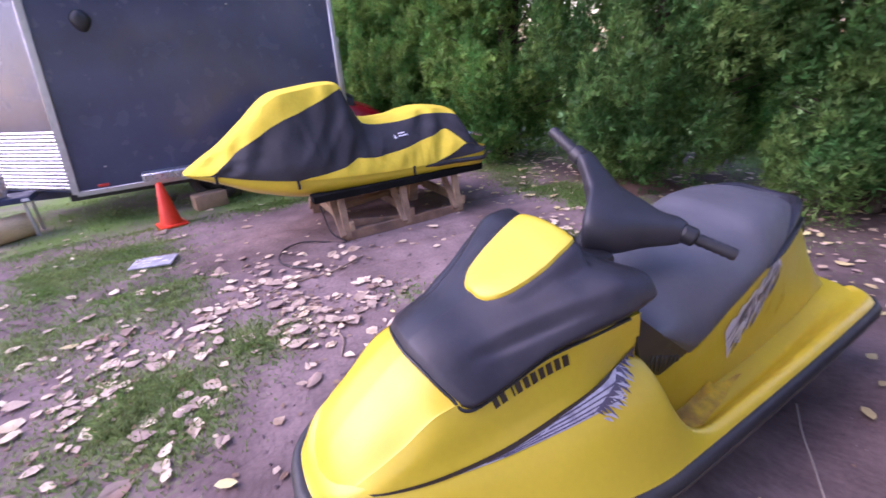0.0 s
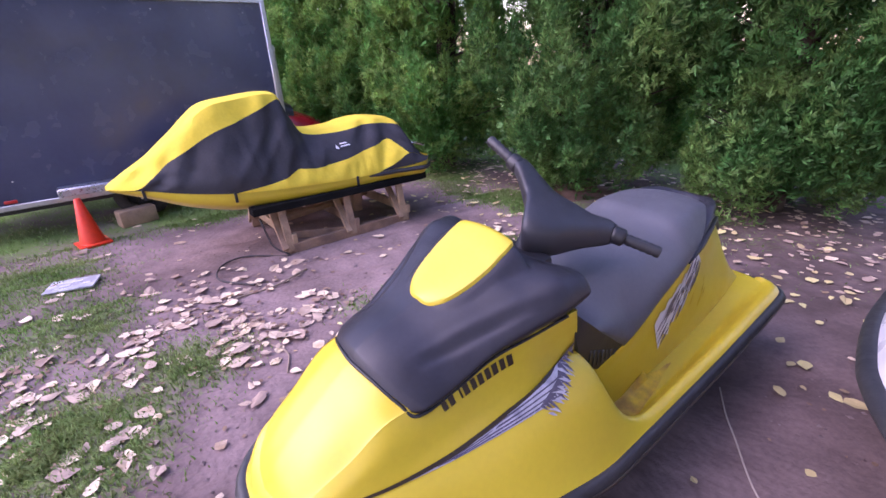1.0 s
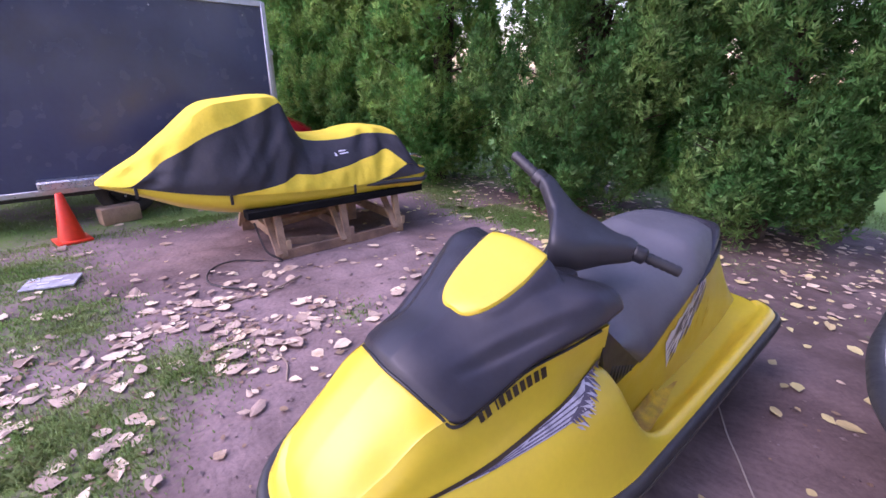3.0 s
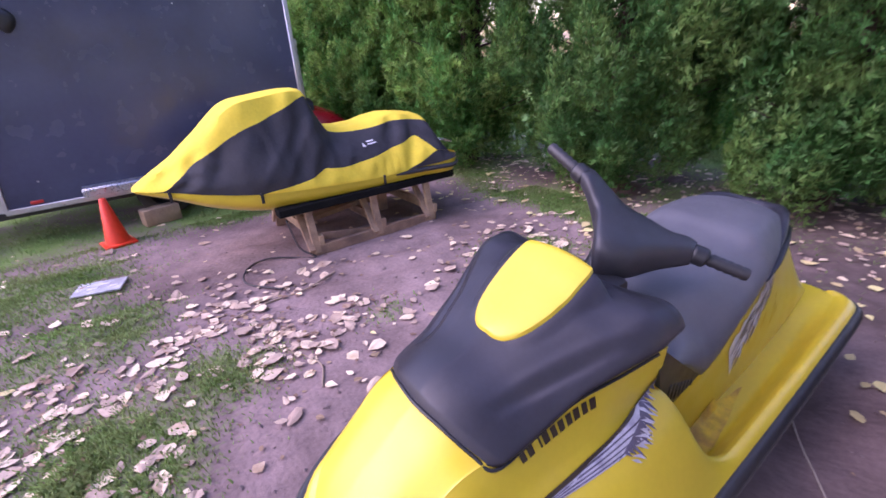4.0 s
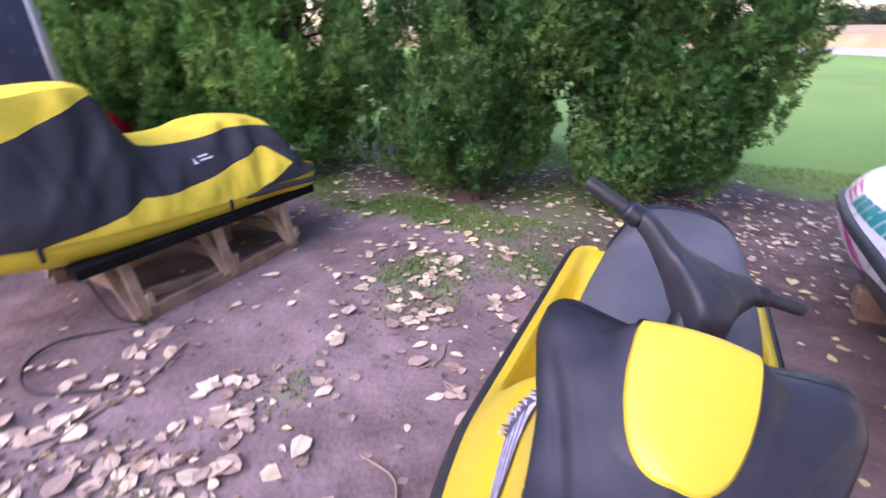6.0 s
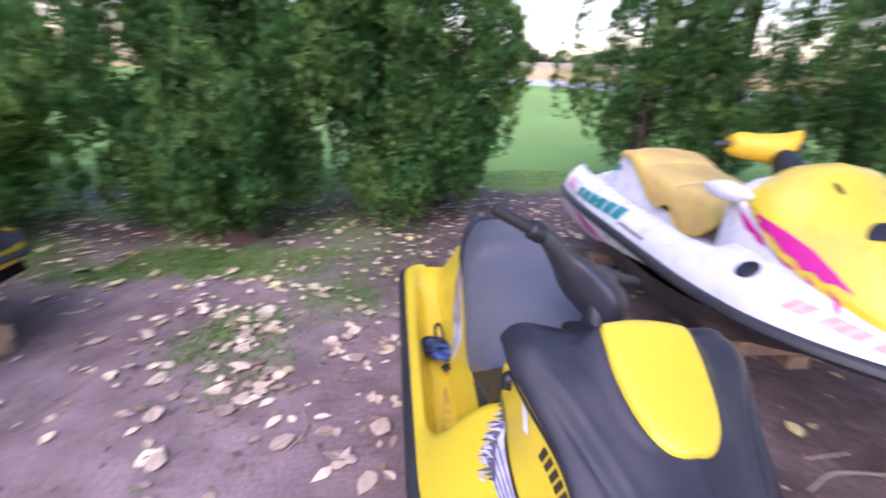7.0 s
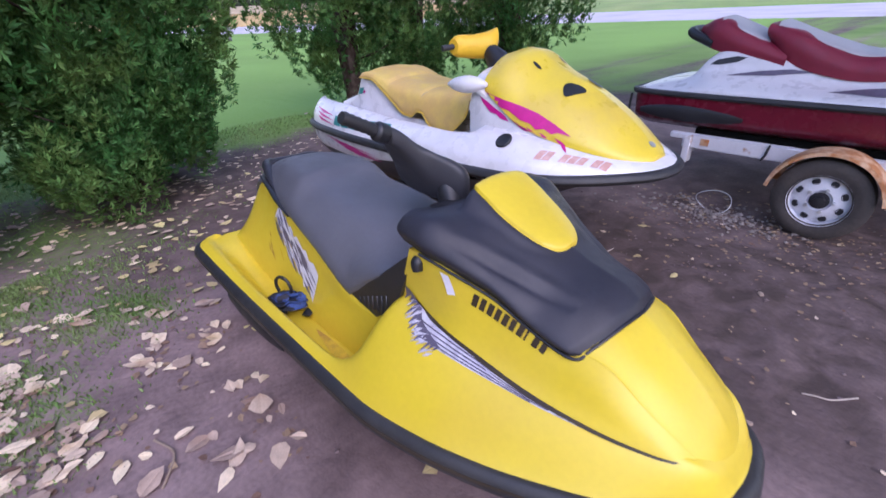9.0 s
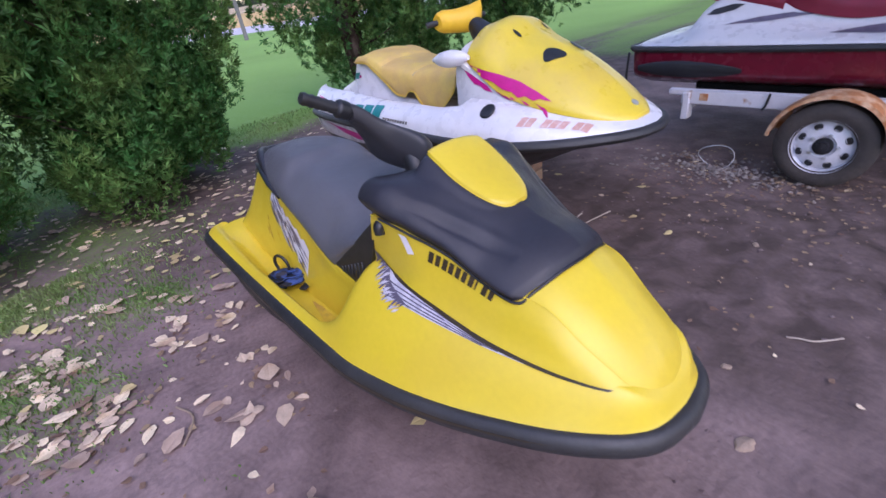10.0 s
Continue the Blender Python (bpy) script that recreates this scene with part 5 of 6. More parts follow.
        part("hood_slot", decal(ell, tree, 1, 0.004, 0.04, axis="xy"), BLACK, hood)
        pod = []
        for u in np.linspace(0, 1, 16):
            k = max(math.sin(math.pi * min(max(u, 0.03), 0.97)), 0) ** 0.55
            pod.append([(0.49 - 0.27 * u, s * (0.375 + 0.035 * u) + 0.055 * k * math.cos(a), 1.055 - 0.01 * u + 0.05 * k * math.sin(a)) for a in np.linspace(0, 2 * math.pi, 14, endpoint=False)])
        mirror = part("mirror", grid(pod, close=True, caps=True), WHITE, ski, "white mirror pod")
        part("mirror_foot", tube([(0.46, s * 0.33, 0.98), (0.42, s * 0.36, 1.03)], 0.03, 8), WHITE, mirror)
        cap = revolve([(0.0, 0.0), (0.046, 0.0), (0.05, 0.006), (0.041, 0.012), (0.025, 0.008), (0.0, 0.006)], 20, caps=False)
        bmesh.ops.transform(cap, matrix=pose(0.72, s * 0.485, 0.79, -38 * s, 0, 0), verts=cap.verts)
        part("filler_cap", cap, BLACK, ski, "round black filler cap")
    eye = revolve([(0.0, 0.0), (0.022, 0.0), (0.022, 0.008), (0.0, 0.012)], 12, caps=False)
    bmesh.ops.transform(eye, matrix=pose(1.33, 0, 0.765, 0, 30, 0), verts=eye.verts)
    part("bow_eye", eye, GALV, ski)
    # padded yellow handlebar
    sec = [(-0.20, 0.05, 1.245, 0.036), (-0.165, 0.06, 1.245, 0.052), (-0.08, 0.11, 1.238, 0.056), (0.0, 0.15, 1.24, 0.062), (0.045, 0.16, 1.265, 0.05), (0.07, 0.165, 1.298, 0.03), (0.085, 0.168, 1.325, 0.012)]
    cx, cz, cr = (pchip([q[0] for q in sec], [q[k] for q in sec]) for k in (1, 2, 3))
    rows = [[(cx(y) + cr(y) * 1.2 * math.cos(a), y, cz(y) - 0.014 + cr(y) * 1.28 * math.sin(a)) for a in np.linspace(0, 2 * math.pi, 16, endpoint=False)] for y in np.linspace(-0.20, 0.085, 30)]
    bar = part("handlebar", grid(rows, close=True, caps=True), FOAM, ski, "orange-yellow padded handlebar cover")
    for s in (1, -1):
        part("grip", tube([(0.06, s * 0.15, 1.235), (0.02, s * 0.27, 1.225)], 0.018, 10), RUBBER, bar)
    part("steering_boot", tube([(0.32, 0, 1.08), (0.17, 0, 1.21)], [0.10, 0.045], 14), BLACK, bar)
    # graphics: torn magenta stripes, teal letter bars, faded number bars
    rng = random.Random(7)
    mag = [
        [(0.40, 1.035), (0.553, 0.995), (0.70, 0.958), (0.823, 0.922), (0.93, 0.875), (1.03, 0.823), (0.96, 0.838), (0.93, 0.83), (0.88, 0.852), (0.84, 0.845), (0.80, 0.872), (0.74, 0.885), (0.66, 0.925), (0.60, 0.94), (0.50, 0.99)],
        [(0.42, 0.985), (0.50, 0.955), (0.58, 0.915), (0.66, 0.865), (0.60, 0.875), (0.56, 0.90), (0.52, 0.905), (0.46, 0.95)],
        [(0.70, 0.875), (0.77, 0.85), (0.82, 0.825), (0.76, 0.832), (0.72, 0.85)],
    ]
    for k in range(7):
        x, z, l = 0.50 + 0.075 * k + rng.uniform(-0.02, 0.02), 0.935 - 0.020 * k, rng.uniform(0.06, 0.11)
        mag.append([(x, z), (x + l * 0.5, z - l * 0.22), (x + l, z - l * 0.62), (x + l * 0.4, z - l * 0.34)])
    tail = [[(-1.40 + 0.05 * k, 0.752 - 0.026 * k), (-1.2, 0.745 - 0.026 * k), (-0.99 + 0.03 * k, 0.728 - 0.03 * k), (-1.2, 0.728 - 0.028 * k)] for k in range(3)]
    both_sides("magenta_stripe", mag, tree, 0.004, 0.03, MAGENTA, cowl, "torn magenta stripe")
    both_sides("tail_streak", tail, tree, 0.003, 0.03, MAGENTA, deck)
    side_tree = skin_tree([o for o in ski.children if o.name.startswith("hull_side")])
    low = [[(-1.15 + 0.14 * k, 0.57 - 0.022 * k), (-0.75 + 0.1 * k, 0.558 - 0.02 * k), (-0.35 + 0.05 * k, 0.535 - 0.02 * k), (-0.8 + 0.1 * k, 0.538 - 0.022 * k)] for k in range(3)]
    both_sides("hull_streak", low, side_tree, 0.003, 0.04, MAGENTA, deck)
    word = []
    for k in range(6):
        x0 = -0.96 + 0.122 * k
        z0 = 0.672 + 0.004 * k
        if k == 3:
            word.append([(x0 - 0.014, z0 + 0.025), (x0 + 0.006, z0 + 0.025), (x0 + 0.002, z0 + 0.045), (x0 - 0.018, z0 + 0.045)])
        word.append([(x0 + 0.012, z0), (x0 + 0.118, z0), (x0 + 0.098, z0 + 0.062), (x0 - 0.006, z0 + 0.062)])
    both_sides("letter_bar", word, tree, 0.004, 0.014, TEAL, deck, "teal letter bar")
    small = [[(x0, 0.684), (x0 + 0.02, 0.684), (x0 + 0.02, 0.699), (x0, 0.699)] for x0 in np.arange(-0.19, 0.08, 0.03)]
    both_sides("small_letter_bar", small, tree, 0.004, 0.012, DECAL_DARK, deck)
    # faded registration, as plain bars along the deck edge
    edge_y = pchip([0.8, 0.906, 0.994, 1.13, 1.25], [0.48, 0.452, 0.411, 0.339, 0.27])
    for s in (1, -1):
        for x0, n in ((0.935, 2), (1.048, 3), (1.19, 2)):
            for k in range(n):
                xa, xb = x0 + 0.039 * k, x0 + 0.039 * k + 0.034
                o = [(xa, s * edge_y(xa)), (xb, s * edge_y(xb)), (xb - 0.006, s * (edge_y(xb) + 0.058)), (xa - 0.006, s * (edge_y(xa) + 0.058))]
                bm = decal(o, tree, 1, 0.004, 0.012, axis="xy", stretch=8.0)
                part("number_bar", bm, PINK, deck, "faded pink number bar")
    both_sides("model_mark", [[(-1.06, 0.85), (-0.98, 0.86), (-0.95, 0.91), (-1.03, 0.90)]], tree, 0.003, 0.02, TEAL, body)
    both_sides("model_dot", [[(-0.965, 0.865), (-0.935, 0.87), (-0.935, 0.89), (-0.965, 0.885)]], tree, 0.003, 0.02, MAGENTA, body)
    return ski


white_ski(pose(-1.15, 1.44, 0))
stand = thing("ski_stand", "low dark timber stand under the white jet ski", "stand", pose(-1.15, 1.44, 0))
for x in (-0.9, 0.35):
    part("crossbeam", plank((x, -0.42, 0.135), (x, 0.42, 0.135), 0.1, 0.1), LUMBER, stand)
    for s in (1, -1):
        part("foot", box((0.14, 0.14, 0.09), (x, s * 0.32, 0.042), 0.006), LUMBER, stand)


# ---- covered jet ski on its wooden cradle ----
def covered_ski(m):
    ski = thing("covered_jet_ski", "jet ski under a yellow and black canvas cover on a cradle", "jet ski", m)
    top = pchip([1.24, 1.2, 0.94, 0.70, 0.47, 0.41, 0.25, 0.03, -0.085, -0.11, -0.13, -0.19, -0.26, -0.4, -0.55, -0.9, -1.15, -1.215, -1.24, -1.29, -1.36, -1.45], [0.735, 0.765, 0.915, 1.09, 1.262, 1.284, 1.303, 1.325, 1.318, 1.298, 1.235, 1.105, 1.005, 0.985, 0.99, 1.035, 1.005, 0.985, 0.955, 0.83, 0.70, 0.60])
    wid = pchip([1.24, 1.18, 1.0, 0.7, 0.4, 0.0, -0.6, -1.0, -1.22, -1.32, -1.42, -1.45], [0.03, 0.10, 0.22, 0.36, 0.44, 0.48, 0.49, 0.50, 0.545, 0.555, 0.47, 0.42])
    low = pchip([1.24, 1.05, 0.75, 0.45, 0.0, -0.6, -1.1, -1.45], [0.715, 0.70, 0.645, 0.60, 0.565, 0.54, 0.562, 0.605])
    crest = pchip([1.24, 1.0, 0.7, 0.43, 0.2, 0.0, -0.15, -0.3, -0.8, -1.2, -1.45], [0.02, 0.12, 0.19, 0.22, 0.22, 0.20, 0.16, 0.15, 0.18, 0.19, 0.22])
    # seam heights as a share of the way from the lower edge to the crest
    seam_top = pchip([1.24, 1.07, 0.95, 0.78, 0.49, 0.2, -0.06, -0.16, -0.27, -0.67, -1.18, -1.45], [0.0, 0.05, 0.46, 0.69, 0.71, 0.80, 0.93, 0.995, 0.93, 0.90, 0.90, 0.9])
    seam_low = pchip([1.24, 0.42, 0.39, 0.05, -0.1, -0.25, -0.56, -0.9, -1.03, -1.10, -1.19, -1.45], [0.0, 0.0, 0.012, 0.10, 0.19, 0.29, 0.40, 0.52, 0.59, 0.46, 0.27, 0.27])
    seam_rear = pchip([1.24, -0.80, -1.0, -1.19, -1.45], [0.0, 0.0, 0.10, 0.265, 0.265])
    xs = [1.24, 1.235, 1.225, 1.205, 1.18, *np.linspace(1.14, -1.40, 110), -1.42, -1.44, -1.45]
    parts = {"top": [], "side": [], "skirt": [], "corner": []}

    def drape(x, u):
        """Taut creases that run down from the saddle and the seat into the lower edge."""
        v = 0.0
        for x0, k, d, wd in ((-0.12, 0.55, 0.020, 0.035), (-0.22, 0.38, 0.016, 0.028), (0.02, 0.62, 0.014, 0.030), (-0.40, 0.20, 0.010, 0.022), (0.30, -0.12, 0.012, 0.025), (-0.95, 0.12, 0.008, 0.020)):
            e = (x - x0 - k * (0.75 - u)) / wd
            v += d * math.exp(-e * e) * math.sin(math.pi * min(max(u * 1.15, 0), 1))
        low_fold = smoothstep(0.45, 0.1, u) * smoothstep(0.0, -0.2, x)
        return v + 0.006 * low_fold * math.sin(46 * x + 5 * math.sin(9 * x) + 4 * u)

    for x in xs:
        t, ww, l, c = top(x), wid(x), low(x), min(crest(x), wid(x) * 0.8)

        def at(u, x=x, t=t, ww=ww, l=l, c=c):
            """u: 0 at the lower edge, 1 at the crest."""
            z = l + (t - 0.02 - l) * u
            y = c + (ww - c) * (1 - u**1.25) ** 0.8 + 0.018 * math.sin(u * math.pi) * (1 - u)
            fold = 0.011 * math.sin(17 * x + 6.5 * u + 2.2 * math.sin(7 * x)) + 0.024 * noise.noise(Vector((x * 4.2 + u * 1.5, u * 2.2, 2))) + 0.016 * (0.5 - abs(noise.noise(Vector((x * 7 - u * 3.5, u * 2.5 + x, 5))))) + drape(x, u) + 0.006 * noise.noise(Vector((x * 15, u * 7, 5)))
            sag = 0.055 * math.exp(-(((x - 0.12) / 0.22) ** 2)) * math.sin(math.pi * u)
            return y + (fold - sag) * min(1, 6 * u + 0.15) * min(1, 5 * (1.25 - x)), z

        a, b = seam_low(x), max(seam_top(x), seam_low(x) + 0.01)
        r = seam_rear(x)
        parts["corner"].append([(x, *at(r * k / 4)) for k in range(5)])
        parts["skirt"].append([(x, *at(r + (a - r) * k / 5)) for k in range(6)])
        parts["side"].append([(x, *at(a + (b - a) * k / 14)) for k in range(15)])
        cap = [(x, *at(b + (1 - b) * k / 4)) for k in range(5)]
        cap += [(x, c * q, t - 0.02 * q**2 + 0.004 * noise.noise(Vector((x * 6, q * 2, 1)))) for q in (0.75, 0.5, 0.25, 0)]
        parts["top"].append(cap)
    part("cover_top", grid([mirrored(r) for r in parts["top"]]), COVER_Y, ski, "yellow canvas top panel")
    for s in (1, -1):
        flip = lambda r: [Vector((p[0], p[1] * s, p[2])) for p in r]
        part("cover_side", grid([flip(r) for r in parts["side"]]), COVER_B, ski, "black canvas side panel")
        rows = [flip(r) for r, x in zip(parts["skirt"], xs) if -1.19 <= x <= 0.43]
        part("cover_skirt", grid(rows), COVER_Y, ski, "yellow canvas lower panel")
        rows = [flip(r) for r, x in zip(parts["corner"], xs) if x <= -0.79]
        part("cover_corner", grid(rows), COVER_B, ski)
        for x in (1.02, 0.44, -0.6):
            z = low(x)
            part("strap", box((0.022, 0.012, 0.085), (x, s * (wid(x) + 0.004), z - 0.03), 0.003), BLACK, ski)
        mark = [[(-0.52, 0.80), (-0.49, 0.802), (-0.50, 0.835)], [(-0.54, 0.81), (-0.63, 0.815), (-0.63, 0.825), (-0.54, 0.82)], [(-0.54, 0.83), (-0.61, 0.835), (-0.61, 0.845), (-0.54, 0.84)]]
        side = [o for o in ski.children if o.name.startswith("cover_side")][-1]
        bm = bmesh.new()
        for o in mark:
            decal(o, skin_tree([side]), s, 0.004, 0.03, bm=bm)
        part("printed_mark", bm, DECAL_WHITE, side)
    # hull below the cover
    keel = pchip([1.24, 1.0, 0.7, 0.3, -1.42], [0.70, 0.60, 0.46, 0.36, 0.33])
    rows = []
    for x in xs[2:]:
        ww, l, k = wid(x) - 0.012, low(x) + 0.01, keel(x)
        rows.append(mirrored(spline([(x, ww, l), (x, ww * 0.99, l - (l - k) * 0.3), (x, ww * 0.86, l - (l - k) * 0.6), (x, ww * 0.4, k + (l - k) * 0.1), (x, 0, k)], 14)))
    bm = grid(rows)
    bm.faces.new([bm.verts.new(p) for p in rows[-1]])
    part("hull", bm, YELLOW, ski, "yellow hull below the cover")
    for s in (1, -1):
        rail = [(x, s * (wid(x) + 0.006), 0.528) for x in np.linspace(-0.72, -1.42, 8)]
        part("rub_rail", tube(rail, [0.006, 0.02, 0.022, 0.022, 0.022, 0.018], 8), RUBBER, ski, "dark grey rub rail at the stern")
    part("boarding_rail", tube([(-1.18, 0.36, 0.72), (-1.3, 0.40, 0.75), (-1.46, 0.34, 0.70), (-1.5, 0, 0.69), (-1.46, -0.34, 0.70), (-1.3, -0.40, 0.75), (-1.18, -0.36, 0.72)], 0.012, 8), CHROME, ski, "steel boarding rail at the stern")
    return ski


covered_ski(pose(0, -3.2, 0))


def cradle(m):
    ob = thing("wooden_cradle", "weathered lumber cradle with black carpeted bunks on dirt", "cradle", m)
    for s in (1, -1):
        part("bunk", plank((0.36, s * 0.44, 0.425), (-1.36, s * 0.44, 0.425), 0.12, 0.065), CARPET, ob, "black carpeted bunk board")
        part("ground_rail", plank((0.17, s * 0.50, 0.05), (-1.10, s * 0.50, 0.05), 0.045, 0.085), LUMBER, ob)
        for x in (0.12, -0.48, -1.05):
            part("post", plank((x, s * 0.515, 0.03), (x, s * 0.44, 0.395), 0.038, 0.062, up=(1, 0, 0)), LUMBER, ob)
            part("brace", plank((x + 0.045, s * 0.53, 0.06), (x + 0.045, s * 0.28, 0.38), 0.038, 0.055, up=(1, 0, 0)), LUMBER, ob)
        part("diagonal", plank((0.08, s * 0.44, 0.15), (-0.42, s * 0.44, 0.065), 0.038, 0.065), LUMBER, ob)
    for x in (0.07, -0.53, -1.10):
        part("crossbeam", plank((x, -0.52, 0.13), (x, 0.52, 0.13), 0.042, 0.085), LUMBER, ob)
        part("chock", plank((x, -0.2, 0.34), (x, 0.2, 0.34), 0.042, 0.07), LUMBER, ob)
    part("floor_board", plank((0.1, 0.1, 0.19), (-1.0, -0.2, 0.19), 0.085, 0.04), LUMBER, ob)
    part("short_block", box((0.09, 0.05, 0.18), (-0.72, 0.15, 0.21), 0.004), LUMBER, ob)
    return ob


cradle(pose(0, -3.2, 0))


# ---- enclosed cargo trailer ----
def wheel(parent, center, r, width, out, paint=None):
    """A tyre and a spoked steel rim; out is the side (+1 or -1 along y) that shows its face."""
    w2 = width / 2
    x, y, z = center
    ty = revolve([(r * 0.60, -w2 * 0.8), (r * 0.72, -w2), (r * 0.9, -w2 * 0.98), (r * 0.985, -w2 * 0.75), (r, -w2 * 0.4), (r, w2 * 0.4), (r * 0.985, w2 * 0.75), (r * 0.9, w2 * 0.98), (r * 0.72, w2), (r * 0.60, w2 * 0.8)], 40, "Y", center, caps=False)
    tyre = part("tyre", ty, TYRE, parent, "worn black tyre")
    f = w2 * 0.55 * out
    rim = revolve([(r * 0.64, w2 * 0.98 * out), (r * 0.63, w2 * 0.78 * out), (r * 0.60, w2 * 0.7 * out), (r * 0.58, f * 0.6), (r * 0.52, f * 0.85), (r * 0.40, f * 1.15), (r * 0.26, f * 1.25), (r * 0.22, f * 1.0), (0.001, f * 1.0)], 40, "Y", center, caps=False)
    rm = part("rim", rim, paint or RIM, parent, "dark steel rim" if paint else "white painted steel spoke rim")
    for k in range(8):
        a = 2 * math.pi * (k + 0.5) / 8
        p = Vector((x + r * 0.47 * math.cos(a), y + f * 1.06, z + r * 0.47 * math.sin(a)))
        hole = box((r * 0.13, 0.008, r * 0.16), bevel=r * 0.035, m=Matrix.Translation(p) @ Matrix.Rotation(-a, 4, "Y"))
        part("slot", hole, BLACK, rm)
    hub = revolve([(r * 0.2, f * 1.0), (r * 0.2, f * 1.3), (r * 0.13, f * 1.35), (r * 0.12, f * 1.9), (0.001, f * 2.0)], 20, "Y", center, caps=False)
    part("hub", hub, BLACK, rm)
    for k in range(5):
        a = 2 * math.pi * k / 5
        nut = revolve([(r * 0.045, 0), (r * 0.045, 0.014 * out), (0.001, 0.016 * out)], 6, "Y", (x + r * 0.28 * math.cos(a), y + f * 1.22, z + r * 0.28 * math.sin(a)), caps=False)
        part("lug_nut", nut, GALV, rm)
    return tyre


def cargo_trailer(m):
    tr = thing("cargo_trailer", "black enclosed cargo trailer with aluminium trim parked on grass", "trailer", m)
    x0, x1, y0, y1, z0, z1 = -0.73, 2.27, 0.0, -1.85, 0.40, 2.22
    nose = 3.15
    lean = 0.15
    rows = [[(x0, y, z0), (x1, y, z0), (x1 - lean, y, z1), (x0, y, z1)] for y in (y0, y0 - 0.03)]
    part("side_wall", grid(rows, close=True, caps=True), TRAILER_SKIN, tr, "glossy black side wall", smooth=False)
    part("far_wall", box((x1 - x0, 0.03, z1 - z0), ((x0 + x1) / 2, y1 + 0.015, (z0 + z1) / 2), 0.003), TRAILER_SKIN, tr)
    part("rear_door", box((0.03, y0 - y1 - 0.07, z1 - z0), (x0 + 0.015, (y0 + y1) / 2, (z0 + z1) / 2), 0.003), TRAILER_SKIN, tr)
    part("bed", box((x1 - x0 - 0.08, y0 - y1 - 0.08, 0.06), ((x0 + x1) / 2, (y0 + y1) / 2, z0 + 0.02), 0.004), BLACK, tr)
    for s in (0, 1):
        a = Vector((x1, y0 if s == 0 else y1, 0))
        b = Vector((nose, (y0 + y1) / 2, 0))
        d = (b - a).normalized()
        out = Vector((-d.y, d.x, 0)) if s == 0 else Vector((d.y, -d.x, 0))
        up = Vector((0, 0, 1))
        back = Vector((-lean, 0, 0))
        bm = grid([[a + up * z0, b + up * z0], [a + up * z1 + back, b + up * z1 + back]])
        part("nose_wall", bm, TRAILER_SKIN, tr, smooth=False)
        rows = []
        for k in range(97):
            z = z0 + 0.02 + 0.60 * k / 96
            o = 0.006 + 0.010 * abs(math.sin(math.pi * k / 6))
            sh = back * ((z - z0) / (z1 - z0))
            rows.append([a + d * 0.03 + out * o + up * z + sh, b - d * 0.03 + out * o + up * z + sh])
        part("stone_guard", grid(rows), TREAD, tr, "ribbed bright aluminium stone guard")
        if s == 0:
            q = a + d * 0.62 + out * 0.012 + back * 0.95
            bm = grid([[q + d * u + up * v for u in (0, 0.28)] for v in (2.0, 2.16)])
            part("nose_sticker", bm, PINK, tr, "pale sticker on the nose", smooth=False)
    part("nose_post", plank((nose, (y0 + y1) / 2, z0), (nose - lean, (y0 + y1) / 2, z1), 0.06, 0.06, up=(1, 0, 0)), ALU, tr)
    rf = bmesh.new()
    rf.faces.new([rf.verts.new(p) for p in ((x0, y0, z1 + 0.035), (x1 - lean, y0, z1 + 0.035), (nose - lean, (y0 + y1) / 2, z1 + 0.035), (x1 - lean, y1, z1 + 0.035), (x0, y1, z1 + 0.035))])
    part("roof", rf, ALU, tr, smooth=False)
    part("corner_trim", plank((x1 + 0.005, y0 + 0.002, z0 - 0.02), (x1 + 0.005 - lean, y0 + 0.002, z1 + 0.03), 0.045, 0.065, up=(1, 0, 0)), ALU, tr)
    part("corner_trim", box((0.055, 0.05, z1 - z0 + 0.06), (x0 + 0.0, y0 + 0.002, (z0 + z1) / 2), 0.008), ALU, tr)
    part("top_trim", box((x1 - lean - x0, 0.04, 0.065), ((x0 + x1 - lean) / 2, y0 + 0.004, z1 + 0.01), 0.006), ALU, tr)
    part("bottom_trim", box((x1 - x0, 0.05, 0.055), ((x0 + x1) / 2, y0 - 0.002, z0 - 0.022), 0.006), ALU, tr)
    part("frame_rail", box((x1 - x0 + 0.2, 0.06, 0.10), ((x0 + x1) / 2, y0 - 0.18, z0 - 0.07), 0.006), BLACK, tr)
    part("fender", box((0.86, 0.2, 0.02), (1.22, y0 + 0.06, z0 + 0.095), 0.006), TREAD, tr, "aluminium wheel fender")
    part("fender_skirt", box((0.86, 0.015, 0.07), (1.22, y0 + 0.16, z0 + 0.06), 0.004), TREAD, tr)
    wheel(tr, (0.95, y0 - 0.22, 0.29), 0.29, 0.17, 1, BLACK)
    wheel(tr, (0.95, y1 + 0.22, 0.29), 0.29, 0.17, -1, BLACK)
    vent = bmesh.new()
    rows = []
    for u in np.linspace(0, 1, 10):
        k = math.sin(math.pi * min(max(0.06 + 0.9 * u, 0), 1)) ** 0.7
        rows.append([(1.72 + 0.085 * k * math.cos(a) * (1.15 - 0.3 * u), 0.055 * (1 - (1 - k) ** 2) * max(math.sin(a), 0) + 0.001, 2.08 - 0.19 * u) for a in np.linspace(0, math.pi, 12)])
    part("side_vent", grid(rows, vent), BLACK, tr, "black plastic flow-through vent")
    part("marker_lamp", box((0.10, 0.022, 0.032), (2.02, 0.012, z0 + 0.035), 0.006), REDLAMP, tr, "red side marker lamp")
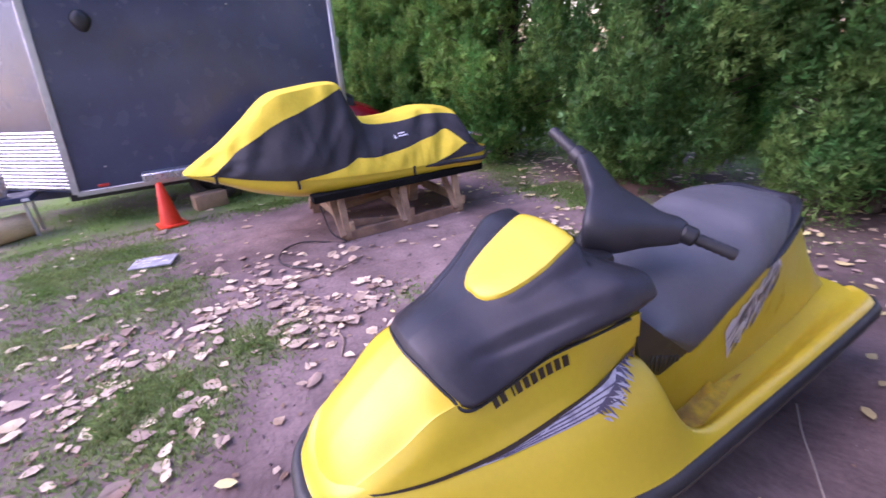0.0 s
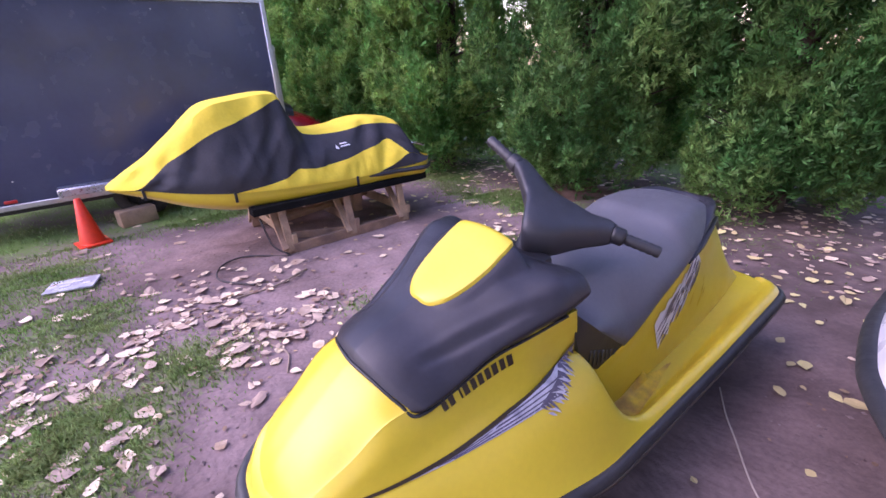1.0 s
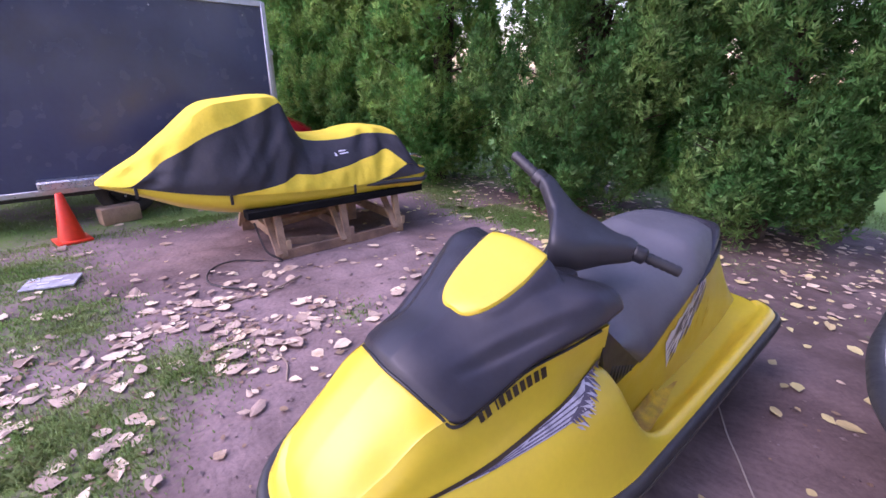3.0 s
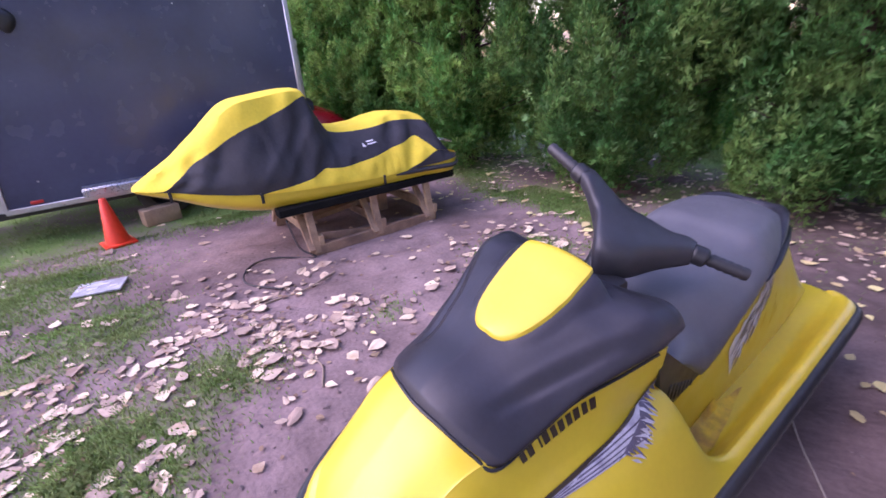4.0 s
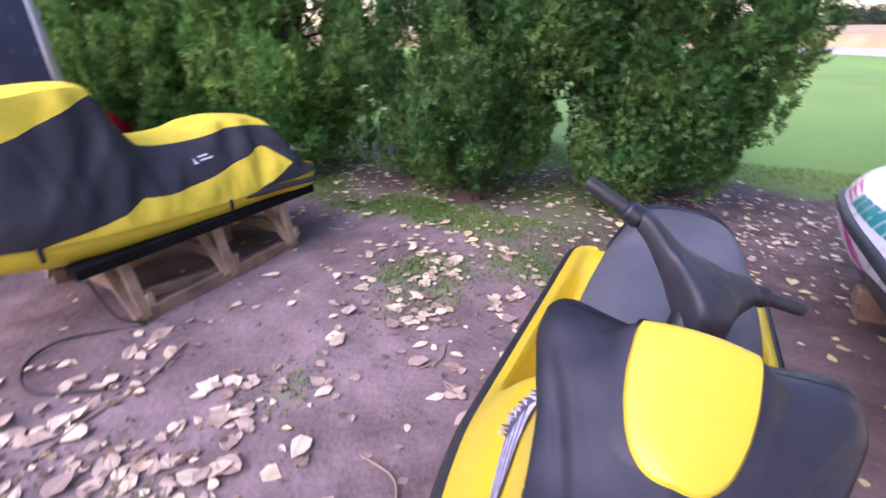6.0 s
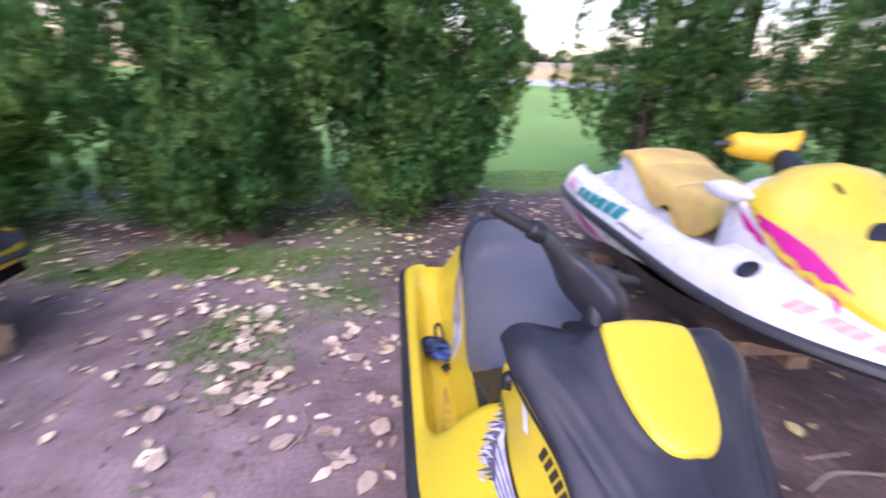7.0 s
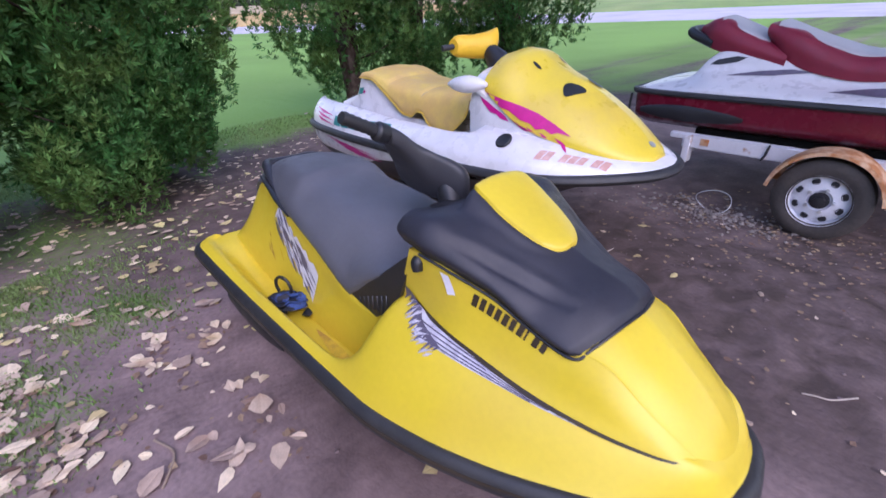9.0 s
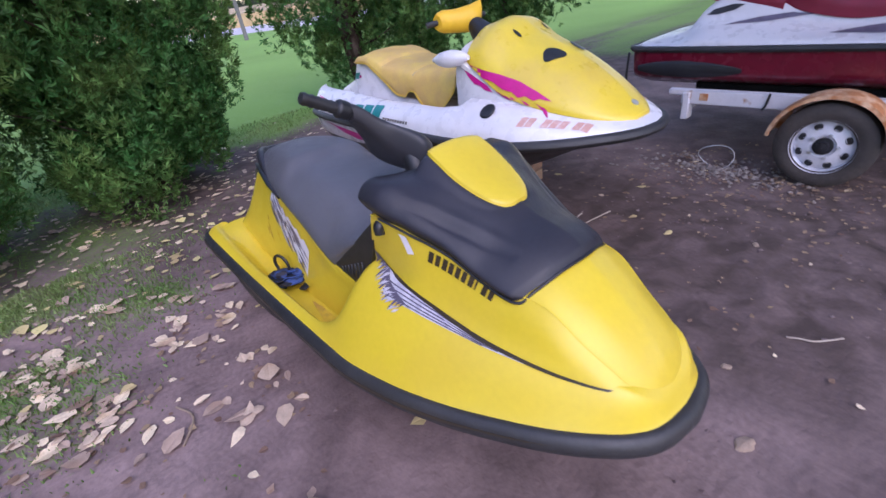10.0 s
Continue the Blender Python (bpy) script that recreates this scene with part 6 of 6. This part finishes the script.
    for x, z in ((1.95, 0.62), (-0.5, 2.1), (0.4, 2.12)):
        part("rivet", revolve([(0.009, 0), (0.008, 0.004), (0.001, 0.006)], 8, "Y", (x, 0, z), caps=False), ALU, tr)
    part("door_bar", tube([(x0 - 0.055, y0 - 0.04, 0.55), (x0 - 0.055, y0 - 0.04, 1.76)], 0.013, 8), GALV, tr, "galvanised door lock bar")
    for z in (0.75, 1.72):
        part("bar_bracket", box((0.07, 0.06, 0.05), (x0 - 0.03, y0 - 0.03, z), 0.006), GALV, tr)
    for s in (0, 1):
        a = Vector((x1 - 0.2, (y0 - 0.35) if s == 0 else (y1 + 0.35), z0 - 0.07))
        part("tongue", plank(a, (nose + 0.95, (y0 + y1) / 2, z0 - 0.07), 0.06, 0.09), BLUE, tr, "dark steel tongue beam")
    part("jack", tube([(nose + 0.5, (y0 + y1) / 2, 0.02), (nose + 0.5, (y0 + y1) / 2, 0.85)], 0.03, 12), GALV, tr)
    return tr


cargo_trailer(pose(0, -4.9, 0))

bench = thing("steel_shelf", "dark blue steel shelf on a leg beside the trailer nose", "shelf", pose(2.75, -5.12, 0))
part("top", box((0.62, 0.34, 0.055), (0.22, 0, 0.40), 0.006), BLUE, bench)
for x in (-0.02, 0.46):
    for y in (-0.12, 0.12):
        part("leg", tube([(x, y, 0), (x, y, 0.375)], 0.016, 8), GALV, bench)
part("label_plate", box((0.06, 0.004, 0.03), (-0.05, 0.172, 0.40), 0.001), WHITE, bench)
sack = thing("mulch_sack", "clear sack of wood chips standing on the steel shelf", "sack", pose(3.0, -5.12, 0.43))
rows = []
for z in np.linspace(0, 0.36, 10):
    k = math.sin(math.pi * (0.12 + 0.76 * z / 0.36)) ** 0.35
    rows.append([(0.17 * k * math.cos(a) + 0.012 * noise.noise(Vector((a * 2, z * 9, 1))), 0.12 * k * math.sin(a), z) for a in np.linspace(0, 2 * math.pi, 18, endpoint=False)])
part("bag", grid(rows, close=True, caps=True), material("wood_chips_in_plastic", (0.55, 0.42, 0.32), 0.35, vary=0.4, scale=45, second=(0.75, 0.72, 0.7), mix_scale=20, bump=0.6, bump_scale=60), sack)
part("tie", box((0.22, 0.1, 0.05), (0, 0, 0.385), 0.015), material("orange_plastic", (0.7, 0.25, 0.05), 0.5, vary=0.1), sack)


def log(m, r, l, label):
    ob = thing("log", label, "log", m)
    rows = []
    for u in (0, 0.03, 0.3, 0.6, 0.97, 1):
        k = 0.93 if u in (0, 1) else 1.0
        rows.append([((u - 0.5) * l, r * k * math.cos(a) * (1 + 0.07 * math.sin(3 * a)), r + r * k * math.sin(a) * (1 + 0.05 * math.cos(2 * a))) for a in np.linspace(0, 2 * math.pi, 20, endpoint=False)])
    part("wood", grid(rows, close=True, caps=True), LOG, ob)


log(pose(2.95, -5.0, -0.01, 0, 0, 35), 0.13, 0.42, "short peeled pale log lying in grass")
block = thing("timber_block", "weathered square timber block on the grass by the trailer", "block", pose(1.08, -4.82, 0, 0, 0, 14))
part("block", box((0.36, 0.17, 0.18), (0, 0, 0.088), 0.016, segments=2), LUMBER, block)

cone = thing("traffic_cone", "bright orange plastic traffic cone standing on dirt", "traffic cone", pose(1.50, -4.38, 0, 0, 0, 12))
part("cone", revolve([(0.118, 0.02), (0.105, 0.03), (0.028, 0.455), (0.022, 0.46), (0.016, 0.455)], 28, caps=False), CONE, cone)
part("base", box((0.27, 0.27, 0.026), (0, 0, 0.013), 0.01, segments=2), CONE, cone)

plate = thing("weathered_board", "flat grey weathered board lying on the dirt", "board", pose(1.65, -3.3, 0.008, 0, 0, -16))
part("board", box((0.33, 0.22, 0.016), (0, 0, 0.010), 0.004), PLY, plate)
for k in range(4):
    part("flake", box((0.05 + 0.01 * k, 0.03, 0.004), (-0.10 + 0.07 * k, 0.03 * (-1) ** k, 0.0205), 0.001), WHITESTEEL, plate)


def red_sled(m):
    ob = thing("snowmobile", "red and black snowmobile parked behind the trailer", "snowmobile", m)
    keys = [
        (0.75, [(0.10, 0.42), (0.10, 0.48), (0.06, 0.53), (0, 0.55)]),
        (0.40, [(0.38, 0.36), (0.38, 0.55), (0.26, 0.70), (0, 0.76)]),
        (0.05, [(0.42, 0.34), (0.40, 0.60), (0.26, 0.80), (0, 0.88)]),
        (-0.25, [(0.36, 0.36), (0.34, 0.56), (0.22, 0.66), (0, 0.70)]),
        (-1.0, [(0.28, 0.36), (0.27, 0.52), (0.20, 0.60), (0, 0.62)]),
    ]
    part("body", sym_loft(keys, 34, 16), RED, ob, "glossy red hood and tunnel")
    part("stripe", box((0.05, 0.5, 0.004), (-0.35, 0, 0.668), 0.001), WHITE, ob)
    part("windshield", sym_loft([(0.12, [(0.26, 0.80), (0.22, 0.92), (0, 0.96)]), (-0.08, [(0.24, 0.84), (0.2, 1.02), (0, 1.06)])], 8, 8), BLACK, ob)
    part("handlebar", tube([(-0.2, -0.34, 0.96), (-0.12, 0, 0.98), (-0.2, 0.34, 0.96)], 0.018, 8), BLACK, ob)
    part("seat", box((0.8, 0.3, 0.16), (-0.72, 0, 0.68), 0.05, segments=3), BLACK, ob)
    for s in (1, -1):
        part("ski_runner", box((1.0, 0.12, 0.03), (0.5, s * 0.42, 0.015), 0.01), BLACK, ob)
        part("strut", tube([(0.4, s * 0.42, 0.03), (0.35, s * 0.34, 0.4)], 0.02, 8), BLACK, ob)
    part("track", box((1.3, 0.34, 0.34), (-0.5, 0, 0.17), 0.1, segments=3), RUBBER, ob)


red_sled(pose(-1.30, -6.55, 0, 0, 0, 168))


# ---- maroon jet ski on its boat trailer ----
def maroon_ski(m):
    ski = thing("jet_ski", "maroon and silver jet ski on a boat trailer", "jet ski", m)
    w = pchip([-1.6, -1.57, -1.45, -0.8, 0.6, 1.1, 1.5, 1.62], [0.45, 0.50, 0.54, 0.58, 0.58, 0.45, 0.15, 0.0])
    g = pchip([-1.6, 0.4, 1.62], [0.80, 0.815, 0.90])
    xs = [-1.6, -1.59, -1.57, -1.52, *np.linspace(-1.45, 1.4, 50), 1.5, 1.57, 1.61, 1.619]
    rim = outline_strip(w, g, xs, [(-0.012, 0.0), (0.01, 0.012), (0.03, 0.006), (0.036, -0.012), (0.024, -0.03), (-0.03, -0.03)])
    part("bumper", rim, RUBBER, ski)
    hull, low = [], []
    for x in xs:
        ww, t = w(x), g(x) - 0.025
        k = 0.45 + 0.25 * smoothstep(0.8, 1.6, x)
        half = spline([(x, ww + 0.01, t), (x, ww * 1.0, t - 0.09), (x, ww * 0.95, t - 0.19), (x, ww * 0.72, k + 0.085), (x, ww * 0.35, k + 0.02), (x, 0, k)], 19)
        hull.append(mirrored(half))
    bm = grid(hull)
    bm.faces.new([bm.verts.new(p) for p in hull[0]])
    side = part("hull", bm, MAROON, ski, "glossy maroon hull")
    for s in (1, -1):
        part("sponson", sym_blade(-1.5, -0.75, 0.655, s * 0.60, 0.06), BLACK, ski, "black side sponson")
    top = pchip([-1.6, -1.5, -1.3, -1.22, -1.12, -1.0, -0.75, -0.5, -0.2, 0.2, 0.7, 1.1, 1.62], [0.81, 0.84, 0.875, 0.92, 1.055, 1.09, 1.06, 1.0, 0.95, 0.98, 1.04, 1.01, 0.90])
    ww2 = pchip([-1.6, -1.2, -1.0, -0.5, 0.5, 1.2, 1.62], [0.43, 0.34, 0.30, 0.29, 0.33, 0.3, 0.0])
    rows = []
    for x in xs:
        t, q, ww = top(x), min(ww2(x), w(x) * 0.9), w(x)
        rows.append(mirrored(spline([(x, ww, g(x)), (x, ww * 0.94, g(x) + (t - g(x)) * 0.18), (x, q * 1.15, g(x) + (t - g(x)) * 0.55), (x, q * 0.95, t - 0.01), (x, q * 0.5, t), (x, 0, t)], 20)))
    bm = grid(rows)
    bm.faces.new([bm.verts.new(p) for p in rows[0]])
    deck = part("deck", bm, SILVER, ski, "silver-white upper deck")

    def cushion(keys, name, mat, label):
        return part(name, sym_loft(keys, 30, 16), mat, ski, label)

    rear = [(-1.30, [(0.14, 1.17), (0.15, 1.21), (0.12, 1.24), (0, 1.25)]), (-1.17, [(0.25, 1.09), (0.265, 1.20), (0.2, 1.285), (0, 1.30)]), (-0.95, [(0.29, 1.04), (0.295, 1.13), (0.22, 1.20), (0, 1.21)]), (-0.66, [(0.30, 0.99), (0.30, 1.04), (0.22, 1.09), (0, 1.10)])]
    cushion(rear, "rear_seat", MAROON_SEAT, "maroon rear seat cushion")
    front = [(-0.83, [(0.20, 1.18), (0.23, 1.21), (0.19, 1.25), (0, 1.26)]), (-0.66, [(0.28, 1.02), (0.29, 1.14), (0.22, 1.21), (0, 1.22)]), (-0.45, [(0.31, 0.95), (0.305, 1.05), (0.23, 1.12), (0, 1.13)]), (-0.24, [(0.315, 0.92), (0.305, 1.0), (0.22, 1.06), (0, 1.07)]), (0.3, [(0.28, 0.95), (0.27, 1.03), (0.2, 1.10), (0, 1.12)])]
    cushion(front, "front_seat", MAROON_SEAT, "maroon front seat cushion")
    cushion([(-0.78, [(0.19, 1.235), (0.18, 1.258), (0.13, 1.27), (0, 1.275)]), (-0.45, [(0.235, 1.105), (0.225, 1.128), (0.15, 1.142), (0, 1.147)]), (-0.2, [(0.225, 1.045), (0.215, 1.066), (0.15, 1.08), (0, 1.085)]), (0.28, [(0.2, 1.095), (0.19, 1.115), (0.14, 1.128), (0, 1.133)])], "seat_insert", GREYSEAT, "light grey seat insert")
    cushion([(-1.15, [(0.2, 1.27), (0.2, 1.288), (0.12, 1.303), (0, 1.308)]), (-0.95, [(0.235, 1.18), (0.23, 1.202), (0.15, 1.217), (0, 1.222)]), (-0.7, [(0.245, 1.075), (0.24, 1.095), (0.15, 1.11), (0, 1.115)])], "rear_insert", GREYSEAT, "light grey rear seat insert")
    part("rear_grab", tube([(-1.16, 0.24, 1.12), (-1.35, 0.17, 1.19), (-1.38, 0, 1.205), (-1.35, -0.17, 1.19), (-1.16, -0.24, 1.12)], 0.035, 10), BLACK, ski, "black rear grab handle")
    tree = skin_tree([deck])
    vents = [[(-1.12, 0.985), (-1.08, 1.02), (-0.96, 1.045), (-0.89, 1.038), (-0.95, 1.005), (-1.05, 0.985)]]
    both_sides("vent", vents, tree, 0.004, 0.04, BLACK, deck)
    swoosh = [[(-0.98, 0.922), (-0.78, 0.955), (-0.60, 0.972), (-0.47, 0.955), (-0.70, 0.930)], [(-0.35, 0.86), (-0.1, 0.89), (0.15, 0.87), (-0.1, 0.855)]]
    both_sides("swoosh", swoosh, tree, 0.004, 0.04, DECAL_PURPLE, deck)
    part("ladder", tube([(-1.62, -0.5, 0.76), (-1.63, -0.5, 0.55), (-1.60, -0.48, 0.44)], 0.01, 6), BLACK, ski)
    part("cowl", sym_loft([(0.25, [(0.28, 0.96), (0.26, 1.1), (0.16, 1.22), (0, 1.25)]), (0.7, [(0.38, 0.94), (0.34, 1.05), (0.2, 1.18), (0, 1.22)]), (1.3, [(0.25, 0.93), (0.2, 0.97), (0.1, 1.0), (0, 1.01)])], 24, 16), MAROON, ski)
    part("handlebar", tube([(0.2, 0.38, 1.28), (0.28, 0, 1.27), (0.2, -0.38, 1.28)], 0.022, 8), BLACK, ski)
    return ski


maroon_ski(pose(1.0, 3.36, 0))


def boat_trailer(m):
    tr = thing("boat_trailer", "white steel boat trailer with rusty fenders standing on dirt", "trailer", m)
    for s in (-1, 1):
        part("side_rail", box((2.5, 0.06, 0.10), (1.15, s * 0.62, 0.475), 0.006), WHITESTEEL, tr, "chipped white side rail")
        part("end_bracket", box((0.05, 0.09, 0.20), (-0.06, s * 0.62, 0.41), 0.006), WHITESTEEL, tr)
        part("lamp_wing", box((0.16, 0.05, 0.045), (-0.12, s * 0.62, 0.505), 0.008), WHITESTEEL, tr)
        part("bunk", box((2.0, 0.14, 0.06), (0.9, s * 0.34, 0.50), 0.01), CARPET, tr)
        part("plate", box((0.06, 0.004, 0.05), (0.06, s * 0.653, 0.48), 0.002), RUST, tr)
        wheel(tr, (0.84, s * 0.735, 0.265), 0.265, 0.155, s)
        rows = []
        for a in np.linspace(radians(8), radians(172), 26):
            c, sn = math.cos(a), math.sin(a)
            rows.append([(0.84 + rr * c, s * yy, 0.265 + rr * sn) for rr, yy in ((0.27, 0.635), (0.315, 0.64), (0.322, 0.735), (0.315, 0.825), (0.295, 0.832), (0.292, 0.822), (0.308, 0.735), (0.302, 0.65), (0.27, 0.645))])
        part("fender", grid(rows, close=True, caps=True), RUST, tr, "rusty orange wheel fender with flaking paint")
        part("strap", tube([(0.47, s * 0.655, 0.53), (0.46, s * 0.662, 0.46), (0.44, s * 0.655, 0.42)], 0.008, 6), BLACK, tr)
    for x in (-0.06, 0.84, 2.2):
        part("crossmember", box((0.07, 1.18, 0.07), (x, 0, 0.42), 0.006), WHITESTEEL, tr)
    part("axle", tube([(0.84, -0.68, 0.265), (0.84, 0.68, 0.265)], 0.025, 10), RUST, tr)
    for s in (-1, 1):
        part("tongue", plank((2.2, s * 0.5, 0.44), (3.4, 0, 0.44), 0.06, 0.08), WHITESTEEL, tr)
    part("jack_stand", tube([(3.2, 0, 0.0), (3.2, 0, 0.46)], 0.03, 10), GALV, tr)
    return tr


boat_trailer(pose(0, 3.36, 0))


# ---- small things on the ground ----
def strand(name, label, category, pts, r, mat):
    ob = thing(name, label, category, pose(0, 0, 0))
    part("strand", tube([(x, y, max(bumps(x, y), 0) + r * 0.8 + z) for x, y, z in pts], r, 7), mat, ob)


def flat_stone(m, size, seed):
    """A worn flat stone with an uneven rim, half sunk in the dirt."""
    bm = bmesh.new()
    bmesh.ops.create_icosphere(bm, subdivisions=3, radius=1)
    for v in bm.verts:
        w = 1 + 0.32 * noise.noise(v.co * 1.3 + Vector((seed, 0, 0))) + 0.08 * noise.noise(v.co * 4)
        v.co = Vector((v.co.x * size * w, v.co.y * size * 0.68 * w, v.co.z * size * 0.24 * w + size * 0.08))
    ob = part("stone", bm, PALESTONE)
    ob.matrix_world = m
    tagged(ob, "pale flat stone lying on the bare dirt", "stone", group="pale stones by the bow")


for x, y, turn, size in ((1.205, 0.358, 65, 0.038), (1.04, 0.66, 20, 0.020), (0.83, 1.62, 120, 0.022)):
    flat_stone(pose(x, y, bumps(x, y), 0, 0, turn), size, x * 9)
strand("cord", "thin dark cord curling over the dirt under the cradle", "cord", [(0.30, -2.78, 0.34), (0.26, -2.70, 0.10), (0.16, -2.66, 0), (0.45, -2.92, 0), (0.66, -2.85, 0), (0.74, -2.55, 0), (0.55, -2.3, 0)], 0.008, CORD)
strand("dry_stick", "long thin dry stick lying on the dirt", "stick", [(0.95, -2.1, 0), (0.7, -2.16, 0.004), (0.45, -2.17, 0), (0.15, -2.28, 0)], 0.007, STICK)
strand("dry_stick", "thin bent twig on the dirt", "stick", [(0.72, -1.1, 0), (0.66, -1.32, 0), (0.82, -1.62, 0)], 0.005, STICK)
strand("wire", "pale thin wire trailing from under the yellow jet ski", "wire", [(-0.82, 0.38, 0), (-0.66, 0.47, 0.004), (-0.55, 0.55, 0), (-0.33, 0.71, 0), (-0.2, 0.9, 0)], 0.0035, PALE)
strand("reed", "pale dry reed stalk lying on the dirt", "reed", [(0.03, 1.12, 0), (-0.033, 1.304, 0.01), (-0.005, 1.598, 0)], 0.004, PALE)
strand("reed", "thin pale reed curled on the dirt past the bow", "reed", [(1.15, 0.975, 0), (1.19, 0.99, 0.004), (1.24, 1.01, 0.004), (1.31, 1.095, 0)], 0.0035, PALE)
strand("reed", "short pale dry reed lying on the dirt", "reed", [(-0.121, 1.246, 0), (-0.132, 1.465, 0.006)], 0.0035, PALE)
strand("dry_stick", "small forked twig lying on the dirt", "stick", [(-0.55, -1.02, 0), (-0.42, -0.98, 0.006), (-0.3, -1.05, 0)], 0.005, STICK)
strand("dry_stick", "thin twig beside the yellow hull", "stick", [(0.25, -0.98, 0), (0.28, -0.8, 0.01), (0.38, -0.72, 0)], 0.005, STICK)

rng = random.Random(12)
vs, fs = [], []
for _ in range(420):
    a, d = rng.uniform(0, 6.28), abs(rng.gauss(0, 0.32))
    x, y = 0.30 + d * math.cos(a) * 1.25, 2.55 + d * math.sin(a) * 0.55
    s, z = rng.uniform(0.006, 0.024), bumps(x, y)
    k = len(vs)
    q = [(rng.uniform(0.6, 1.2) * s) for _ in range(6)]
    vs += [(x + q[0], y, z + s * 0.4), (x, y + q[1], z + s * 0.35), (x - q[2], y, z + s * 0.4), (x, y - q[3], z + s * 0.35), (x, y, z + q[4]), (x, y, z - 0.004)]
    fs += [(k, k + 1, k + 4), (k + 1, k + 2, k + 4), (k + 2, k + 3, k + 4), (k + 3, k, k + 4), (k + 1, k, k + 5), (k + 2, k + 1, k + 5), (k + 3, k + 2, k + 5), (k, k + 3, k + 5)]
tagged(raw("gravel", vs, fs, STONE), "small pale gravel stones scattered beside the trailer", "gravel", kind="stuff")
ring = thing("wire_loop", "thin pale wire loop standing in the gravel", "wire", pose(0.24, 2.62, 0))
part("loop", tube([(0.12 * math.cos(a), 0.03 * math.sin(2 * a), 0.085 + 0.085 * math.sin(a)) for a in np.linspace(-1.5, 4.7, 16)], 0.0028, 6), GALV, ring)
mound = thing("mulch_mound", "low reddish mound of bark mulch at a cedar trunk", "mulch", pose(-3.1, -2.1, 0))
rows = []
for u in np.linspace(0.05, 1, 9):
    rows.append([(0.42 * u * math.cos(a) * (1 + 0.15 * math.sin(3 * a)), 0.5 * u * math.sin(a), 0.10 * math.cos(u * math.pi / 2) ** 1.4 - 0.012 + 0.02 * noise.noise(Vector((u * 4 * math.cos(a), u * 4 * math.sin(a), 2)))) for a in np.linspace(0, 2 * math.pi, 26, endpoint=False)])
part("mulch", grid(rows, close=True, caps=False), RED_SOIL, mound)
